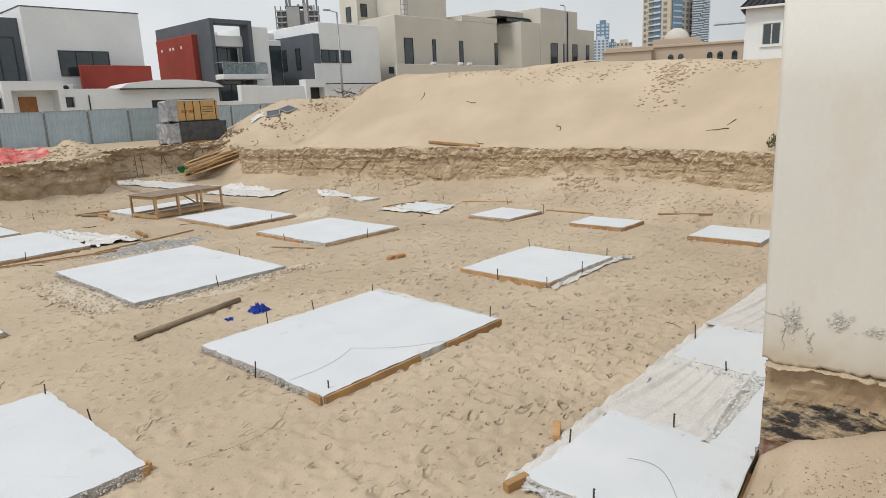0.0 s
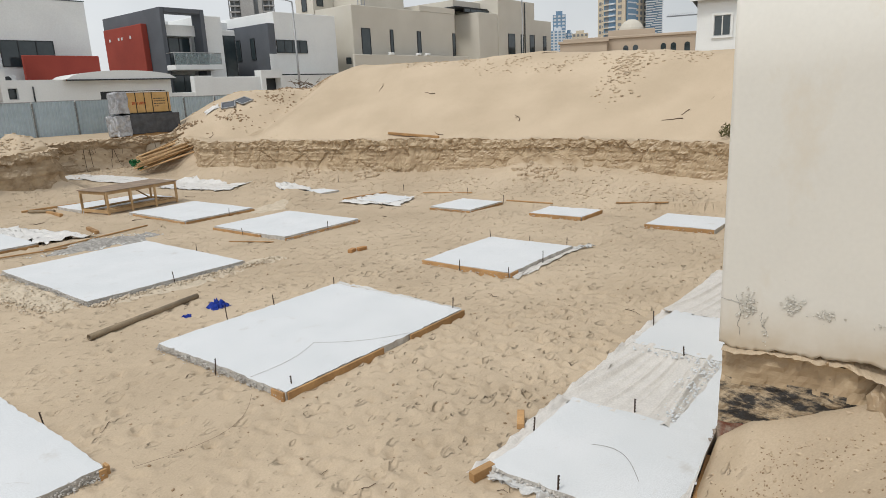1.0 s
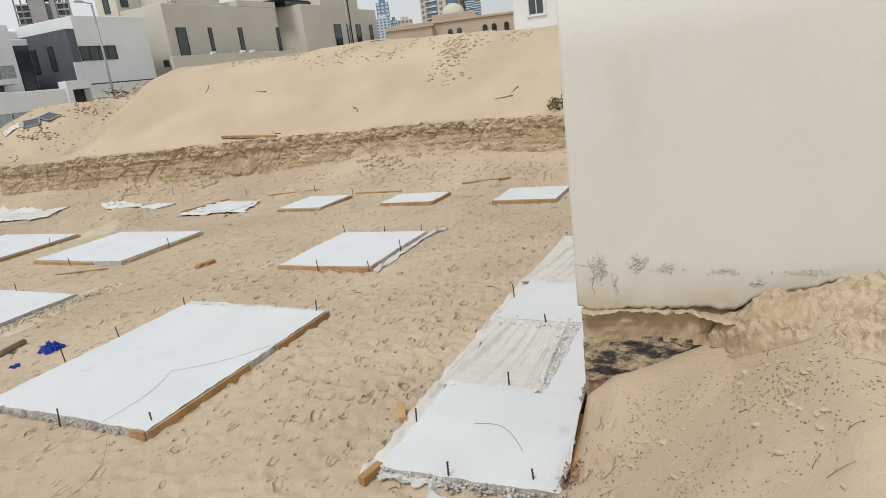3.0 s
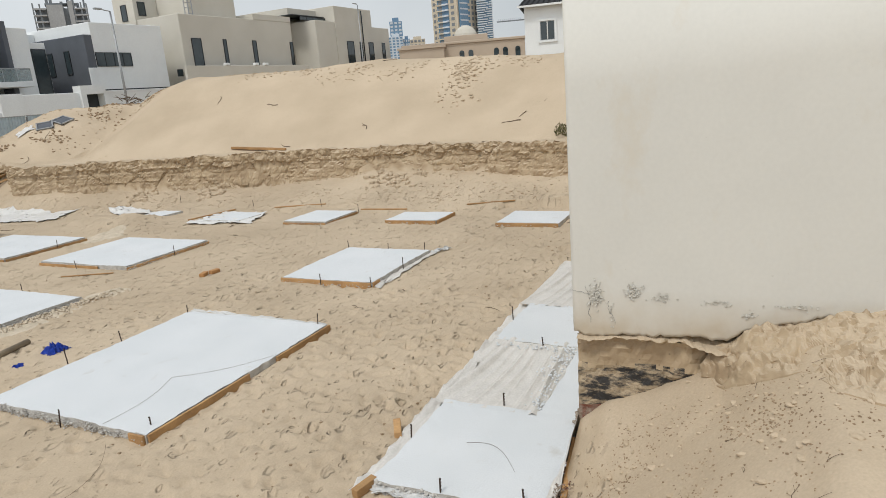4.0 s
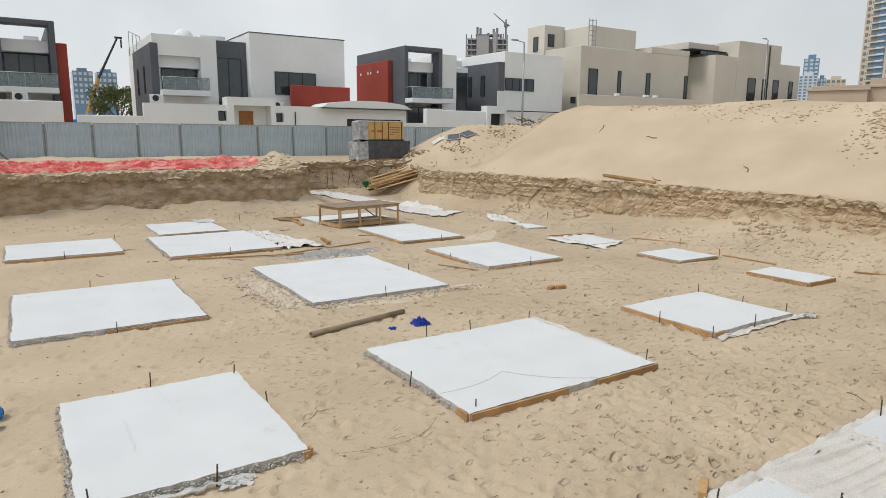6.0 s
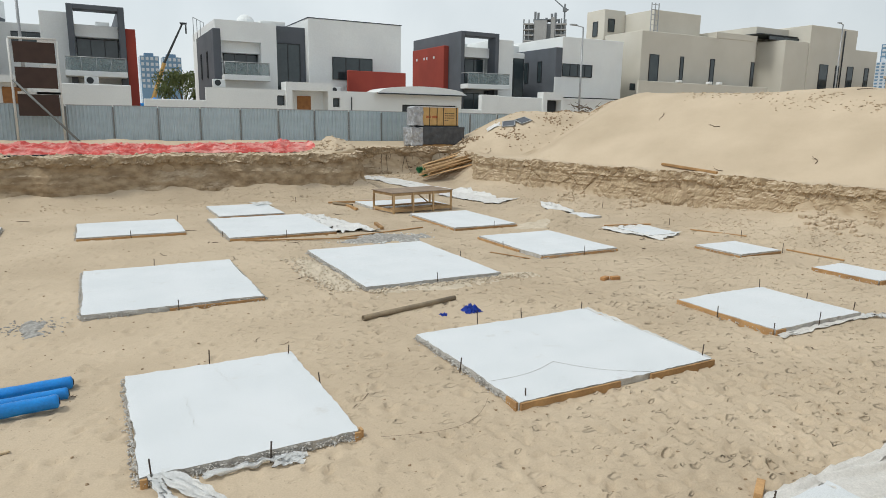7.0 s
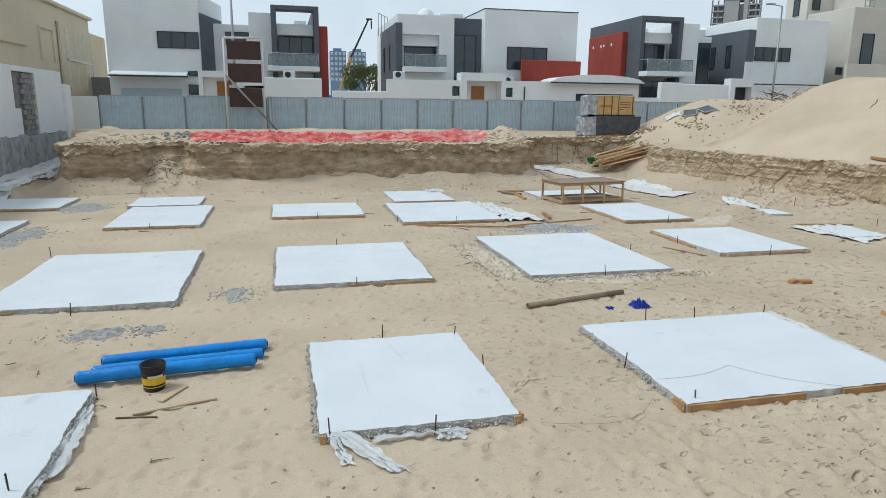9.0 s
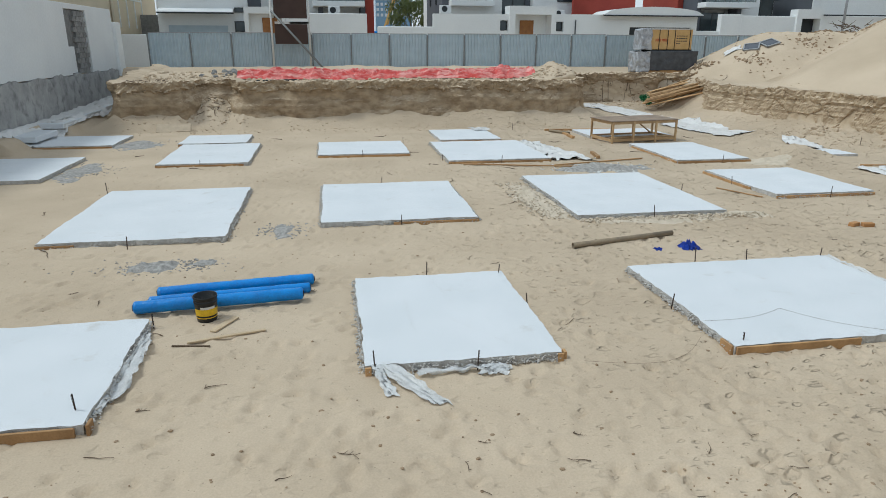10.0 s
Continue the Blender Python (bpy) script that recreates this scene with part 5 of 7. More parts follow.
def ledge():
    """The torn mortar bed that juts out below the plaster."""
    r = random.Random(4)
    bm = bmesh.new()
    rows = []
    for k in range(170):
        y = 1.27 - 0.0115 * k
        z = float(np.interp(y, [-0.8, -0.3, 0.0, 0.3, 0.6, 0.9, 1.3], [1.32, 1.24, 1.18, 1.20, 1.225, 1.23, 1.19])) + 0.03 * noise.noise((y * 5, 0, 7))
        d = max(0.0, 0.05 + 0.09 * noise.noise((y * 3, 0, 0)) + 0.04 * noise.noise((y * 13, 0, 2)) + (0.05 if y < 0.6 else 0))
        t = 0.012 + 0.03 * abs(noise.noise((y * 7, 3, 0)))
        prof = ((4.85, z + t + 0.04), (4.745, z + t * 1.2), (4.735 - d * 0.8, z + t * 0.7), (4.73 - d, z), (4.735 - d * 0.7, z - t * 0.7), (4.745, z - t * 1.3), (4.85, z - t - 0.02))
        rows.append([bm.verts.new((x + 0.012 * noise.noise((y * 30, i, 1)), y, zz + 0.012 * noise.noise((y * 26, i, 5)))) for i, (x, zz) in enumerate(prof)])
    for a, b in zip(rows, rows[1:]):
        for i in range(6):
            bm.faces.new((a[i], a[i + 1], b[i + 1], b[i]))
    bmesh.ops.recalc_face_normals(bm, faces=bm.faces)
    return bm


part("mortar_ledge", ledge(), SAND, we)
bm = bmesh.new()
rows = []
for k in range(60):
    y = 1.29 - 0.026 * k
    rows.append([bm.verts.new((4.76 + 0.035 * noise.noise((y * 5, z * 6, 3)) + 0.02 * noise.noise((y * 17, z * 19, 1)), y, z)) for z in [0.0 + 0.04 * j for j in range(31)]])
for a, b in zip(rows, rows[1:]):
    for i in range(30):
        f = bm.faces.new((a[i], a[i + 1], b[i + 1], b[i]))
        f.material_index = 2 if a[i].co.z > 1.0 + 0.22 * noise.noise((a[i].co.y * 3, i * 0.1, 8)) + 0.1 * noise.noise((a[i].co.y * 14, i * 0.5, 8)) else 1 if i < 15 and a[i].co.y > 0.9 + 0.2 * noise.noise((a[i].co.y * 9, i, 0)) else 0
bmesh.ops.recalc_face_normals(bm, faces=bm.faces)
part("footing_face", bm, [BITUMEN, REDDISH, SAND], we, "dark bitumen-coated footing with reddish corner")

# crumbled crust of damp sand banked against the wall
def sand_crust():
    bm = bmesh.new()
    rows = []
    for k in range(150):
        y0 = 0.36 - 0.0115 * k
        top = float(np.interp(y0, [-1.4, -0.66, -0.23, 0.03, 0.24, 0.36], [1.70, 1.57, 1.45, 1.36, 1.20, 1.06]))
        xb = float(np.interp(y0, [-1.4, -0.55, -0.40, -0.24, -0.12, 0.10, 0.31, 0.36], [3.55, 3.62, 3.70, 4.12, 4.18, 4.36, 4.60, 4.66])) + 0.05 * noise.noise((y0 * 6, 1, 2))
        row = []
        for j in range(57):
            v = j / 56
            x = 4.74 + (xb - 4.74) * v
            y = y0 + 0.012 * noise.noise((x * 14, y0 * 14, 5))
            gz = ground_z(x, y0)
            z = gz + (top - gz) * (1 - v ** 2.6)
            p = Vector((x * 11, y * 11, z * 11))
            d = noise.voronoi(p)[0]
            fade = min(1, v * 8 + 0.2) * min(1, (1 - v) * 7)
            z += fade * (0.05 * min(0.6, d[1] - d[0]) - 0.01 + 0.09 * noise.noise(p * 0.35) + 0.035 * noise.noise(p * 1.7))
            jag = noise.noise_vector(p * 0.9) * 0.030 + noise.noise_vector(p * 2.3) * 0.014
            x, y, z = x + jag.x * fade, y + jag.y * fade, z + jag.z * fade * 0.8
            if j == 56:
                z = gz - 0.04
            row.append(bm.verts.new((x, y, z)))
        rows.append(row)
    for a, b in zip(rows, rows[1:]):
        for i in range(56):
            bm.faces.new((a[i], a[i + 1], b[i + 1], b[i]))
    bmesh.ops.recalc_face_normals(bm, faces=bm.faces)
    return bm


tagged(solid("crusted_sand", sand_crust(), SAND, "broken crust of damp sand against the wall", "sand"), kind="stuff")

# reddish rubble in the gap between the pad and the wall's end
r6 = random.Random(21)
sp = []
for k in range(260):
    x = r6.uniform(4.0, 6.2)
    sp.append((x, 1.345 + 0.115 * (x - 4.19) - abs(r6.gauss(0, 0.05)), r6.uniform(0.0, 0.13)))
solid("rubble", lumps(sp, 22, 0.032, 0.8), REDDISH, "reddish rubble between pad and wall end", "rubble", kind="stuff")

# hairline cracks in the plaster
r5 = random.Random(12)
for pts in ([(1.20, 1.62), (1.16, 1.50), (1.18, 1.42), (1.15, 1.30)], [(1.02, 1.52), (1.03, 1.44), (0.99, 1.38), (0.97, 1.29)], [(1.30, 1.58), (1.22, 1.57), (1.14, 1.55)]):
    bm = bmesh.new()
    line = []
    for (y0, z0), (y1, z1) in zip(pts, pts[1:]):
        line += [(4.699, y0 + (y1 - y0) * s / 5 + r5.uniform(-0.007, 0.007), z0 + (z1 - z0) * s / 5 + r5.uniform(-0.004, 0.004)) for s in range(5)]
    for s, (a, b) in enumerate(zip(line, line[1:])):
        rod(bm, a, b, 0.0016 * (0.5 + 0.7 * r5.random()), n=4, caps=False)
    part("plaster_crack", bm, BLOCK, we)


# ---- concrete pads ----
def slab_mesh(x0, x1, y0, y1, seed, ztop=0.09):
    r = random.Random(seed)
    nx_, ny_ = max(6, int((x1 - x0) / 0.09)), max(6, int((y1 - y0) / 0.09))
    bm = bmesh.new()
    g = []
    for j in range(ny_ + 1):
        row = []
        for i in range(nx_ + 1):
            x, y = x0 + (x1 - x0) * i / nx_, y0 + (y1 - y0) * j / ny_
            ed = i in (0, nx_) or j in (0, ny_)
            e2 = i in (1, nx_ - 1) or j in (1, ny_ - 1)
            if ed:
                if i in (0, nx_):
                    x += r.uniform(-0.015, 0.012) * (1 if i else -1) + 0.012 * math.sin(3 * y + seed)
                if j in (0, ny_):
                    y += r.uniform(-0.015, 0.012) * (1 if j else -1) + 0.012 * math.sin(3 * x + seed)
            z = ztop + 0.004 * noise.noise((x * 1.5, y * 1.5, seed)) + (-0.004 * r.random() if ed else 0) + (r.uniform(-0.001, 0.003) if e2 else 0)
            row.append(bm.verts.new((x, y, z)))
        g.append(row)
    for j in range(ny_):
        for i in range(nx_):
            bm.faces.new((g[j][i], g[j][i + 1], g[j + 1][i + 1], g[j + 1][i]))
    rim = [g[0][i] for i in range(nx_)] + [g[j][nx_] for j in range(ny_)] + [g[ny_][i] for i in range(nx_, 0, -1)] + [g[j][0] for j in range(ny_, 0, -1)]
    low = [bm.verts.new((v.co.x + r.uniform(-0.008, 0.008), v.co.y + r.uniform(-0.008, 0.008), -0.05)) for v in rim]
    for k in range(len(rim)):
        f = bm.faces.new((rim[k], low[k], low[(k + 1) % len(rim)], rim[(k + 1) % len(rim)]))
        f.material_index = 1
    bmesh.ops.recalc_face_normals(bm, faces=bm.faces)
    return bm


def board(parent, side, x0, x1, y0, y1, a, b, h=0.085, name="form_board"):
    """A form board along the share a..b of one side."""
    t = 0.028
    if side in "SN":
        y = y0 - t - 0.016 if side == "S" else y1 + 0.016
        bm = bx(x0 + (x1 - x0) * a, x0 + (x1 - x0) * b, y, y + t, -0.06, h, bevel=0.003)
    else:
        x = x0 - t - 0.016 if side == "W" else x1 + 0.016
        bm = bx(x, x + t, y0 + (y1 - y0) * a, y0 + (y1 - y0) * b, -0.06, h, bevel=0.003)
    return part(name, bm, TIMBER, parent)


def crumbs(x0, x1, y0, y1, sides, seed, n=70, size=0.022):
    r = random.Random(seed)
    sp = []
    for s in sides:
        L = (x1 - x0) if s in "SN" else (y1 - y0)
        for k in range(int(n * L)):
            u, o = r.random(), abs(r.gauss(0, 0.026)) + 0.002
            z = max(0.085 - o * 1.2, 0.0) * r.random() + 0.01
            if s == "S":
                sp.append((x0 + (x1 - x0) * u, y0 - o, z))
            if s == "N":
                sp.append((x0 + (x1 - x0) * u, y1 + o, z))
            if s == "W":
                sp.append((x0 - o, y0 + (y1 - y0) * u, z))
            if s == "E":
                sp.append((x1 + o, y0 + (y1 - y0) * u, z))
    return lumps(sp, seed, size, 0.8)


PADS = {  # form boards (side, from, to) and crumbling sides
    "a": ([("S", 0.0, 0.47), ("S", 0.63, 1.0), ("W", 0.0, 0.08)], "WN"), "b": ([("E", 0.0, 0.03), ("S", 0.97, 1.0), ("S", 0.0, 0.03)], "WS"),
    "c": ([], "WSE"), "d": ([("W", 0.0, 1.0), ("S", 0.0, 0.1)], "W"), "e": ([("S", 0.0, 1.0), ("W", 0.3, 1.0)], "S"),
    "f": ([("S", 0.0, 0.35), ("S", 0.35, 1.0)], "W"), "x": ([("S", 0.0, 1.0), ("W", 0.0, 0.9)], "W"), "t": ([("S", 0.0, 1.0)], ""),
    "i": ([("S", 0.0, 0.2)], "SE"), "j": ([("S", 0.45, 1.0)], "SWE"), "l": ([("S", 0.0, 0.95)], "E"), "l2": ([("S", 0.0, 1.0)], "E"),
    "m": ([("S", 0.0, 1.0)], "W"), "k": ([("S", 0.0, 1.0)], ""), "n": ([("S", 0.0, 1.0)], "E"), "n2": ([], "SE"),
    "p": ([("S", 0.2, 0.98), ("E", 0.0, 0.05)], "E"), "h1": ([("S", 0, 1), ("W", 0, 1)], "W"), "h2": ([("W", 0, 1), ("S", 0, 1)], "W"), "h3": ([("W", 0, 1)], "W"),
}
for n_, (key, (x0, x1, y0, y1)) in enumerate(SLABS.items()):
    boards, rough_sides = PADS[key]
    txt = "white cured concrete footing pad with timber edge boards on sand" if boards else "white cured concrete footing pad with crumbling edges on sand"
    e = thing("concrete_pad", (0, 0, 0), 0, txt, "concrete pad", "footing pads")
    part("slab", slab_mesh(x0, x1, y0, y1, n_), [PAD, ROUGHCON], e)
    for s, a, b in boards:
        board(e, s, x0, x1, y0, y1, a, b, 0.085 if y0 < 10 else 0.055)
    if rough_sides:
        part("crumbled_edge", crumbs(x0, x1, y0, y1, rough_sides, 100 + n_, 170 if y0 < 12 else 60, 0.012), ROUGHCON, e)["kind"] = "stuff"

# pads and films beside the near wall
for (x0, x1, y0, y1), sd in (((3.95, 5.43, 1.33, 2.84), 41), ((7.07, 8.45, 1.33, 2.93), 42)):
    e = thing("concrete_pad", (0, 0, 0), 0, "white concrete footing pad lying beside the plastered wall", "concrete pad", "footing pads")
    part("slab", slab_mesh(x0, x1, y0, y1, sd), [PAD, ROUGHCON], e)
    part("crumbled_edge", crumbs(x0, x1, y0, y1, "W" if sd == 41 else "", sd, 140, 0.016) if sd == 41 else crumbs(x0, x1, 1.9, y1, "WE", sd, 90, 0.014), ROUGHCON, e)["kind"] = "stuff"
e = thing("concrete_strip", (0, 0, 0), 0, "white concrete strip poured along the foot of the wall", "concrete pad")
part("slab", slab_mesh(5.425, 7.075, 1.33, 1.86, 43, 0.089), [PAD, ROUGHCON], e)
part("crumbled_edge", crumbs(3.98, 6.2, 1.33, 1.85, "S", 44, 200, 0.02), ROUGHCON, e)["kind"] = "stuff"


def film(name, corners, nu, nv, folds, amp, seed, lift=0.03, material=None, label="", sag=None, edge=0.0, category="plastic sheet"):
    """A sheet draped on the ground between four corners (u first), with folds running along u."""
    a, b, c, d = [Vector((*p, 0)) for p in corners]
    r = random.Random(seed)
    ph = [r.uniform(0, 6) for _ in range(6)]
    bm = bmesh.new()
    g = []
    for j in range(nv + 1):
        row = []
        for i in range(nu + 1):
            u, v = i / nu, j / nv
            p = (a * (1 - u) + b * u) * (1 - v) + (d * (1 - u) + c * u) * v
            ed = edge * (noise.noise((u * 7 + seed, v * 7, 0.3)))
            x, y = p.x + ed, p.y + edge * noise.noise((u * 7, v * 7 + seed, 5.3))
            w = v * folds * 2 * math.pi + 3.2 * noise.noise((u * 1.5, v * 3, seed)) * 2
            if sag is not None and folds > 5:
                vf = v + 0.5 * (u - 0.5) * (v - 0.35)
                w = vf * folds * 2 * math.pi + 5.5 * noise.noise((vf * 3.1, seed, 0)) + 2.5 * noise.noise((vf * 9, seed, 4)) + 0.6 * noise.noise((u * 2, v * 6, seed))
                swell = 0.35 + 1.3 * abs(noise.noise((vf * 4, seed, 9)))
                row.append(bm.verts.new((x, y, max(sag(u, v), ground_z(x, y)) + lift + swell * amp * (0.35 + 0.65 * math.sin(math.pi * u)) * ((1 - abs(math.sin(w / 2))) ** 2 + 0.35 * (1 - abs(math.sin(w * 1.3 + 1))) ** 3 + 0.25 * noise.noise((x * 4, y * 4, seed))))))
                continue
            z = amp * (abs(math.sin(w / 2 + ph[0])) ** 0.7 * 0.7 + 0.5 * math.sin(w * 1.7 + ph[1]) * 0.5) + amp * 0.8 * noise.noise((x * 5, y * 5, seed))
            if sag is not None:
                z *= (0.15 + 0.85 * math.sin(math.pi * min(1, max(0, u))))
            base = max(ground_z(x, y), -0.02) if sag is None else max(sag(u, v), ground_z(x, y) - lift * 0.5 + 0.01)
            row.append(bm.verts.new((x, y, base + lift + max(z, -lift * 0.6))))
        g.append(row)
    for j in range(nv):
        for i in range(nu):
            bm.faces.new((g[j][i], g[j][i + 1], g[j + 1][i + 1], g[j + 1][i])).smooth = True
    thicken(bm, (0, 0, -0.003))
    return solid(name, bm, material or FILM, label, category)


def trough(u, v):
    return 0.075 - 0.07 * math.sin(math.pi * u) * (1 - 0.4 * v)


film("plastic_sheet", [(5.35, 1.84), (7.15, 1.84), (7.15, 2.98), (5.35, 2.92)], 40, 120, 7, 0.050, 3, 0.012, DUSTFILM, "dusty pleated plastic sheet stretched between two pads", trough)
film("plastic_sheet", [(8.40, 1.84), (10.9, 1.84), (10.7, 3.02), (8.40, 3.05)], 40, 110, 7, 0.05, 4, 0.012, DUSTFILM, "dusty pleated plastic sheet running on from a pad", trough)
film("plastic_sheet", [(3.95, 2.83), (8.5, 2.93), (8.5, 3.10), (3.80, 2.98)], 60, 8, 1.5, 0.03, 5, 0.02, DUSTFILM, "folded plastic edge lying along the pads")


def ribbon_loop(cx, cy, rx, ry, width, label):
    """A torn strip of film lying in an open loop, with a tail."""
    bm = bmesh.new()
    rows_, n_ = [], 80
    for k in range(n_ + 1):
        t = -0.4 + 6.6 * k / n_
        q = Vector((math.cos(t), math.sin(t), 0))
        x, y = cx + rx * q.x, cy + ry * q.y
        if t > 5.2:
            y -= 0.30 * (t - 5.2)
        w = width * (0.65 + 0.5 * noise.noise((k * 0.14, 2, 0))) * (1.5 if 2.0 < t < 4.0 else 1.0)
        row = []
        for j in range(7):
            u = j / 6 - 0.5
            xx, yy = x + q.x * w * u, y + q.y * w * u
            row.append(bm.verts.new((xx, yy, max(ground_z(xx, yy), 0.0) + 0.012 + 0.045 * (1 - 4 * u * u) + 0.022 * noise.noise((k * 0.5, j * 1.1, 4)))))
        rows_.append(row)
    for a, b in zip(rows_, rows_[1:]):
        for j in range(6):
            bm.faces.new((a[j], a[j + 1], b[j + 1], b[j])).smooth = True
    thicken(bm, (0, 0, -0.003))
    solid("plastic_strip", bm, CLEARFILM, label, "plastic sheet")


ribbon_loop(3.86, 2.0, 0.13, 0.32, 0.085, "torn white plastic strip looped on the sand")
film("plastic_sheet", [(3.97, 2.30), (3.97, 2.86), (3.86, 2.80), (3.86, 2.36)], 24, 8, 2, 0.03, 6, 0.02, CLEARFILM, "crumpled clear plastic edge hanging from a pad", None, 0.03)
bandr = random.Random(77)
solid("rubble", lumps([(5.45 + 1.6 * u_, 1.86 + abs(bandr.gauss(0, 0.05 + 0.12 * u_)), 0.085 + 0.02 * bandr.random()) for u_ in [bandr.random() for _ in range(170)]] + [(6.95 + bandr.gauss(0, 0.05), bandr.uniform(1.9, 2.9), 0.09) for _ in range(70)], 78, 0.013, 0.8), CONCRETE, "pale concrete crumbs along the sheet edge", "rubble", kind="stuff")
film("plastic_sheet", [(4.0, 1.28), (5.4, 1.31), (5.4, 1.40), (4.0, 1.38)], 40, 8, 2, 0.05, 7, 0.10, DUSTFILM, "torn plastic edge tucked against the slope")
film("plastic_sheet", [(8.9, 5.70), (11.15, 5.72), (11.2, 5.85), (8.95, 5.85)], 60, 10, 1.5, 0.03, 8, 0.01, DUSTFILM, "crumpled clear plastic along a pad edge", None, 0.04)
film("plastic_sheet", [(11.12, 5.72), (11.5, 5.52), (11.55, 5.66), (11.15, 5.85)], 16, 8, 2, 0.05, 9, 0.015, CLEARFILM, "loose clear plastic end on the sand", None, 0.05)
film("plastic_sheet", [(0.10, 5.58), (0.62, 4.92), (0.80, 4.86), (0.38, 5.56)], 26, 12, 2.5, 0.035, 10, 0.012, CLEARFILM, "torn clear plastic strip blown across sand", lambda u, v: 0.085 * (1 - u) ** 2, 0.04)
film("plastic_sheet", [(0.10, 5.58), (0.22, 5.12), (0.34, 5.10), (0.20, 5.58)], 20, 8, 2, 0.03, 11, 0.012, CLEARFILM, "torn clear plastic strip hanging from a pad", lambda u, v: 0.085 * (1 - u) ** 2, 0.04)
film("plastic_sheet", [(0.55, 5.42), (1.5, 5.46), (1.45, 5.52), (0.55, 5.50)], 40, 8, 2, 0.04, 12, 0.02, CLEARFILM, "thin plastic strip along a pad edge", None, 0.03)
film("plastic_sheet", [(1.15, 5.38), (1.42, 5.34), (1.46, 5.50), (1.18, 5.52)], 14, 10, 2, 0.04, 13, 0.015, CLEARFILM, "crumpled plastic scrap beside a pad", None, 0.05)
film("plastic_sheet", [(-2.33, 5.0), (-2.30, 7.1), (-2.17, 6.6), (-2.13, 5.6)], 40, 10, 2, 0.04, 14, 0.03, CLEARFILM, "thin plastic lip hanging along a pad", None, 0.03)
film("plastic_sheet", [(7.04, 5.5), (7.06, 8.08), (7.16, 8.1), (7.12, 5.5)], 60, 6, 1.2, 0.03, 15, 0.045, CLEARFILM, "thin plastic lip hanging along a pad", None, 0.015)
film("plastic_sheet", [(5.72, 17.0), (7.0, 16.9), (6.3, 20.3), (5.78, 20.4)], 22, 44, 6, 0.07, 16, 0.02, FILM, "crumpled white plastic sheet beside a pad", None, 0.2)
film("plastic_sheet", [(11.2, 29.3), (12.2, 29.5), (14.5, 24.6), (13.1, 24.0)], 26, 70, 5, 0.03, 17, 0.02, FILM, "white plastic sheets laid along a trench", None, 0.25)
film("plastic_sheet", [(12.8, 24.2), (14.4, 24.6), (14.5, 21.0), (13.2, 20.8)], 30, 44, 7, 0.04, 18, 0.02, FILM, "crumpled white plastic sheet at the bank", None, 0.3)
film("plastic_sheet", [(13.7, 17.6), (14.7, 16.9), (15.1, 19.3), (14.6, 19.6)], 20, 26, 4, 0.06, 19, 0.02, FILM, "dirty plastic sheet half buried in sand", None, 0.15)
film("plastic_sheet", [(13.1, 14.6), (13.4, 12.4), (14.7, 13.0), (14.7, 14.5)], 26, 26, 5, 0.05, 20, 0.02, FILM, "crumpled white plastic over a half-buried pad", None, 0.2)
film("plastic_sheet", [(-9.95, 20.6), (-8.9, 20.6), (-8.9, 33.5), (-9.95, 33.5)], 10, 120, 14, 0.06, 21, 0.05, FILM, "crumpled clear plastic along the wall foot", None, 0.2)
film("plastic_sheet", [(4.9, 22.9), (5.45, 22.9), (5.5, 23.6), (4.8, 23.55)], 12, 12, 3, 0.05, 22, 0.09, CLEARFILM, "crumpled plastic scrap on a pad corner", None, 0.08)
for (x0, x1, y0, y1) in ((13.9, 14.75, 16.35, 17.3), (13.5, 14.6, 12.9, 14.2)):
    e = thing("concrete_pad", (0, 0, 0), 0, "small concrete pad half buried in sand and plastic", "concrete pad", "footing pads")
    part("slab", slab_mesh(x0, x1, y0, y1, 61, 0.085), [PAD, ROUGHCON], e)


# ---- steel stakes ----
def stake_mesh(h):
    bm = bmesh.new()
    rod(bm, (0, 0, -0.25), (0.006, 0.004, h), 0.007, 0.007, n=7)
    for k in range(int(h / 0.03)):
        rod(bm, (0.002, 0.001, 0.02 + 0.03 * k), (0.002, 0.001, 0.028 + 0.03 * k), 0.0082, n=7, caps=False)
    return mesh_of(bm, "rebar_stake", STEEL)


stakes = [stake_mesh(0.21), stake_mesh(0.25), stake_mesh(0.18)]
SPOTS = ((2.0, 8.03), (1.03, 8.16), (2.12, 7.0), (1.16, 5.50), (0.15, 5.60), (4.05, 5.52), (3.83, 6.64), (5.0, 8.14), (5.83, 8.14), (6.95, 8.02), (7.0, 5.58), (0.99, 10.98), (0.9, 14.40),
         (5.67, 10.73), (7.28, 12.68), (10.36, 16.08), (10.18, 11.78), (8.90, 13.36), (-3.4, 10.24), (-4.9, 14.36), (-3.56, 17.42), (0.69, 18.35), (2.06, 20.4), (2.82, 17.46), (4.34, 16.90), (-2.44, 5.18),
         (8.95, 5.88), (8.86, 6.85), (11.06, 7.69), (11.18, 6.83), (11.2, 6.0), (9.97, 5.82), (7.03, 2.29), (5.48, 2.23), (7.82, 2.95), (4.70, 2.87), (15.42, 11.5), (14.98, 9.95), (4.08, 1.56), (3.96, 2.21), (6.5, 23.6), (-2.25, 7.05), (15.6, 14.2), (15.8, 17.5))
for k, (x, y) in enumerate(SPOTS):
    o = new("rebar_stake", stakes[k % 3])
    o.location = (x, y, max(0.0, ground_z(x, y)))
    o.rotation_euler = (radians(4 * math.sin(k * 2.3)), radians(4 * math.cos(k * 3.1)), k)
    tagged(o, "short rusty steel rebar stake driven into the sand", "stake", "rebar stakes")


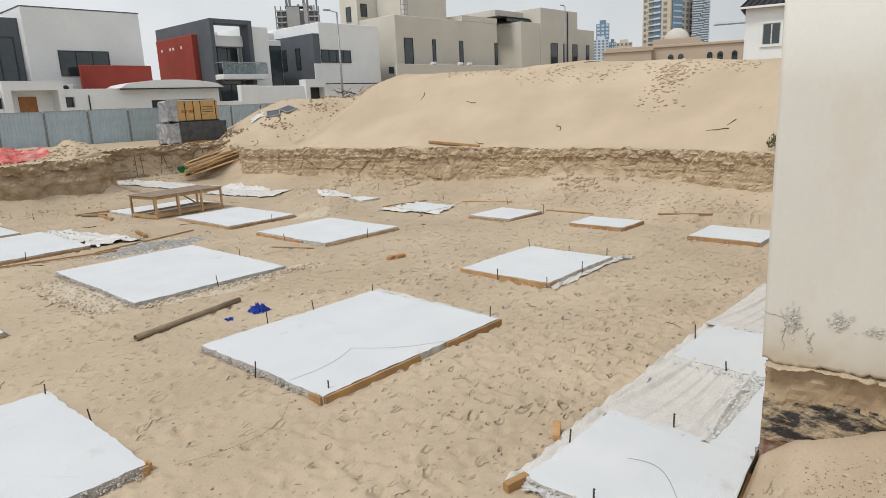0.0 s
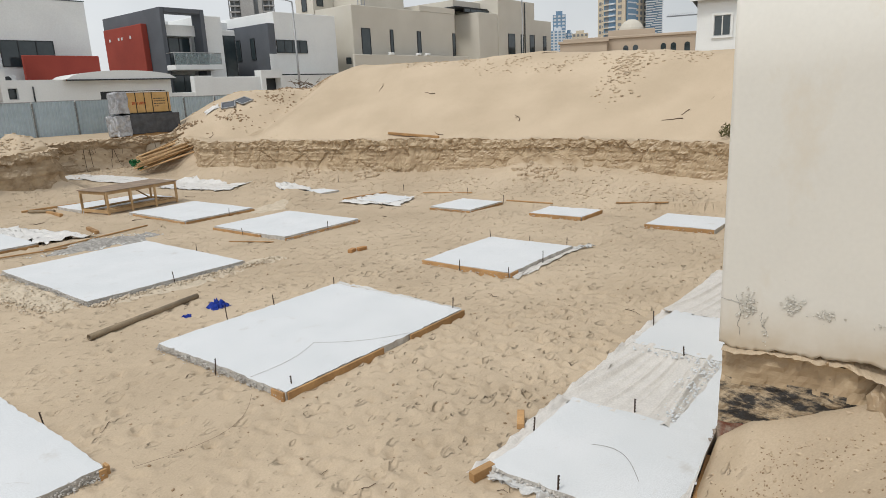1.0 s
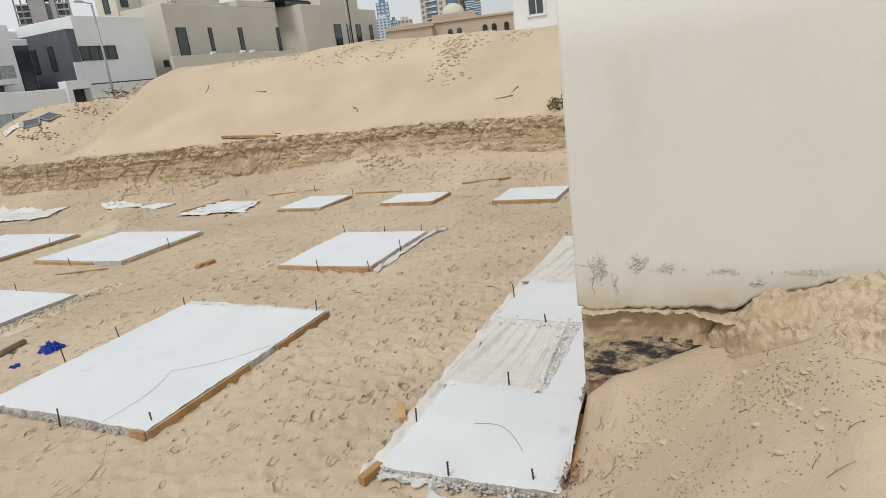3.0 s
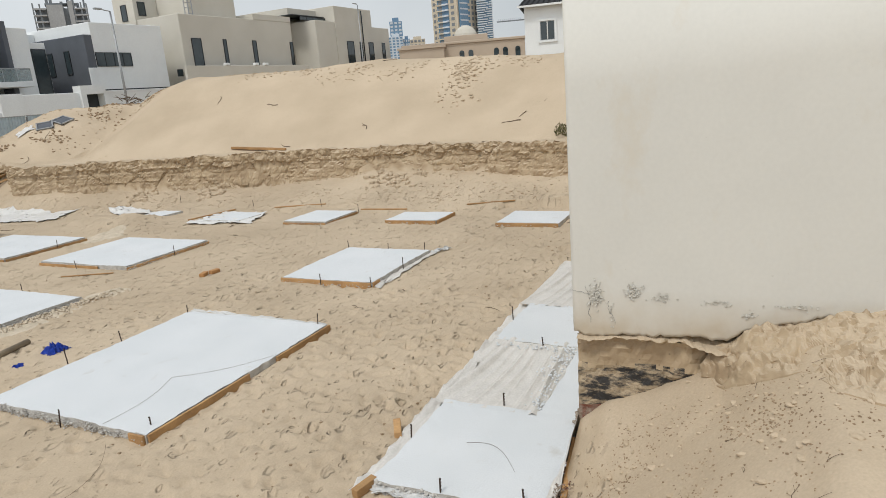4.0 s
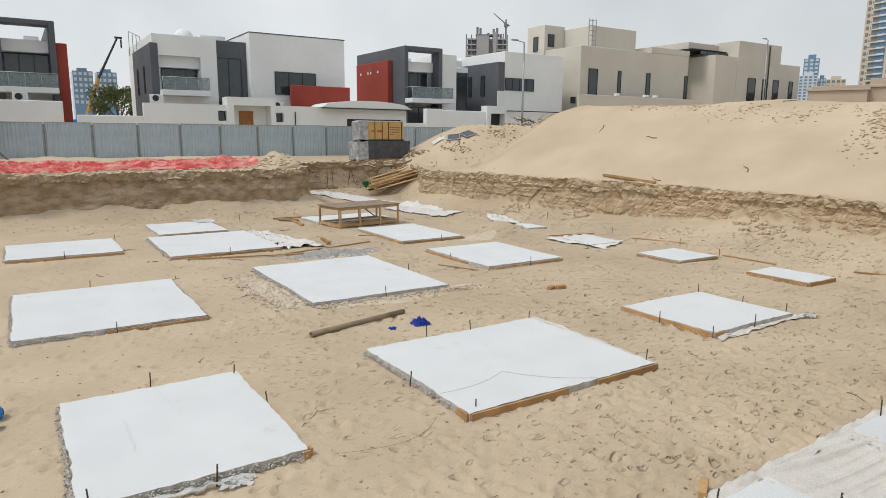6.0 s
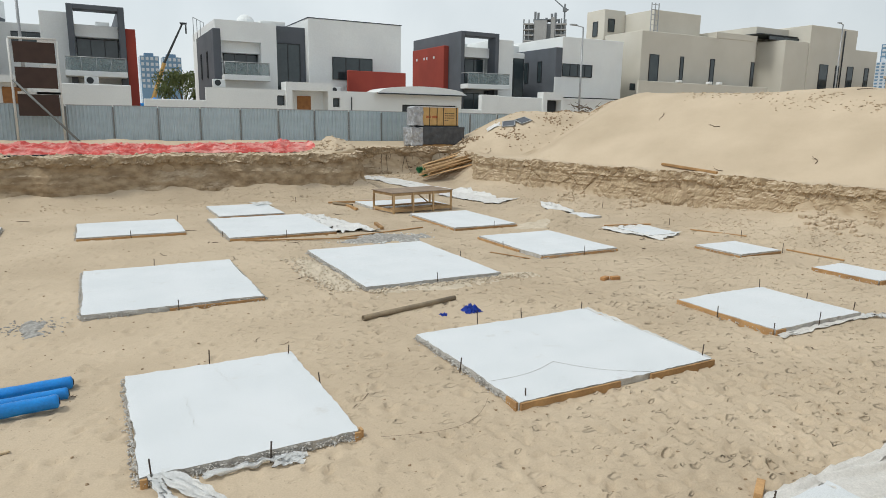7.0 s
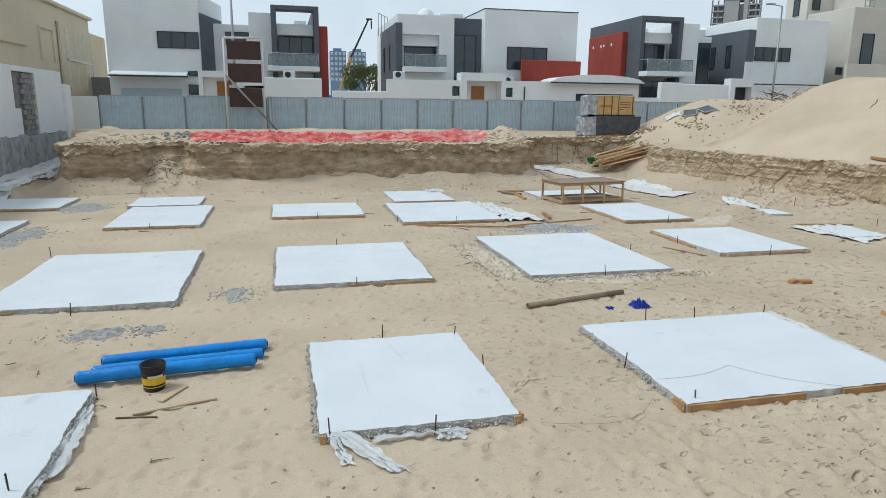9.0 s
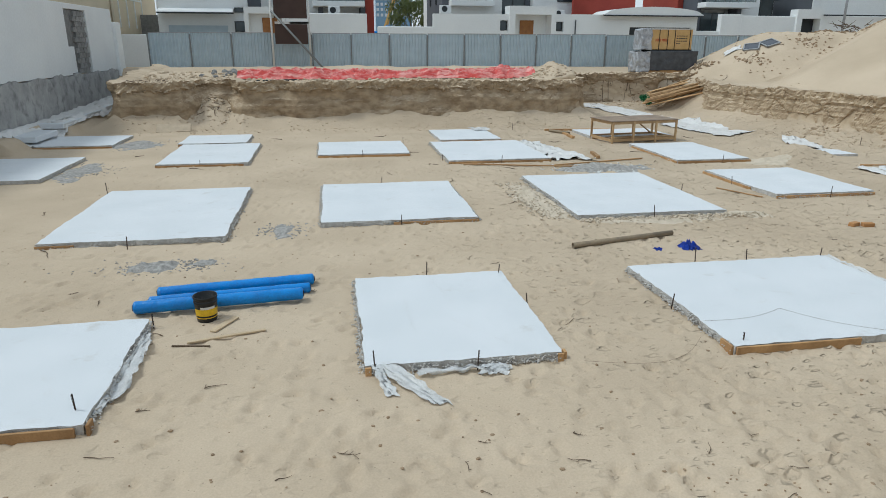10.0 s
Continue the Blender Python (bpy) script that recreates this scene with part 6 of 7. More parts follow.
# ---- things on the pit floor ----
BENCH = mat("bench_timber", (0.50, 0.34, 0.18), (0.38, 0.25, 0.13), rough=0.8, scale=3, fine=60, bump=0.3, rnd=0.15)


def workbench():
    e = thing("work_table", (8.70, 19.74, 0.0), 8.5, "long timber work table with worn plywood top", "table")
    L, D, H = 2.46, 1.30, 0.70
    part("tabletop", bx(-0.04, L + 0.04, -0.04, D + 0.04, H, H + 0.022, bevel=0.004), PLY, e)
    for y in (0.0, D - 0.04):
        part("top_rail", bx(0, L, y, y + 0.04, H - 0.09, H), BENCH, e)
        part("bottom_rail", bx(0, L, y + 0.004, y + 0.044, 0.06, 0.15), BENCH, e)
    for x in (0.0, L - 0.04):
        part("end_rail", bx(x + 0.004, x + 0.036, 0.04, D - 0.04, 0.06, 0.15), BENCH, e)
        part("end_rail", bx(x + 0.004, x + 0.036, 0.04, D - 0.04, H - 0.09, H), BENCH, e)
    for x in (0.0, 0.78, 1.62, L - 0.07):
        for y in (-0.02, D - 0.02):
            part("leg", bx(x, x + 0.07, y, y + 0.04, -0.05, H - 0.002, bevel=0.004), BENCH, e)
    bm = bmesh.new()
    rod(bm, (1.66, D, 0.62), (2.35, D - 0.05, 0.12), 0.025, n=4)
    part("brace", bm, BENCH, e)
    part("shelf_board", bx(0.1, 2.3, 0.1, 0.32, 0.151, 0.175), BENCH, e)


workbench()


def membrane_roll(a, b, r_, label):
    a, b = Vector((*a, 0)), Vector((*b, 0))
    e = thing("membrane_roll", (a.x, a.y, ground_z(a.x, a.y) + r_ * 0.95), math.degrees(math.atan2(b.y - a.y, b.x - a.x)), label, "roll", "blue rolls")
    L = (b - a).length
    bm = bmesh.new()
    n, m = 24, 110
    rings = []
    for i in range(m + 1):
        t = i / m
        x = L * t
        ring = []
        for k in range(n):
            an = 2 * math.pi * k / n
            rr = r_ * (1 + 0.07 * noise.noise((x * 6, math.cos(an) * 1.5, math.sin(an) * 1.5 + r_ * 90)) + 0.06 * (0.4 - abs(noise.noise((x * 16 + 2 * an, math.cos(an) * 2.5, math.sin(an) * 2.5))))) * ((0.72 + 0.2 * noise.noise((k * 1.7, i, 3))) if i in (0, m) else 1)
            ring.append(bm.verts.new((x + (0.02 * noise.noise((k, i, 1)) if i in (0, m) else 0), rr * math.cos(an), rr * math.sin(an))))
        rings.append(ring)
    for p, q in zip(rings, rings[1:]):
        for k in range(n):
            bm.faces.new((p[k], p[(k + 1) % n], q[(k + 1) % n], q[k])).smooth = True
    part("wrap", bm, BLUE, e)
    for x in (-0.012, L + 0.012):
        bm = bmesh.new()
        rod(bm, (min(max(x, 0.01), L - 0.01), 0, 0), (x, 0, 0), r_ * 0.62, r_ * 0.5, n=16)
        part("core_end", bm, BLACKP, e)


membrane_roll((-2.56, 7.44), (-0.61, 7.62), 0.076, "long blue plastic-wrapped membrane roll on sand")
membrane_roll((-2.46, 7.72), (-0.53, 7.92), 0.066, "long blue plastic-wrapped membrane roll on sand")
membrane_roll((-2.42, 8.00), (-0.49, 8.22), 0.072, "long blue plastic-wrapped membrane roll on sand")


def bucket():
    e = thing("bucket", (-1.70, 7.22, ground_z(-1.7, 7.22)), 20, "dirty black plastic bucket with yellow label", "bucket")
    bm = bmesh.new()
    n = 28
    prof = [(0.0, 0.0), (0.128, 0.0), (0.132, 0.01), (0.150, 0.27), (0.156, 0.275), (0.156, 0.30), (0.151, 0.302), (0.153, 0.33), (0.160, 0.333), (0.160, 0.365), (0.155, 0.37), (0.148, 0.365), (0.125, 0.03), (0.0, 0.03)]
    rings = [[bm.verts.new((r_ * math.cos(2 * math.pi * k / n), r_ * math.sin(2 * math.pi * k / n), z)) for k in range(n)] for r_, z in prof[1:-1]]
    for p, q in zip(rings, rings[1:]):
        for k in range(n):
            bm.faces.new((p[k], p[(k + 1) % n], q[(k + 1) % n], q[k])).smooth = True
    bm.faces.new(rings[0][::-1])
    bm.faces.new(rings[-1])
    part("pail", bm, BLACKP, e)
    for nm, z0, z1, a0, a1, m_, off in (("yellow_label", 0.06, 0.20, 0, n, YELLOW, 0.0015), ("white_label", 0.20, 0.235, 18, 24, LABELW, 0.002), ("black_band", 0.075, 0.10, 15, 26, BLACKP, 0.003)):
        bm = bmesh.new()
        for k in range(a0, a1):
            vs = []
            for kk, z in ((k, z0), (k + 1, z0), (k + 1, z1), (k, z1)):
                rr = 0.132 + 0.018 * (z - 0.01) / 0.26 + off
                vs.append(bm.verts.new((rr * math.cos(2 * math.pi * kk / n), rr * math.sin(2 * math.pi * kk / n), z)))
            bm.faces.new(vs)
        part(nm, bm, m_, e)
    bm = bmesh.new()
    pts = [(0.16 * math.cos(t), 0.16 * math.sin(t) * 0.35 + 0.13, 0.34 - 0.10 * math.sin(t)) for t in [math.pi * k / 12 for k in range(13)]]
    for p, q in zip(pts, pts[1:]):
        rod(bm, p, q, 0.003, n=5, caps=False)
    part("handle", bm, METAL, e)
    e.scale = (0.86, 0.86, 0.84)


bucket()


def plank(a, b, w, t, label, z=None, name="timber_plank", material=None, tilt=0.0):
    L = math.dist(a, b)
    za = ground_z(*a) if z is None else z[0]
    zb = ground_z(*b) if z is None else z[1]
    bm = bx(0, L, -w / 2, w / 2, 0, t, bevel=0.003)
    o = solid(name, bm, material or TIMBER, label, "plank", "loose planks")
    d = Vector((b[0] - a[0], b[1] - a[1], zb - za))
    o.matrix_basis = Matrix.Translation((a[0], a[1], za + 0.004)) @ Matrix.Rotation(math.atan2(d.y, d.x), 4, "Z") @ Matrix.Rotation(-math.atan2(d.z, math.hypot(d.x, d.y)), 4, "Y") @ Matrix.Rotation(tilt, 4, "X")
    return o


LATH = mat("pale_lath", (0.56, 0.45, 0.30), (0.47, 0.36, 0.23), rough=0.8, scale=3, fine=60, bump=0.2)
plank((-1.80, 6.56), (-1.00, 6.78), 0.045, 0.02, "narrow pale timber offcut lying on sand", material=LATH)
plank((-1.58, 6.83), (-1.37, 7.20), 0.08, 0.018, "short flat timber offcut beside the bucket", material=LATH)
plank((-1.95, 6.52), (-1.55, 6.46), 0.02, 0.015, "thin broken timber lath on sand", material=TWIG)
plank((3.2, 16.72), (6.1, 15.9), 0.05, 0.03, "long weathered timber batten lying on sand")
plank((5.6, 16.2), (8.4, 16.9), 0.04, 0.03, "thin weathered timber batten lying on sand")
plank((7.15, 17.0), (7.35, 18.0), 0.09, 0.08, "short squared timber lying on sand")
plank((7.6, 23.2), (10.9, 23.0), 0.09, 0.06, "long timber beam lying behind the table")
plank((7.9, 21.0), (8.0, 22.4), 0.09, 0.08, "short squared timber lying on sand")
plank((8.3, 13.0), (8.75, 12.0), 0.04, 0.02, "thin pale lath lying on sand")
plank((15.3, 8.6), (15.2, 10.0), 0.05, 0.03, "timber batten lying along the bank foot")
plank((15.5, 11.4), (15.4, 13.2), 0.05, 0.03, "timber batten lying along the bank foot")
plank((15.6, 5.6), (15.5, 6.9), 0.05, 0.03, "timber batten lying along the bank foot")
plank((13.6, 14.9), (15.2, 14.6), 0.06, 0.04, "timber batten lying along the bank foot")
plank((18.25, 17.2), (18.5, 15.0), 0.12, 0.08, "long brown plank lying on the bank top")
plank((4.72, 3.02), (4.95, 3.16), 0.07, 0.06, "short orange timber peg block in sand")
plank((3.78, 2.90), (4.0, 2.84), 0.07, 0.08, "short orange timber block at a pad corner")
plank((4.02, 1.25), (4.66, 1.30), 0.05, 0.015, "thin board wedged against the slope")
plank((-4.4, 27.2), (-1.4, 27.1), 0.12, 0.06, "dark wet plank under the tarpaulin edge", material=DARK)


def tube(a, b, r_, label, material):
    e = thing("cardboard_tube", (0, 0, 0), 0, label, "tube")
    bm = bmesh.new()
    za, zb = ground_z(*a) + r_, ground_z(*b) + r_
    A, B = Vector((*a, za)), Vector((*b, zb))
    o = rod(bm, A, B, r_, r_ * 0.97, n=16, caps=False)
    i = rod(bm, A, B, r_ * 0.8, r_ * 0.78, n=16, caps=False)
    for s in (0, 16):
        for k in range(16):
            bm.faces.new((o[s + k], o[s + (k + 1) % 16], i[s + (k + 1) % 16], i[s + k]))
    bmesh.ops.recalc_face_normals(bm, faces=bm.faces)
    part("tube_body", bm, material, e)


TUBE = mat("weathered_tube", (0.30, 0.24, 0.16), (0.21, 0.17, 0.12), rough=0.8, scale=4, fine=40, bump=0.3)
tube((3.52, 9.20), (5.42, 9.62), 0.045, "weathered brown tube lying on the sand", TUBE)
tube((7.7, 22.9), (8.1, 22.0), 0.05, "short brown tube lying on sand", TUBE)


def rag(cx, cy, w, d, h, seed, label):
    r = random.Random(seed)
    bm = bmesh.new()
    n = 26
    z0 = ground_z(cx, cy)
    g = [[bm.verts.new((cx + w * (i / n - 0.5) * (1 + 0.4 * noise.noise((j * 0.4, seed, 0))), cy + d * (j / n - 0.5) * (1 + 0.5 * noise.noise((i * 0.4, seed, 2))),
                        z0 + max(0.004, h * (0.5 + 0.9 * noise.noise((i * 0.28, j * 0.28, seed))) * max(0, math.sin(math.pi * i / n)) ** 0.5 * max(0, math.sin(math.pi * j / n)) ** 0.5))) for i in range(n + 1)] for j in range(n + 1)]
    for j in range(n):
        for i in range(n):
            bm.faces.new((g[j][i], g[j][i + 1], g[j + 1][i + 1], g[j + 1][i])).smooth = True
    thicken(bm, (0, 0, -0.004))
    solid("cloth", bm, CLOTH, label, "cloth", "blue cloths")


rag(5.33, 8.90, 0.28, 0.26, 0.13, 1, "crumpled dark blue cloth lying on sand")
rag(4.82, 8.92, 0.22, 0.14, 0.06, 2, "small crumpled blue cloth lying on sand")
for dx, dy, t in ((0, 0, 20), (0.22, -0.06, -10)):
    o = solid("brick", bx(-0.1, 0.1, -0.05, 0.05, 0, 0.07, bevel=0.008), mat("orange_brick", (0.45, 0.24, 0.10), rough=0.9, scale=9), "small orange-brown brick lying on sand", "brick", "loose bricks")
    o.matrix_basis = pose(8.93 + dx, 9.66 + dy, ground_z(8.95, 9.65), 0, 0, t)


def spill(name, cx, cy, rx, ry, h, seed, material, label, category, n=44):
    """A low uneven heap with a ragged outline, draped on the sand."""
    bm = bmesh.new()
    g = {}
    for j in range(n + 1):
        for i in range(n + 1):
            u, v = 2 * i / n - 1, 2 * j / n - 1
            x, y = cx + rx * u, cy + ry * v
            k = 1 - math.hypot(u, v) + 0.55 * noise.noise((x * 1.7, y * 1.7, seed)) + 0.3 * noise.noise((x * 6, y * 6, seed))
            if k > 0.0:
                g[i, j] = bm.verts.new((x, y, ground_z(x, y) - 0.012 + h * min(1, (k - 0.05) * 1.5) * (0.85 + (0.5 if h < 0.1 else 0.12) * noise.noise((x * 9, y * 9, seed)))))
    for (i, j) in list(g):
        q = [(i, j), (i + 1, j), (i + 1, j + 1), (i, j + 1)]
        if all(t in g for t in q):
            bm.faces.new([g[t] for t in q])
    ex = [v_ for v_ in bm.verts if not v_.link_faces]
    bmesh.ops.delete(bm, geom=ex, context="VERTS")
    return solid(name, bm, material, label, category, kind="stuff")


SPILLM = mat("cement_spill", (0.58, 0.50, 0.395), (0.50, 0.43, 0.33), rough=0.95, scale=5, fine=40, bump=0.5, dist=0.02)
spill("cement_spill", 3.95, 12.4, 0.5, 1.9, 0.05, 2, SPILLM, "thin grey cement spill on sand beside a pad", "cement")
spill("cement_spill", 5.7, 10.6, 1.7, 0.28, 0.035, 3, SPILLM, "thin grey cement spill on sand beside a pad", "cement")
spill("cement_spill", 7.55, 10.75, 0.45, 0.35, 0.04, 4, SPILLM, "thin grey cement spill on sand beside a pad", "cement")
spill("gravel_heap", 6.7, 15.75, 1.3, 0.75, 0.09, 5, GRAVEL, "low heap of grey gravel on sand", "gravel")
spill("gravel_heap", -2.85, 9.25, 0.5, 0.28, 0.06, 6, GRAVEL, "low heap of grey gravel on sand", "gravel")
spill("gravel_heap", -2.15, 9.33, 0.24, 0.14, 0.05, 7, GRAVEL, "low heap of grey gravel on sand", "gravel")
spill("gravel_heap", -1.08, 11.0, 0.22, 0.6, 0.04, 8, GRAVEL, "low heap of grey gravel on sand", "gravel")
spill("gravel_heap", -6.2, 21.6, 0.9, 1.2, 0.05, 9, GRAVEL, "low heap of grey gravel on sand", "gravel")
spill("gravel_heap", -6.4, 17.2, 0.5, 1.6, 0.05, 10, GRAVEL, "low heap of grey gravel on sand", "gravel")
sr_ = random.Random(63)
solid("cement_crumbs", lumps([(sr_.uniform(3.45, 4.2), sr_.uniform(10.9, 14.2), 0.03) for _ in range(420)] + [(sr_.uniform(4.2, 7.9), 10.82 - abs(sr_.gauss(0, 0.14)), 0.03) for _ in range(420)], 64, 0.022, 0.8), SPILLM, "pale broken cement crumbs round a pad", "cement", kind="stuff")
spill("cement_spill", 11.6, 15.9, 0.8, 0.5, 0.05, 11, SPILLM, "thin grey cement spill on sand beside a pad", "cement")


# pebbles in the gravel and loose clods, twigs
def scatter_on(count, region, size, seed, flat=0.6):
    r = random.Random(seed)
    sp = []
    while len(sp) < count:
        x, y = region(r)
        if any(a - 0.02 < x < b + 0.02 and c - 0.02 < y < d + 0.02 for a, b, c, d in SLABS.values()):
            continue
        sp.append((x, y, ground_z(x, y) + size * 0.15))
    return lumps(sp, seed, size, flat)


solid("gravel_stones", scatter_on(420, lambda r: (6.7 + r.gauss(0, 0.55), 15.75 + r.gauss(0, 0.3)), 0.03, 1), LABELW, "scattered pale gravel stones", "gravel", kind="stuff")
for gx_, gy_, gs_, gn_ in ((-2.15, 9.33, 0.12, 90), (-1.08, 11.0, 0.22, 160), (-6.2, 21.6, 0.5, 200), (-6.4, 17.2, 0.45, 220)):
    solid("gravel_stones", scatter_on(gn_, lambda r: (gx_ + r.gauss(0, gs_), gy_ + r.gauss(0, gs_)), 0.022, gn_), GRAVEL, "scattered grey gravel stones", "gravel", kind="stuff")
solid("gravel_stones", scatter_on(260, lambda r: (-2.7 + r.gauss(0, 0.4), 9.25 + r.gauss(0, 0.16)), 0.016, 2), GRAVEL, "scattered grey gravel stones", "gravel", kind="stuff")
solid("sand_clods", scatter_on(900, lambda r: (r.uniform(-6, 14), 2.2 + 21 * r.random() ** 1.4), 0.017, 3), CLOD, "small crumbs of crusted sand on the floor", "clods", kind="stuff")
solid("sand_clods", scatter_on(520, lambda r: (16.6 + r.gauss(-0.5, 0.55), 3 + 21 * r.random() ** 1.0), 0.03, 4), LUMP, "broken clods of sand below the bank", "clods", kind="stuff")
solid("sand_clods", scatter_on(800, lambda r: (r.uniform(-7.5, 9.8), 26.4 + abs(r.gauss(0, 0.7))), 0.07, 5), LUMP, "broken clods of sand along the bank top", "clods", kind="stuff")
solid("sand_clods", scatter_on(260, lambda r: (17.6 + abs(r.gauss(0, 0.3)), r.uniform(3, 17)), 0.045, 6), LUMP, "broken clods of sand along the bank top", "clods", kind="stuff")
solid("sand_clods", scatter_on(170, lambda r: (22.6 + r.gauss(0, 0.8), 9.7 + r.gauss(0, 0.42)), 0.06, 7), LUMP, "broken clods scattered down the heap", "clods", kind="stuff")
CREST = [(23.2 + 0.35 * math.sin(k * 1.7), 7.5 + 0.85 * k + 0.3 * math.sin(k * 4.1)) for k in range(17)]


def clustered(spots, spread):
    def pick(r):
        x, y = r.choice(spots)
        return x + r.gauss(0, spread), y + r.gauss(0, spread)
    return pick


solid("sand_clods", scatter_on(420, clustered(CREST, 0.28), 0.045, 8), LUMP, "broken clods scattered on the heap", "clods", kind="stuff")
solid("sand_clods", scatter_on(90, clustered([(17.3, 9.6), (17.2, 10.5), (17.4, 10.1), (16.6, 17.0), (15.9, 19.6)], 0.28), 0.10, 18, 0.9), LUMP, "fallen blocks of sand at the bank foot", "clods", kind="stuff")
solid("sand_clods", scatter_on(420, clustered([(16.6, 8.2), (16.3, 10.2), (16.2, 6.2), (15.6, 18.2), (15.0, 20.2), (16.2, 12.6)], 0.5), 0.035, 19), LUMP, "crumbled damp sand at the bank foot", "clods", kind="stuff")
nearr = random.Random(91)
NEARSPOTS = [(nearr.uniform(2.4, 4.4), nearr.uniform(-0.95, 1.1)) for _ in range(34)]
solid("sand_clods", scatter_on(1700, clustered(NEARSPOTS, 0.11), 0.0065, 28, 0.8), CLOD, "dark crumbs clustered on the near slope", "clods", kind="stuff")
solid("sand_clods", scatter_on(110, clustered(NEARSPOTS, 0.14), 0.026, 29, 0.45), LUMP, "broken crust pieces on the near slope", "clods", kind="stuff")
solid("sand_clods", scatter_on(160, lambda r: (r.uniform(19, 27), r.uniform(27, 32)), 0.06, 9), LUMP, "broken clods scattered on the small heap", "clods", kind="stuff")
solid("sand_clods", scatter_on(320, lambda r: (r.uniform(-7.6, 9), 24.7 + r.gauss(0, 0.5)), 0.035, 10), LUMP, "broken clods below the bank", "clods", kind="stuff")
solid("sand_clods", scatter_on(260, lambda r: (r.uniform(2.2, 4.6), min(1.2, max(-0.9, 0.5 + r.gauss(0, 0.45)))), 0.013, 11), LUMP, "small clods on the near slope", "clods", kind="stuff")


def twigs(count, region, length, seed, thick=0.004):
    r = random.Random(seed)
    bm = bmesh.new()
    for k in range(count):
        x, y = region(r)
        a = r.uniform(0, 6.3)
        L = length * r.uniform(0.4, 1.4)
        for s in range(4):
            x2, y2 = x + math.cos(a) * L / 4, y + math.sin(a) * L / 4
            rod(bm, (x, y, ground_z(x, y) + thick + 0.006), (x2, y2, ground_z(x2, y2) + thick + 0.006), thick * (1.2 - 0.2 * s), n=4)
            if r.random() < 0.25:
                rod(bm, (x, y, ground_z(x, y) + thick), (x + math.cos(a + 0.8) * L * 0.25, y + math.sin(a + 0.8) * L * 0.25, ground_z(x, y) + 0.02), thick * 0.6, n=4)
            x, y, a = x2, y2, a + r.uniform(-0.5, 0.5)
    return bm


solid("twigs", twigs(34, lambda r: (r.uniform(-5, 9), r.uniform(2.4, 9)), 0.20, 1), TWIG, "thin dry twigs scattered on the sand", "twigs", kind="stuff")
solid("twigs", twigs(30, lambda r: (r.uniform(-6, 14), r.uniform(9, 24)), 0.35, 2, 0.007), TWIG, "thin dry twigs scattered on the sand", "twigs", kind="stuff")
solid("twigs", twigs(20, lambda r: (r.uniform(0.4, 4.0), r.uniform(2.5, 4.4)), 0.13, 6, 0.003), TWIG, "thin dry twigs scattered on the sand", "twigs", kind="stuff")
solid("sand_clods", scatter_on(130, clustered([(1.5, 2.9), (0.9, 3.2), (2.6, 3.4), (3.3, 3.0), (-0.6, 3.3)], 0.22), 0.011, 33), CLOD, "dark damp crumbs scattered on the sand", "clods", kind="stuff")
solid("twigs", twigs(16, lambda r: (r.uniform(2.4, 4.5), r.uniform(-0.7, 1.15)), 0.10, 3, 0.0013), TWIG, "thin dry twigs scattered on the slope", "twigs", kind="stuff")
solid("twigs", twigs(9, lambda r: (r.uniform(18.5, 25), r.uniform(5, 21)), 0.5, 4, 0.012), TWIG, "dry sticks lying on the heap", "twigs", kind="stuff")


def wire(pts, label):
    bm = bmesh.new()
    for p, q in zip(pts, pts[1:]):
        rod(bm, p, q, 0.0014, n=5, caps=False)
    solid("string_line", bm, TWIG, label, "string")


def bend(a, b, sag_, z, n=14):
    return [(a[0] + (b[0] - a[0]) * t + sag_[0] * math.sin(math.pi * t), a[1] + (b[1] - a[1]) * t + sag_[1] * math.sin(math.pi * t), z) for t in [k / n for k in range(n + 1)]]


wire(bend((3.9, 6.05), (5.0, 6.25), (0.03, -0.09), 0.098) + bend((5.0, 6.25), (5.9, 5.42), (-0.08, -0.06), 0.098), "thin dark string lying across a pad")
wire(bend((2.25, 5.45), (3.72, 5.78), (0.12, -0.30), 0.035), "thin dark string lying on sand")
wire(bend((4.7, 2.3), (4.4, 1.75), (0.16, 0.0), 0.096), "thin dark string lying across a pad")


def cracks(pts, label):
    bm = bmesh.new()
    r = random.Random(len(pts))
    prev = None
    for (x, y) in pts:
        w = r.uniform(0.0004, 0.0022)
        cur = (bm.verts.new((x - w, y, 0.0975)), bm.verts.new((x + w, y, 0.0975)))
        if prev:
            bm.faces.new((prev[0], prev[1], cur[1], cur[0]))
        prev = cur
    return bm


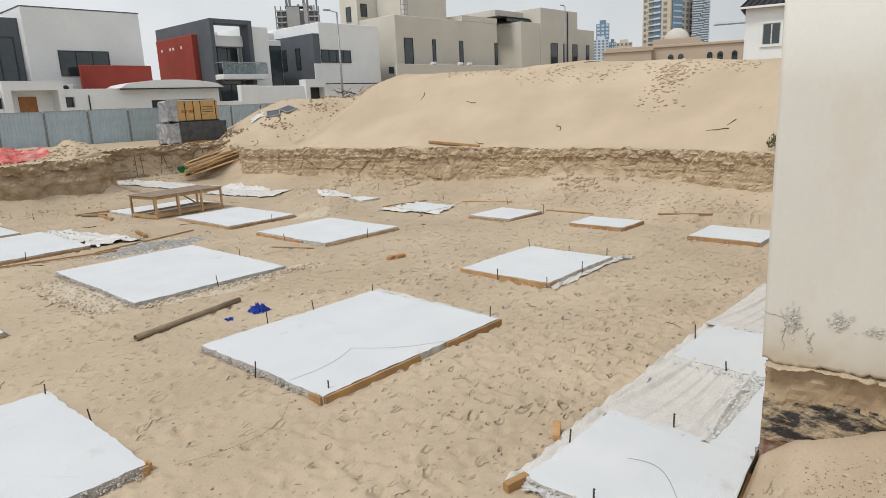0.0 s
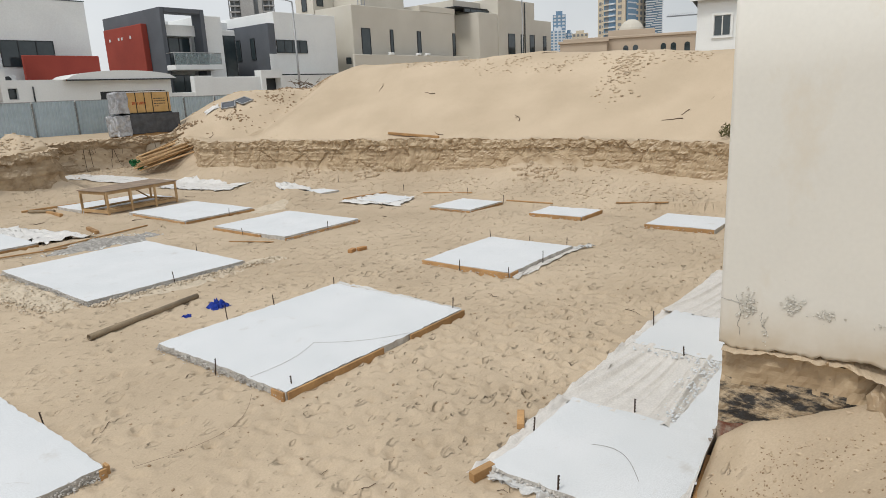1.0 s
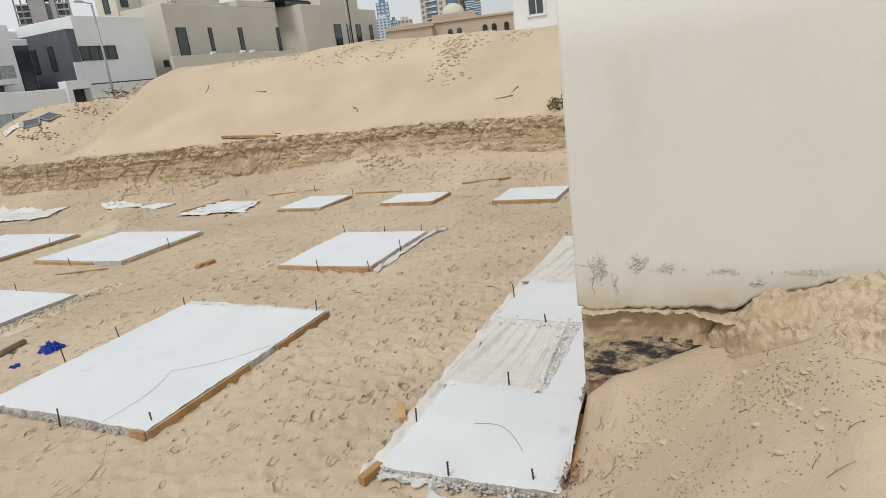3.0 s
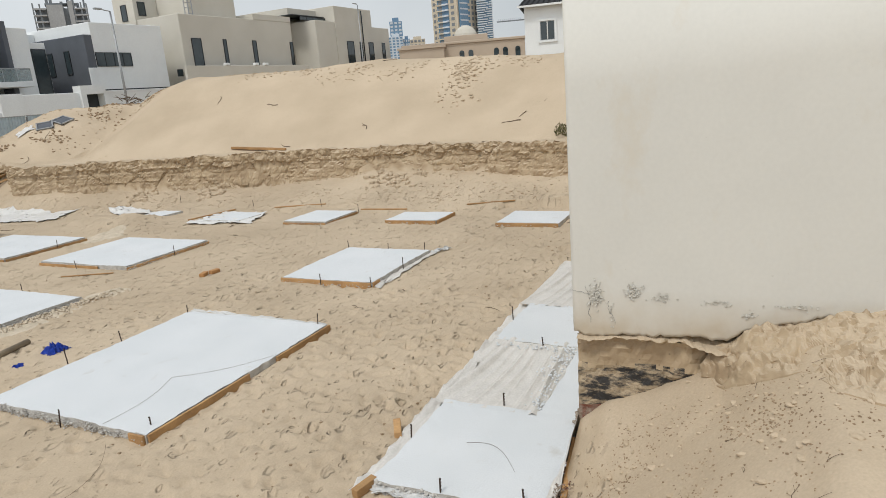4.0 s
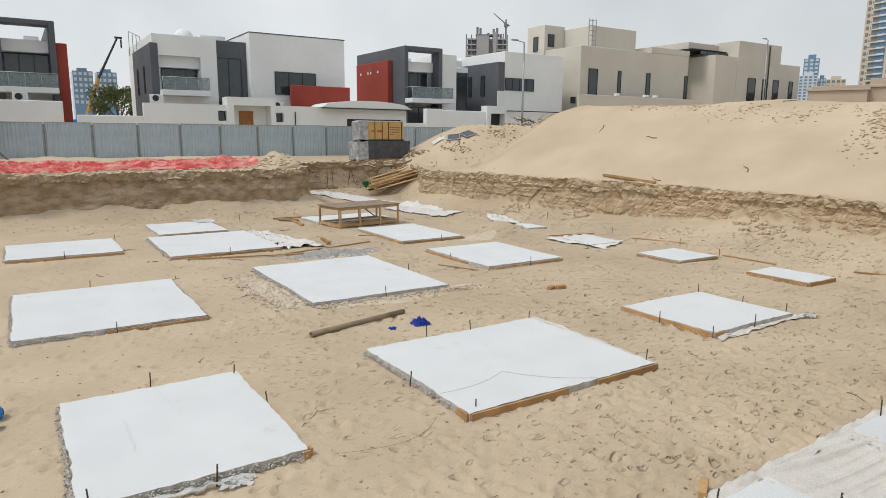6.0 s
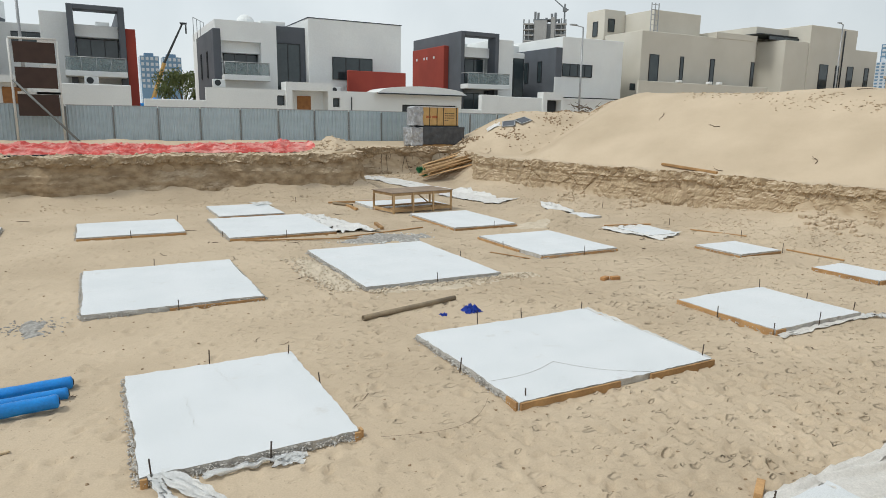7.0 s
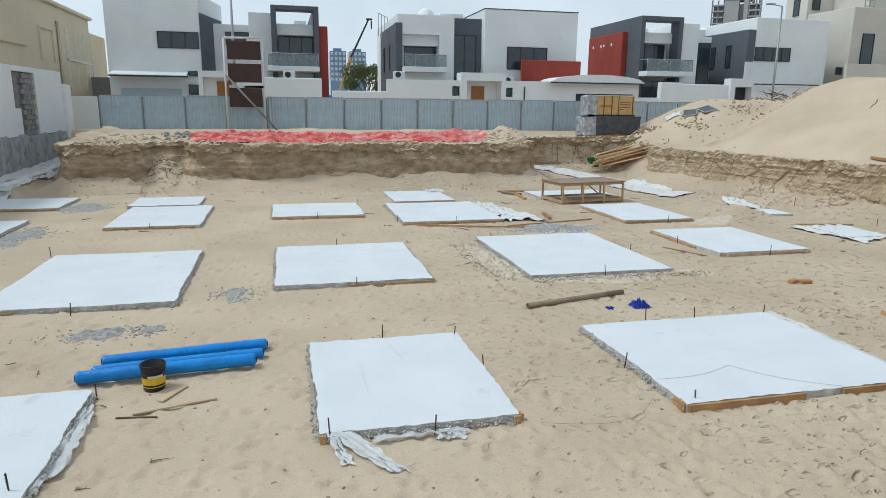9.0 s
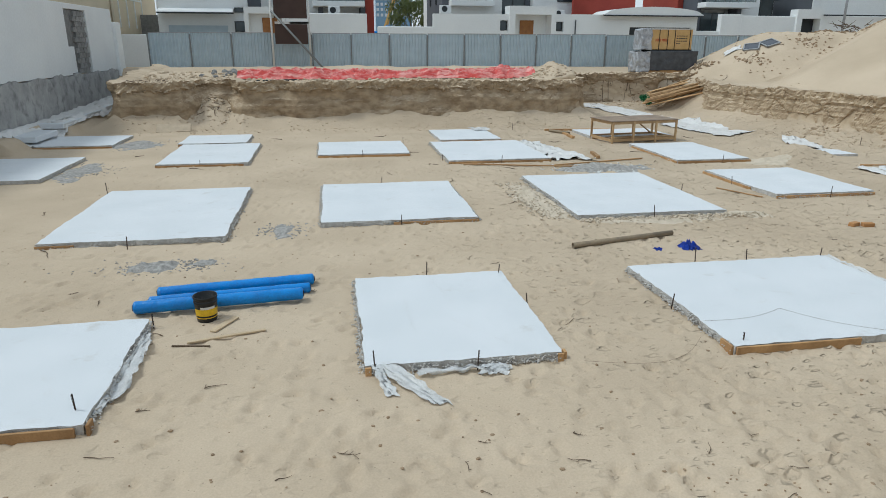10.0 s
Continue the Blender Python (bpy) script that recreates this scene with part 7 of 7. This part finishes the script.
# ---- far bank: tarpaulin, pallets, timber ----
def tarpaulin():
    bm = bmesh.new()
    nu, nv = 240, 36
    g = []
    for j in range(nv + 1):
        row = []
        for i in range(nu + 1):
            u, v = i / nu, j / nv
            x = -3.75 + 12.1 * u + 0.15 * noise.noise((u * 20, v * 3, 1))
            y = 27.42 + 2.2 * v + 0.12 * noise.noise((u * 22, 0, 4)) - 0.35 * u
            hump = (0.13 + 0.12 * noise.noise((x * 0.8, 0, 2))) * max(0, math.sin(math.pi * min(1, v * 1.25))) ** 0.6
            hump += 0.14 * math.exp(-((u - 0.93) / 0.05) ** 2) * math.sin(math.pi * v)
            edge = min(1.0, 0.15 + v * 7)
            z = ground_z(x, y) + 0.012 + 0.05 * edge + hump + edge * 0.11 * noise.noise((x * 1.9, y * 3.2, 7)) + edge * 0.27 * (0.35 - abs(noise.noise((x * 2.4 + y, y * 5, 9)))) + edge * 0.11 * (0.3 - abs(noise.noise((x * 6 - 2 * y, y * 7, 5)))) + 0.03 * noise.noise((x * 9, y * 9, 3))
            row.append(bm.verts.new((x, y, z)))
        g.append(row)
    for j in range(nv):
        for i in range(nu):
            bm.faces.new((g[j][i], g[j][i + 1], g[j + 1][i + 1], g[j + 1][i])).smooth = True
    thicken(bm, (0, 0, -0.006))
    solid("tarpaulin", bm, TARP, "long crumpled red tarpaulin with dust and painted pale highlights over low stacks", "tarpaulin")


tarpaulin()


def wrapped(x0, x1, y0, y1, z0, z1, amp, seed):
    bm = bx(x0, x1, y0, y1, z0, z1)
    bmesh.ops.subdivide_edges(bm, edges=bm.edges[:], cuts=22, use_grid_fill=True)
    for v_ in bm.verts:
        q_ = v_.co + Vector((seed, 0, 0))
        fold = Vector((0.3, 0.5, 0.2)) * (abs(noise.noise(q_ * 4.5)) + abs(noise.noise(q_ * 9.0)) * 0.6)
        v_.co += noise.noise_vector(q_ * 3.1) * amp + fold * amp * 1.2
    for f in bm.faces:
        f.smooth = True
    return bm


WRAP = mat("dark_wrap", (0.055, 0.058, 0.065), (0.085, 0.088, 0.095), rough=0.45, scale=4, fine=20, bump=0.3, dist=0.03)
SILVER = mat("silver_wrap", (0.44, 0.45, 0.47), (0.26, 0.265, 0.28), rough=0.2, scale=3.0, fine=9, bump=0.9, dist=0.08, grain=0.10, spec=0.9)
zp = ground_z(16.3, 31.8)
st = thing("wrapped_stack", (0, 0, 0), 0, "pallet stack wrapped in dark plastic on sand", "pallet")
part("wrap", wrapped(15.25, 18.05, 31.3, 32.4, zp + 0.12, 2.72, 0.035, 1), WRAP, st)
part("torn_wrap", wrapped(14.85, 15.5, 31.2, 32.3, zp + 0.05, 2.66, 0.09, 2), SILVER, st, "torn silvery plastic")
for y in (31.35, 31.8, 32.25):
    part("skid", bx(15.0, 18.0, y, y + 0.1, zp - 0.1, zp + 0.14), TIMBER, st)
cr = thing("wooden_crate", (0, 0, 0), 0, "yellow-brown crate strapped with black bands, on stack", "crate")
part("panel", bx(15.55, 17.75, 31.45, 32.3, 2.80, 3.74, bevel=0.02), CRATE, cr)
for y in (31.5, 31.9, 32.2):
    part("skid", bx(15.5, 17.8, y, y + 0.08, 2.72, 2.80), DARK, cr)
for x in (15.98, 16.42, 16.80, 17.6):
    part("strap", bx(x, x + 0.035, 31.435, 32.31, 2.79, 3.75), BLACKP, cr)
REDINK = mat("red_print", (0.42, 0.10, 0.04), rough=0.7, scale=20)
for k in range(11):
    part("print_mark", bx(15.80 + 0.06 * k + (0.03 if k > 4 else 0), 15.84 + 0.06 * k + (0.03 if k > 4 else 0), 31.443, 31.449, 3.18, 3.31), REDINK, cr)
for r_ in range(4):
    for k in range(5 - (r_ == 3) * 3):
        part("print_mark", bx(16.90 + 0.12 * k, 16.99 + 0.12 * k, 31.443, 31.449, 3.42 - 0.12 * r_, 3.46 - 0.12 * r_), DARK, cr)
part("lid_edge", bx(15.5, 17.8, 31.42, 32.32, 3.74, 3.79), LABELW, cr)
part("side_wrap", wrapped(15.05, 15.56, 31.35, 32.3, 2.78, 3.76, 0.06, 5), SILVER, cr, "crumpled silvery wrapping film")

PALETIM = mat("pale_timber", (0.56, 0.38, 0.20), (0.44, 0.28, 0.14), rough=0.8, scale=3, fine=60, bump=0.3, rnd=0.3)
rt = random.Random(12)
for k in range(54):
    row, lane = divmod(k, 9)
    a = (13.75 + 0.14 * lane + rt.uniform(-0.35, 0.25), 27.45 + 0.22 * lane + rt.uniform(-0.15, 0.15))
    b = (a[0] + 4.1 * rt.uniform(0.85, 1.08), a[1] + 1.15 + rt.uniform(-0.45, 0.45))
    z0 = max(ground_z(*a) + 0.05, 0.42 + 0.03 * lane) + 0.055 * row + 0.02 * rt.random()
    plank(a, b, rt.uniform(0.045, 0.09), rt.uniform(0.03, 0.05), "long pale timber in a loose stack on the bank", z=(z0, z0 + 0.62 + 0.14 * rt.random()), name="stacked_timber", material=PALETIM, tilt=rt.uniform(-0.2, 0.2))
solid("dry_sticks", twigs(46, lambda r: (r.uniform(12.6, 18.2), 30.5 + abs(r.gauss(0, 0.35))), 0.55, 44, 0.014), TWIG, "dark broken sticks on the bank below pallets", "sticks", kind="stuff")
solid("rubble", scatter_on(260, lambda r: (r.uniform(11.0, 18.5), 30.7 + r.gauss(0, 0.35)), 0.07, 45, 0.9), CLOD, "damp dirt lumps on the bank below pallets", "rubble", kind="stuff")
for pa, pb in (((15.6, 30.7), (16.9, 30.2)), ((16.6, 30.9), (15.9, 30.2)), ((12.6, 31.0), (13.5, 30.5))):
    plank(pa, pb, 0.09, 0.04, "broken grey board lying on the bank edge", material=PLY)
solid("sand_clods", scatter_on(240, clustered([(25.2, 30.3), (26.4, 30.0), (24.0, 30.6), (22.6, 29.4), (19.6, 28.9)], 0.45), 0.06, 46, 0.9), CLOD, "damp broken clods on the small heap", "clods", kind="stuff")
solid("green_net", leaf_cloud("green_net", [((13.72, 27.75, 0.72), 0.20), ((13.85, 27.7, 0.60), 0.16), ((13.65, 27.9, 0.80), 0.13)], 700, 0.05, 3), GREEN, "bunched green netting on timber ends", "net")
for k, (x, y) in enumerate(((20.0, 29.9), (20.75, 29.65))):
    e = thing("metal_frame", (x, y, ground_z(x, y) + 0.05), 0, "small grey metal grate lying on a heap", "frame", "grates")
    nrm = Vector((ground_z(x - 0.4, y) - ground_z(x + 0.4, y), ground_z(x, y - 0.4) - ground_z(x, y + 0.4), 0.8)).normalized()
    e.matrix_basis = Matrix.Translation((x, y, ground_z(x, y) + 0.04)) @ nrm.to_track_quat("Z", "Y").to_matrix().to_4x4() @ pose(0, 0, 0, 0, 0, 15 + 30 * k)
    part("plate", bx(-0.33, 0.33, -0.32, 0.32, 0, 0.02), GREY, e)
    bm = bmesh.new()
    for a in ((-0.36, 0.36, -0.36, -0.30), (-0.36, 0.36, 0.30, 0.36), (-0.36, -0.30, -0.36, 0.36), (0.30, 0.36, -0.36, 0.36)):
        box(bm, *a, 0.0, 0.05)
    part("rim", bm, METAL, e)
film("plastic_sheet", [(19.0, 30.4), (19.7, 30.2), (19.8, 30.6), (19.1, 30.8)], 10, 10, 2, 0.06, 25, 0.03, FILM, "white plastic scrap lying on a heap", None, 0.1)
solid("dry_sticks", twigs(3, lambda r: (r.uniform(17.8, 20.5), r.uniform(28.2, 29.6)), 0.8, 9, 0.01), TWIG, "dry broken sticks at the heap foot", "sticks", kind="stuff")

o = solid("cardboard_sheet", wrapped(-0.6, 0.6, -0.01, 0.01, 0, 0.45, 0.02, 3), CARD, "flat brown cardboard sheet leaning on the bank", "cardboard")
o.matrix_basis = pose(-5.75, 24.75, ground_z(-5.75, 24.75) - 0.02, -58, 0, 4)

sh = thing("dry_shrub", (18.35, 5.55, ground_z(18.35, 5.55)), 0, "dry olive shrub growing on the bank lip", "shrub")
part("foliage", leaf_cloud("foliage", [((0.1, -0.5, 0.22), 0.28), ((0.3, -0.9, 0.3), 0.38), ((0.2, -1.3, 0.35), 0.35)], 420, 0.06, 8), SHRUB, sh)
part("stem", twigs(1, lambda r: (0, 0), 0.1, 5), TWIG, sh)
hd = random.Random(31)
bm = bmesh.new()
for k in range(60):
    x, y = 33.0 + hd.uniform(-1.2, 1.6), 39 + hd.uniform(-0.6, 0.6)
    h0 = hd.uniform(3.2, 4.3)
    rod(bm, (x, y, h0), (x + hd.uniform(-1.2, 1.2), y, h0 + hd.uniform(-0.3, 0.5)), 0.03, 0.01, n=4)
solid("dead_branches", bm, TWIG, "heap of dead branches behind the sand", "branches", kind="stuff")

# debris heap at the slab and wall corner
solid("dry_leaves", leaf_cloud("dry_leaves", [((3.95, 1.22, 0.14), 0.14), ((4.1, 1.24, 0.18), 0.10), ((3.8, 1.2, 0.12), 0.12), ((4.4, 1.27, 0.2), 0.07)], 520, 0.018, 6), REDDISH, "brown dry leaf litter at a pad corner", "litter", kind="stuff")
bm = cracks([(0.62 + 0.02 * math.sin(k * 1.9) + 0.03 * noise.noise((k * 0.9, 1, 0)), 6.3 + 0.07 * k) for k in range(14)], "x")
solid("pad_crack", bm, ROUGHCON, "thin crack running across a concrete pad", "crack")
bm = cracks([(1.05 + 0.02 * math.sin(k * 2.3) + 0.01 * k, 7.9 - 0.06 * k) for k in range(15)], "x")
solid("pad_crack", bm, ROUGHCON, "thin crack running across a concrete pad", "crack")
bm = cracks([(1.05 + 0.035 * k, 6.6 - 0.05 * k + 0.015 * math.sin(k * 2)) for k in range(16)], "x")
solid("pad_crack", bm, ROUGHCON, "thin crack running across a concrete pad", "crack")

solid("rubble", scatter_on(240, lambda r: (r.uniform(-7.4, -2.2), 27 + 4 * r.random() ** 1.5), 0.07, 21, 0.9), LUMP, "broken sand crust and rubble on the bank", "rubble", kind="stuff")
solid("rubble", scatter_on(24, lambda r: (-4.2 + r.gauss(0, 0.6), 29.6 + r.gauss(0, 0.5)), 0.13, 22, 1.0), BLOCK, "grey concrete rubble on the bank top", "rubble", kind="stuff")
solid("sand_clods", scatter_on(420, lambda r: (r.uniform(-7.7, -3.2), 26.4 + r.gauss(0, 0.5)), 0.045, 25, 0.7), LUMP, "damp crumbled crust along the bank corner", "clods", kind="stuff")
solid("dry_sticks", twigs(90, lambda r: (r.choice((r.uniform(-7.7, -6.2), r.uniform(-6.2, -3.6))), 26.2 + abs(r.gauss(0, 0.7))), 0.34, 23, 0.010), TWIG, "dry roots and sticks hanging over the bank", "sticks", kind="stuff")
solid("sand_clods", scatter_on(500, lambda r: (r.uniform(10.6, 17.4), r.uniform(28.5, 31.2)), 0.06, 24), LUMP, "broken clods of sand below pallets", "clods", kind="stuff")
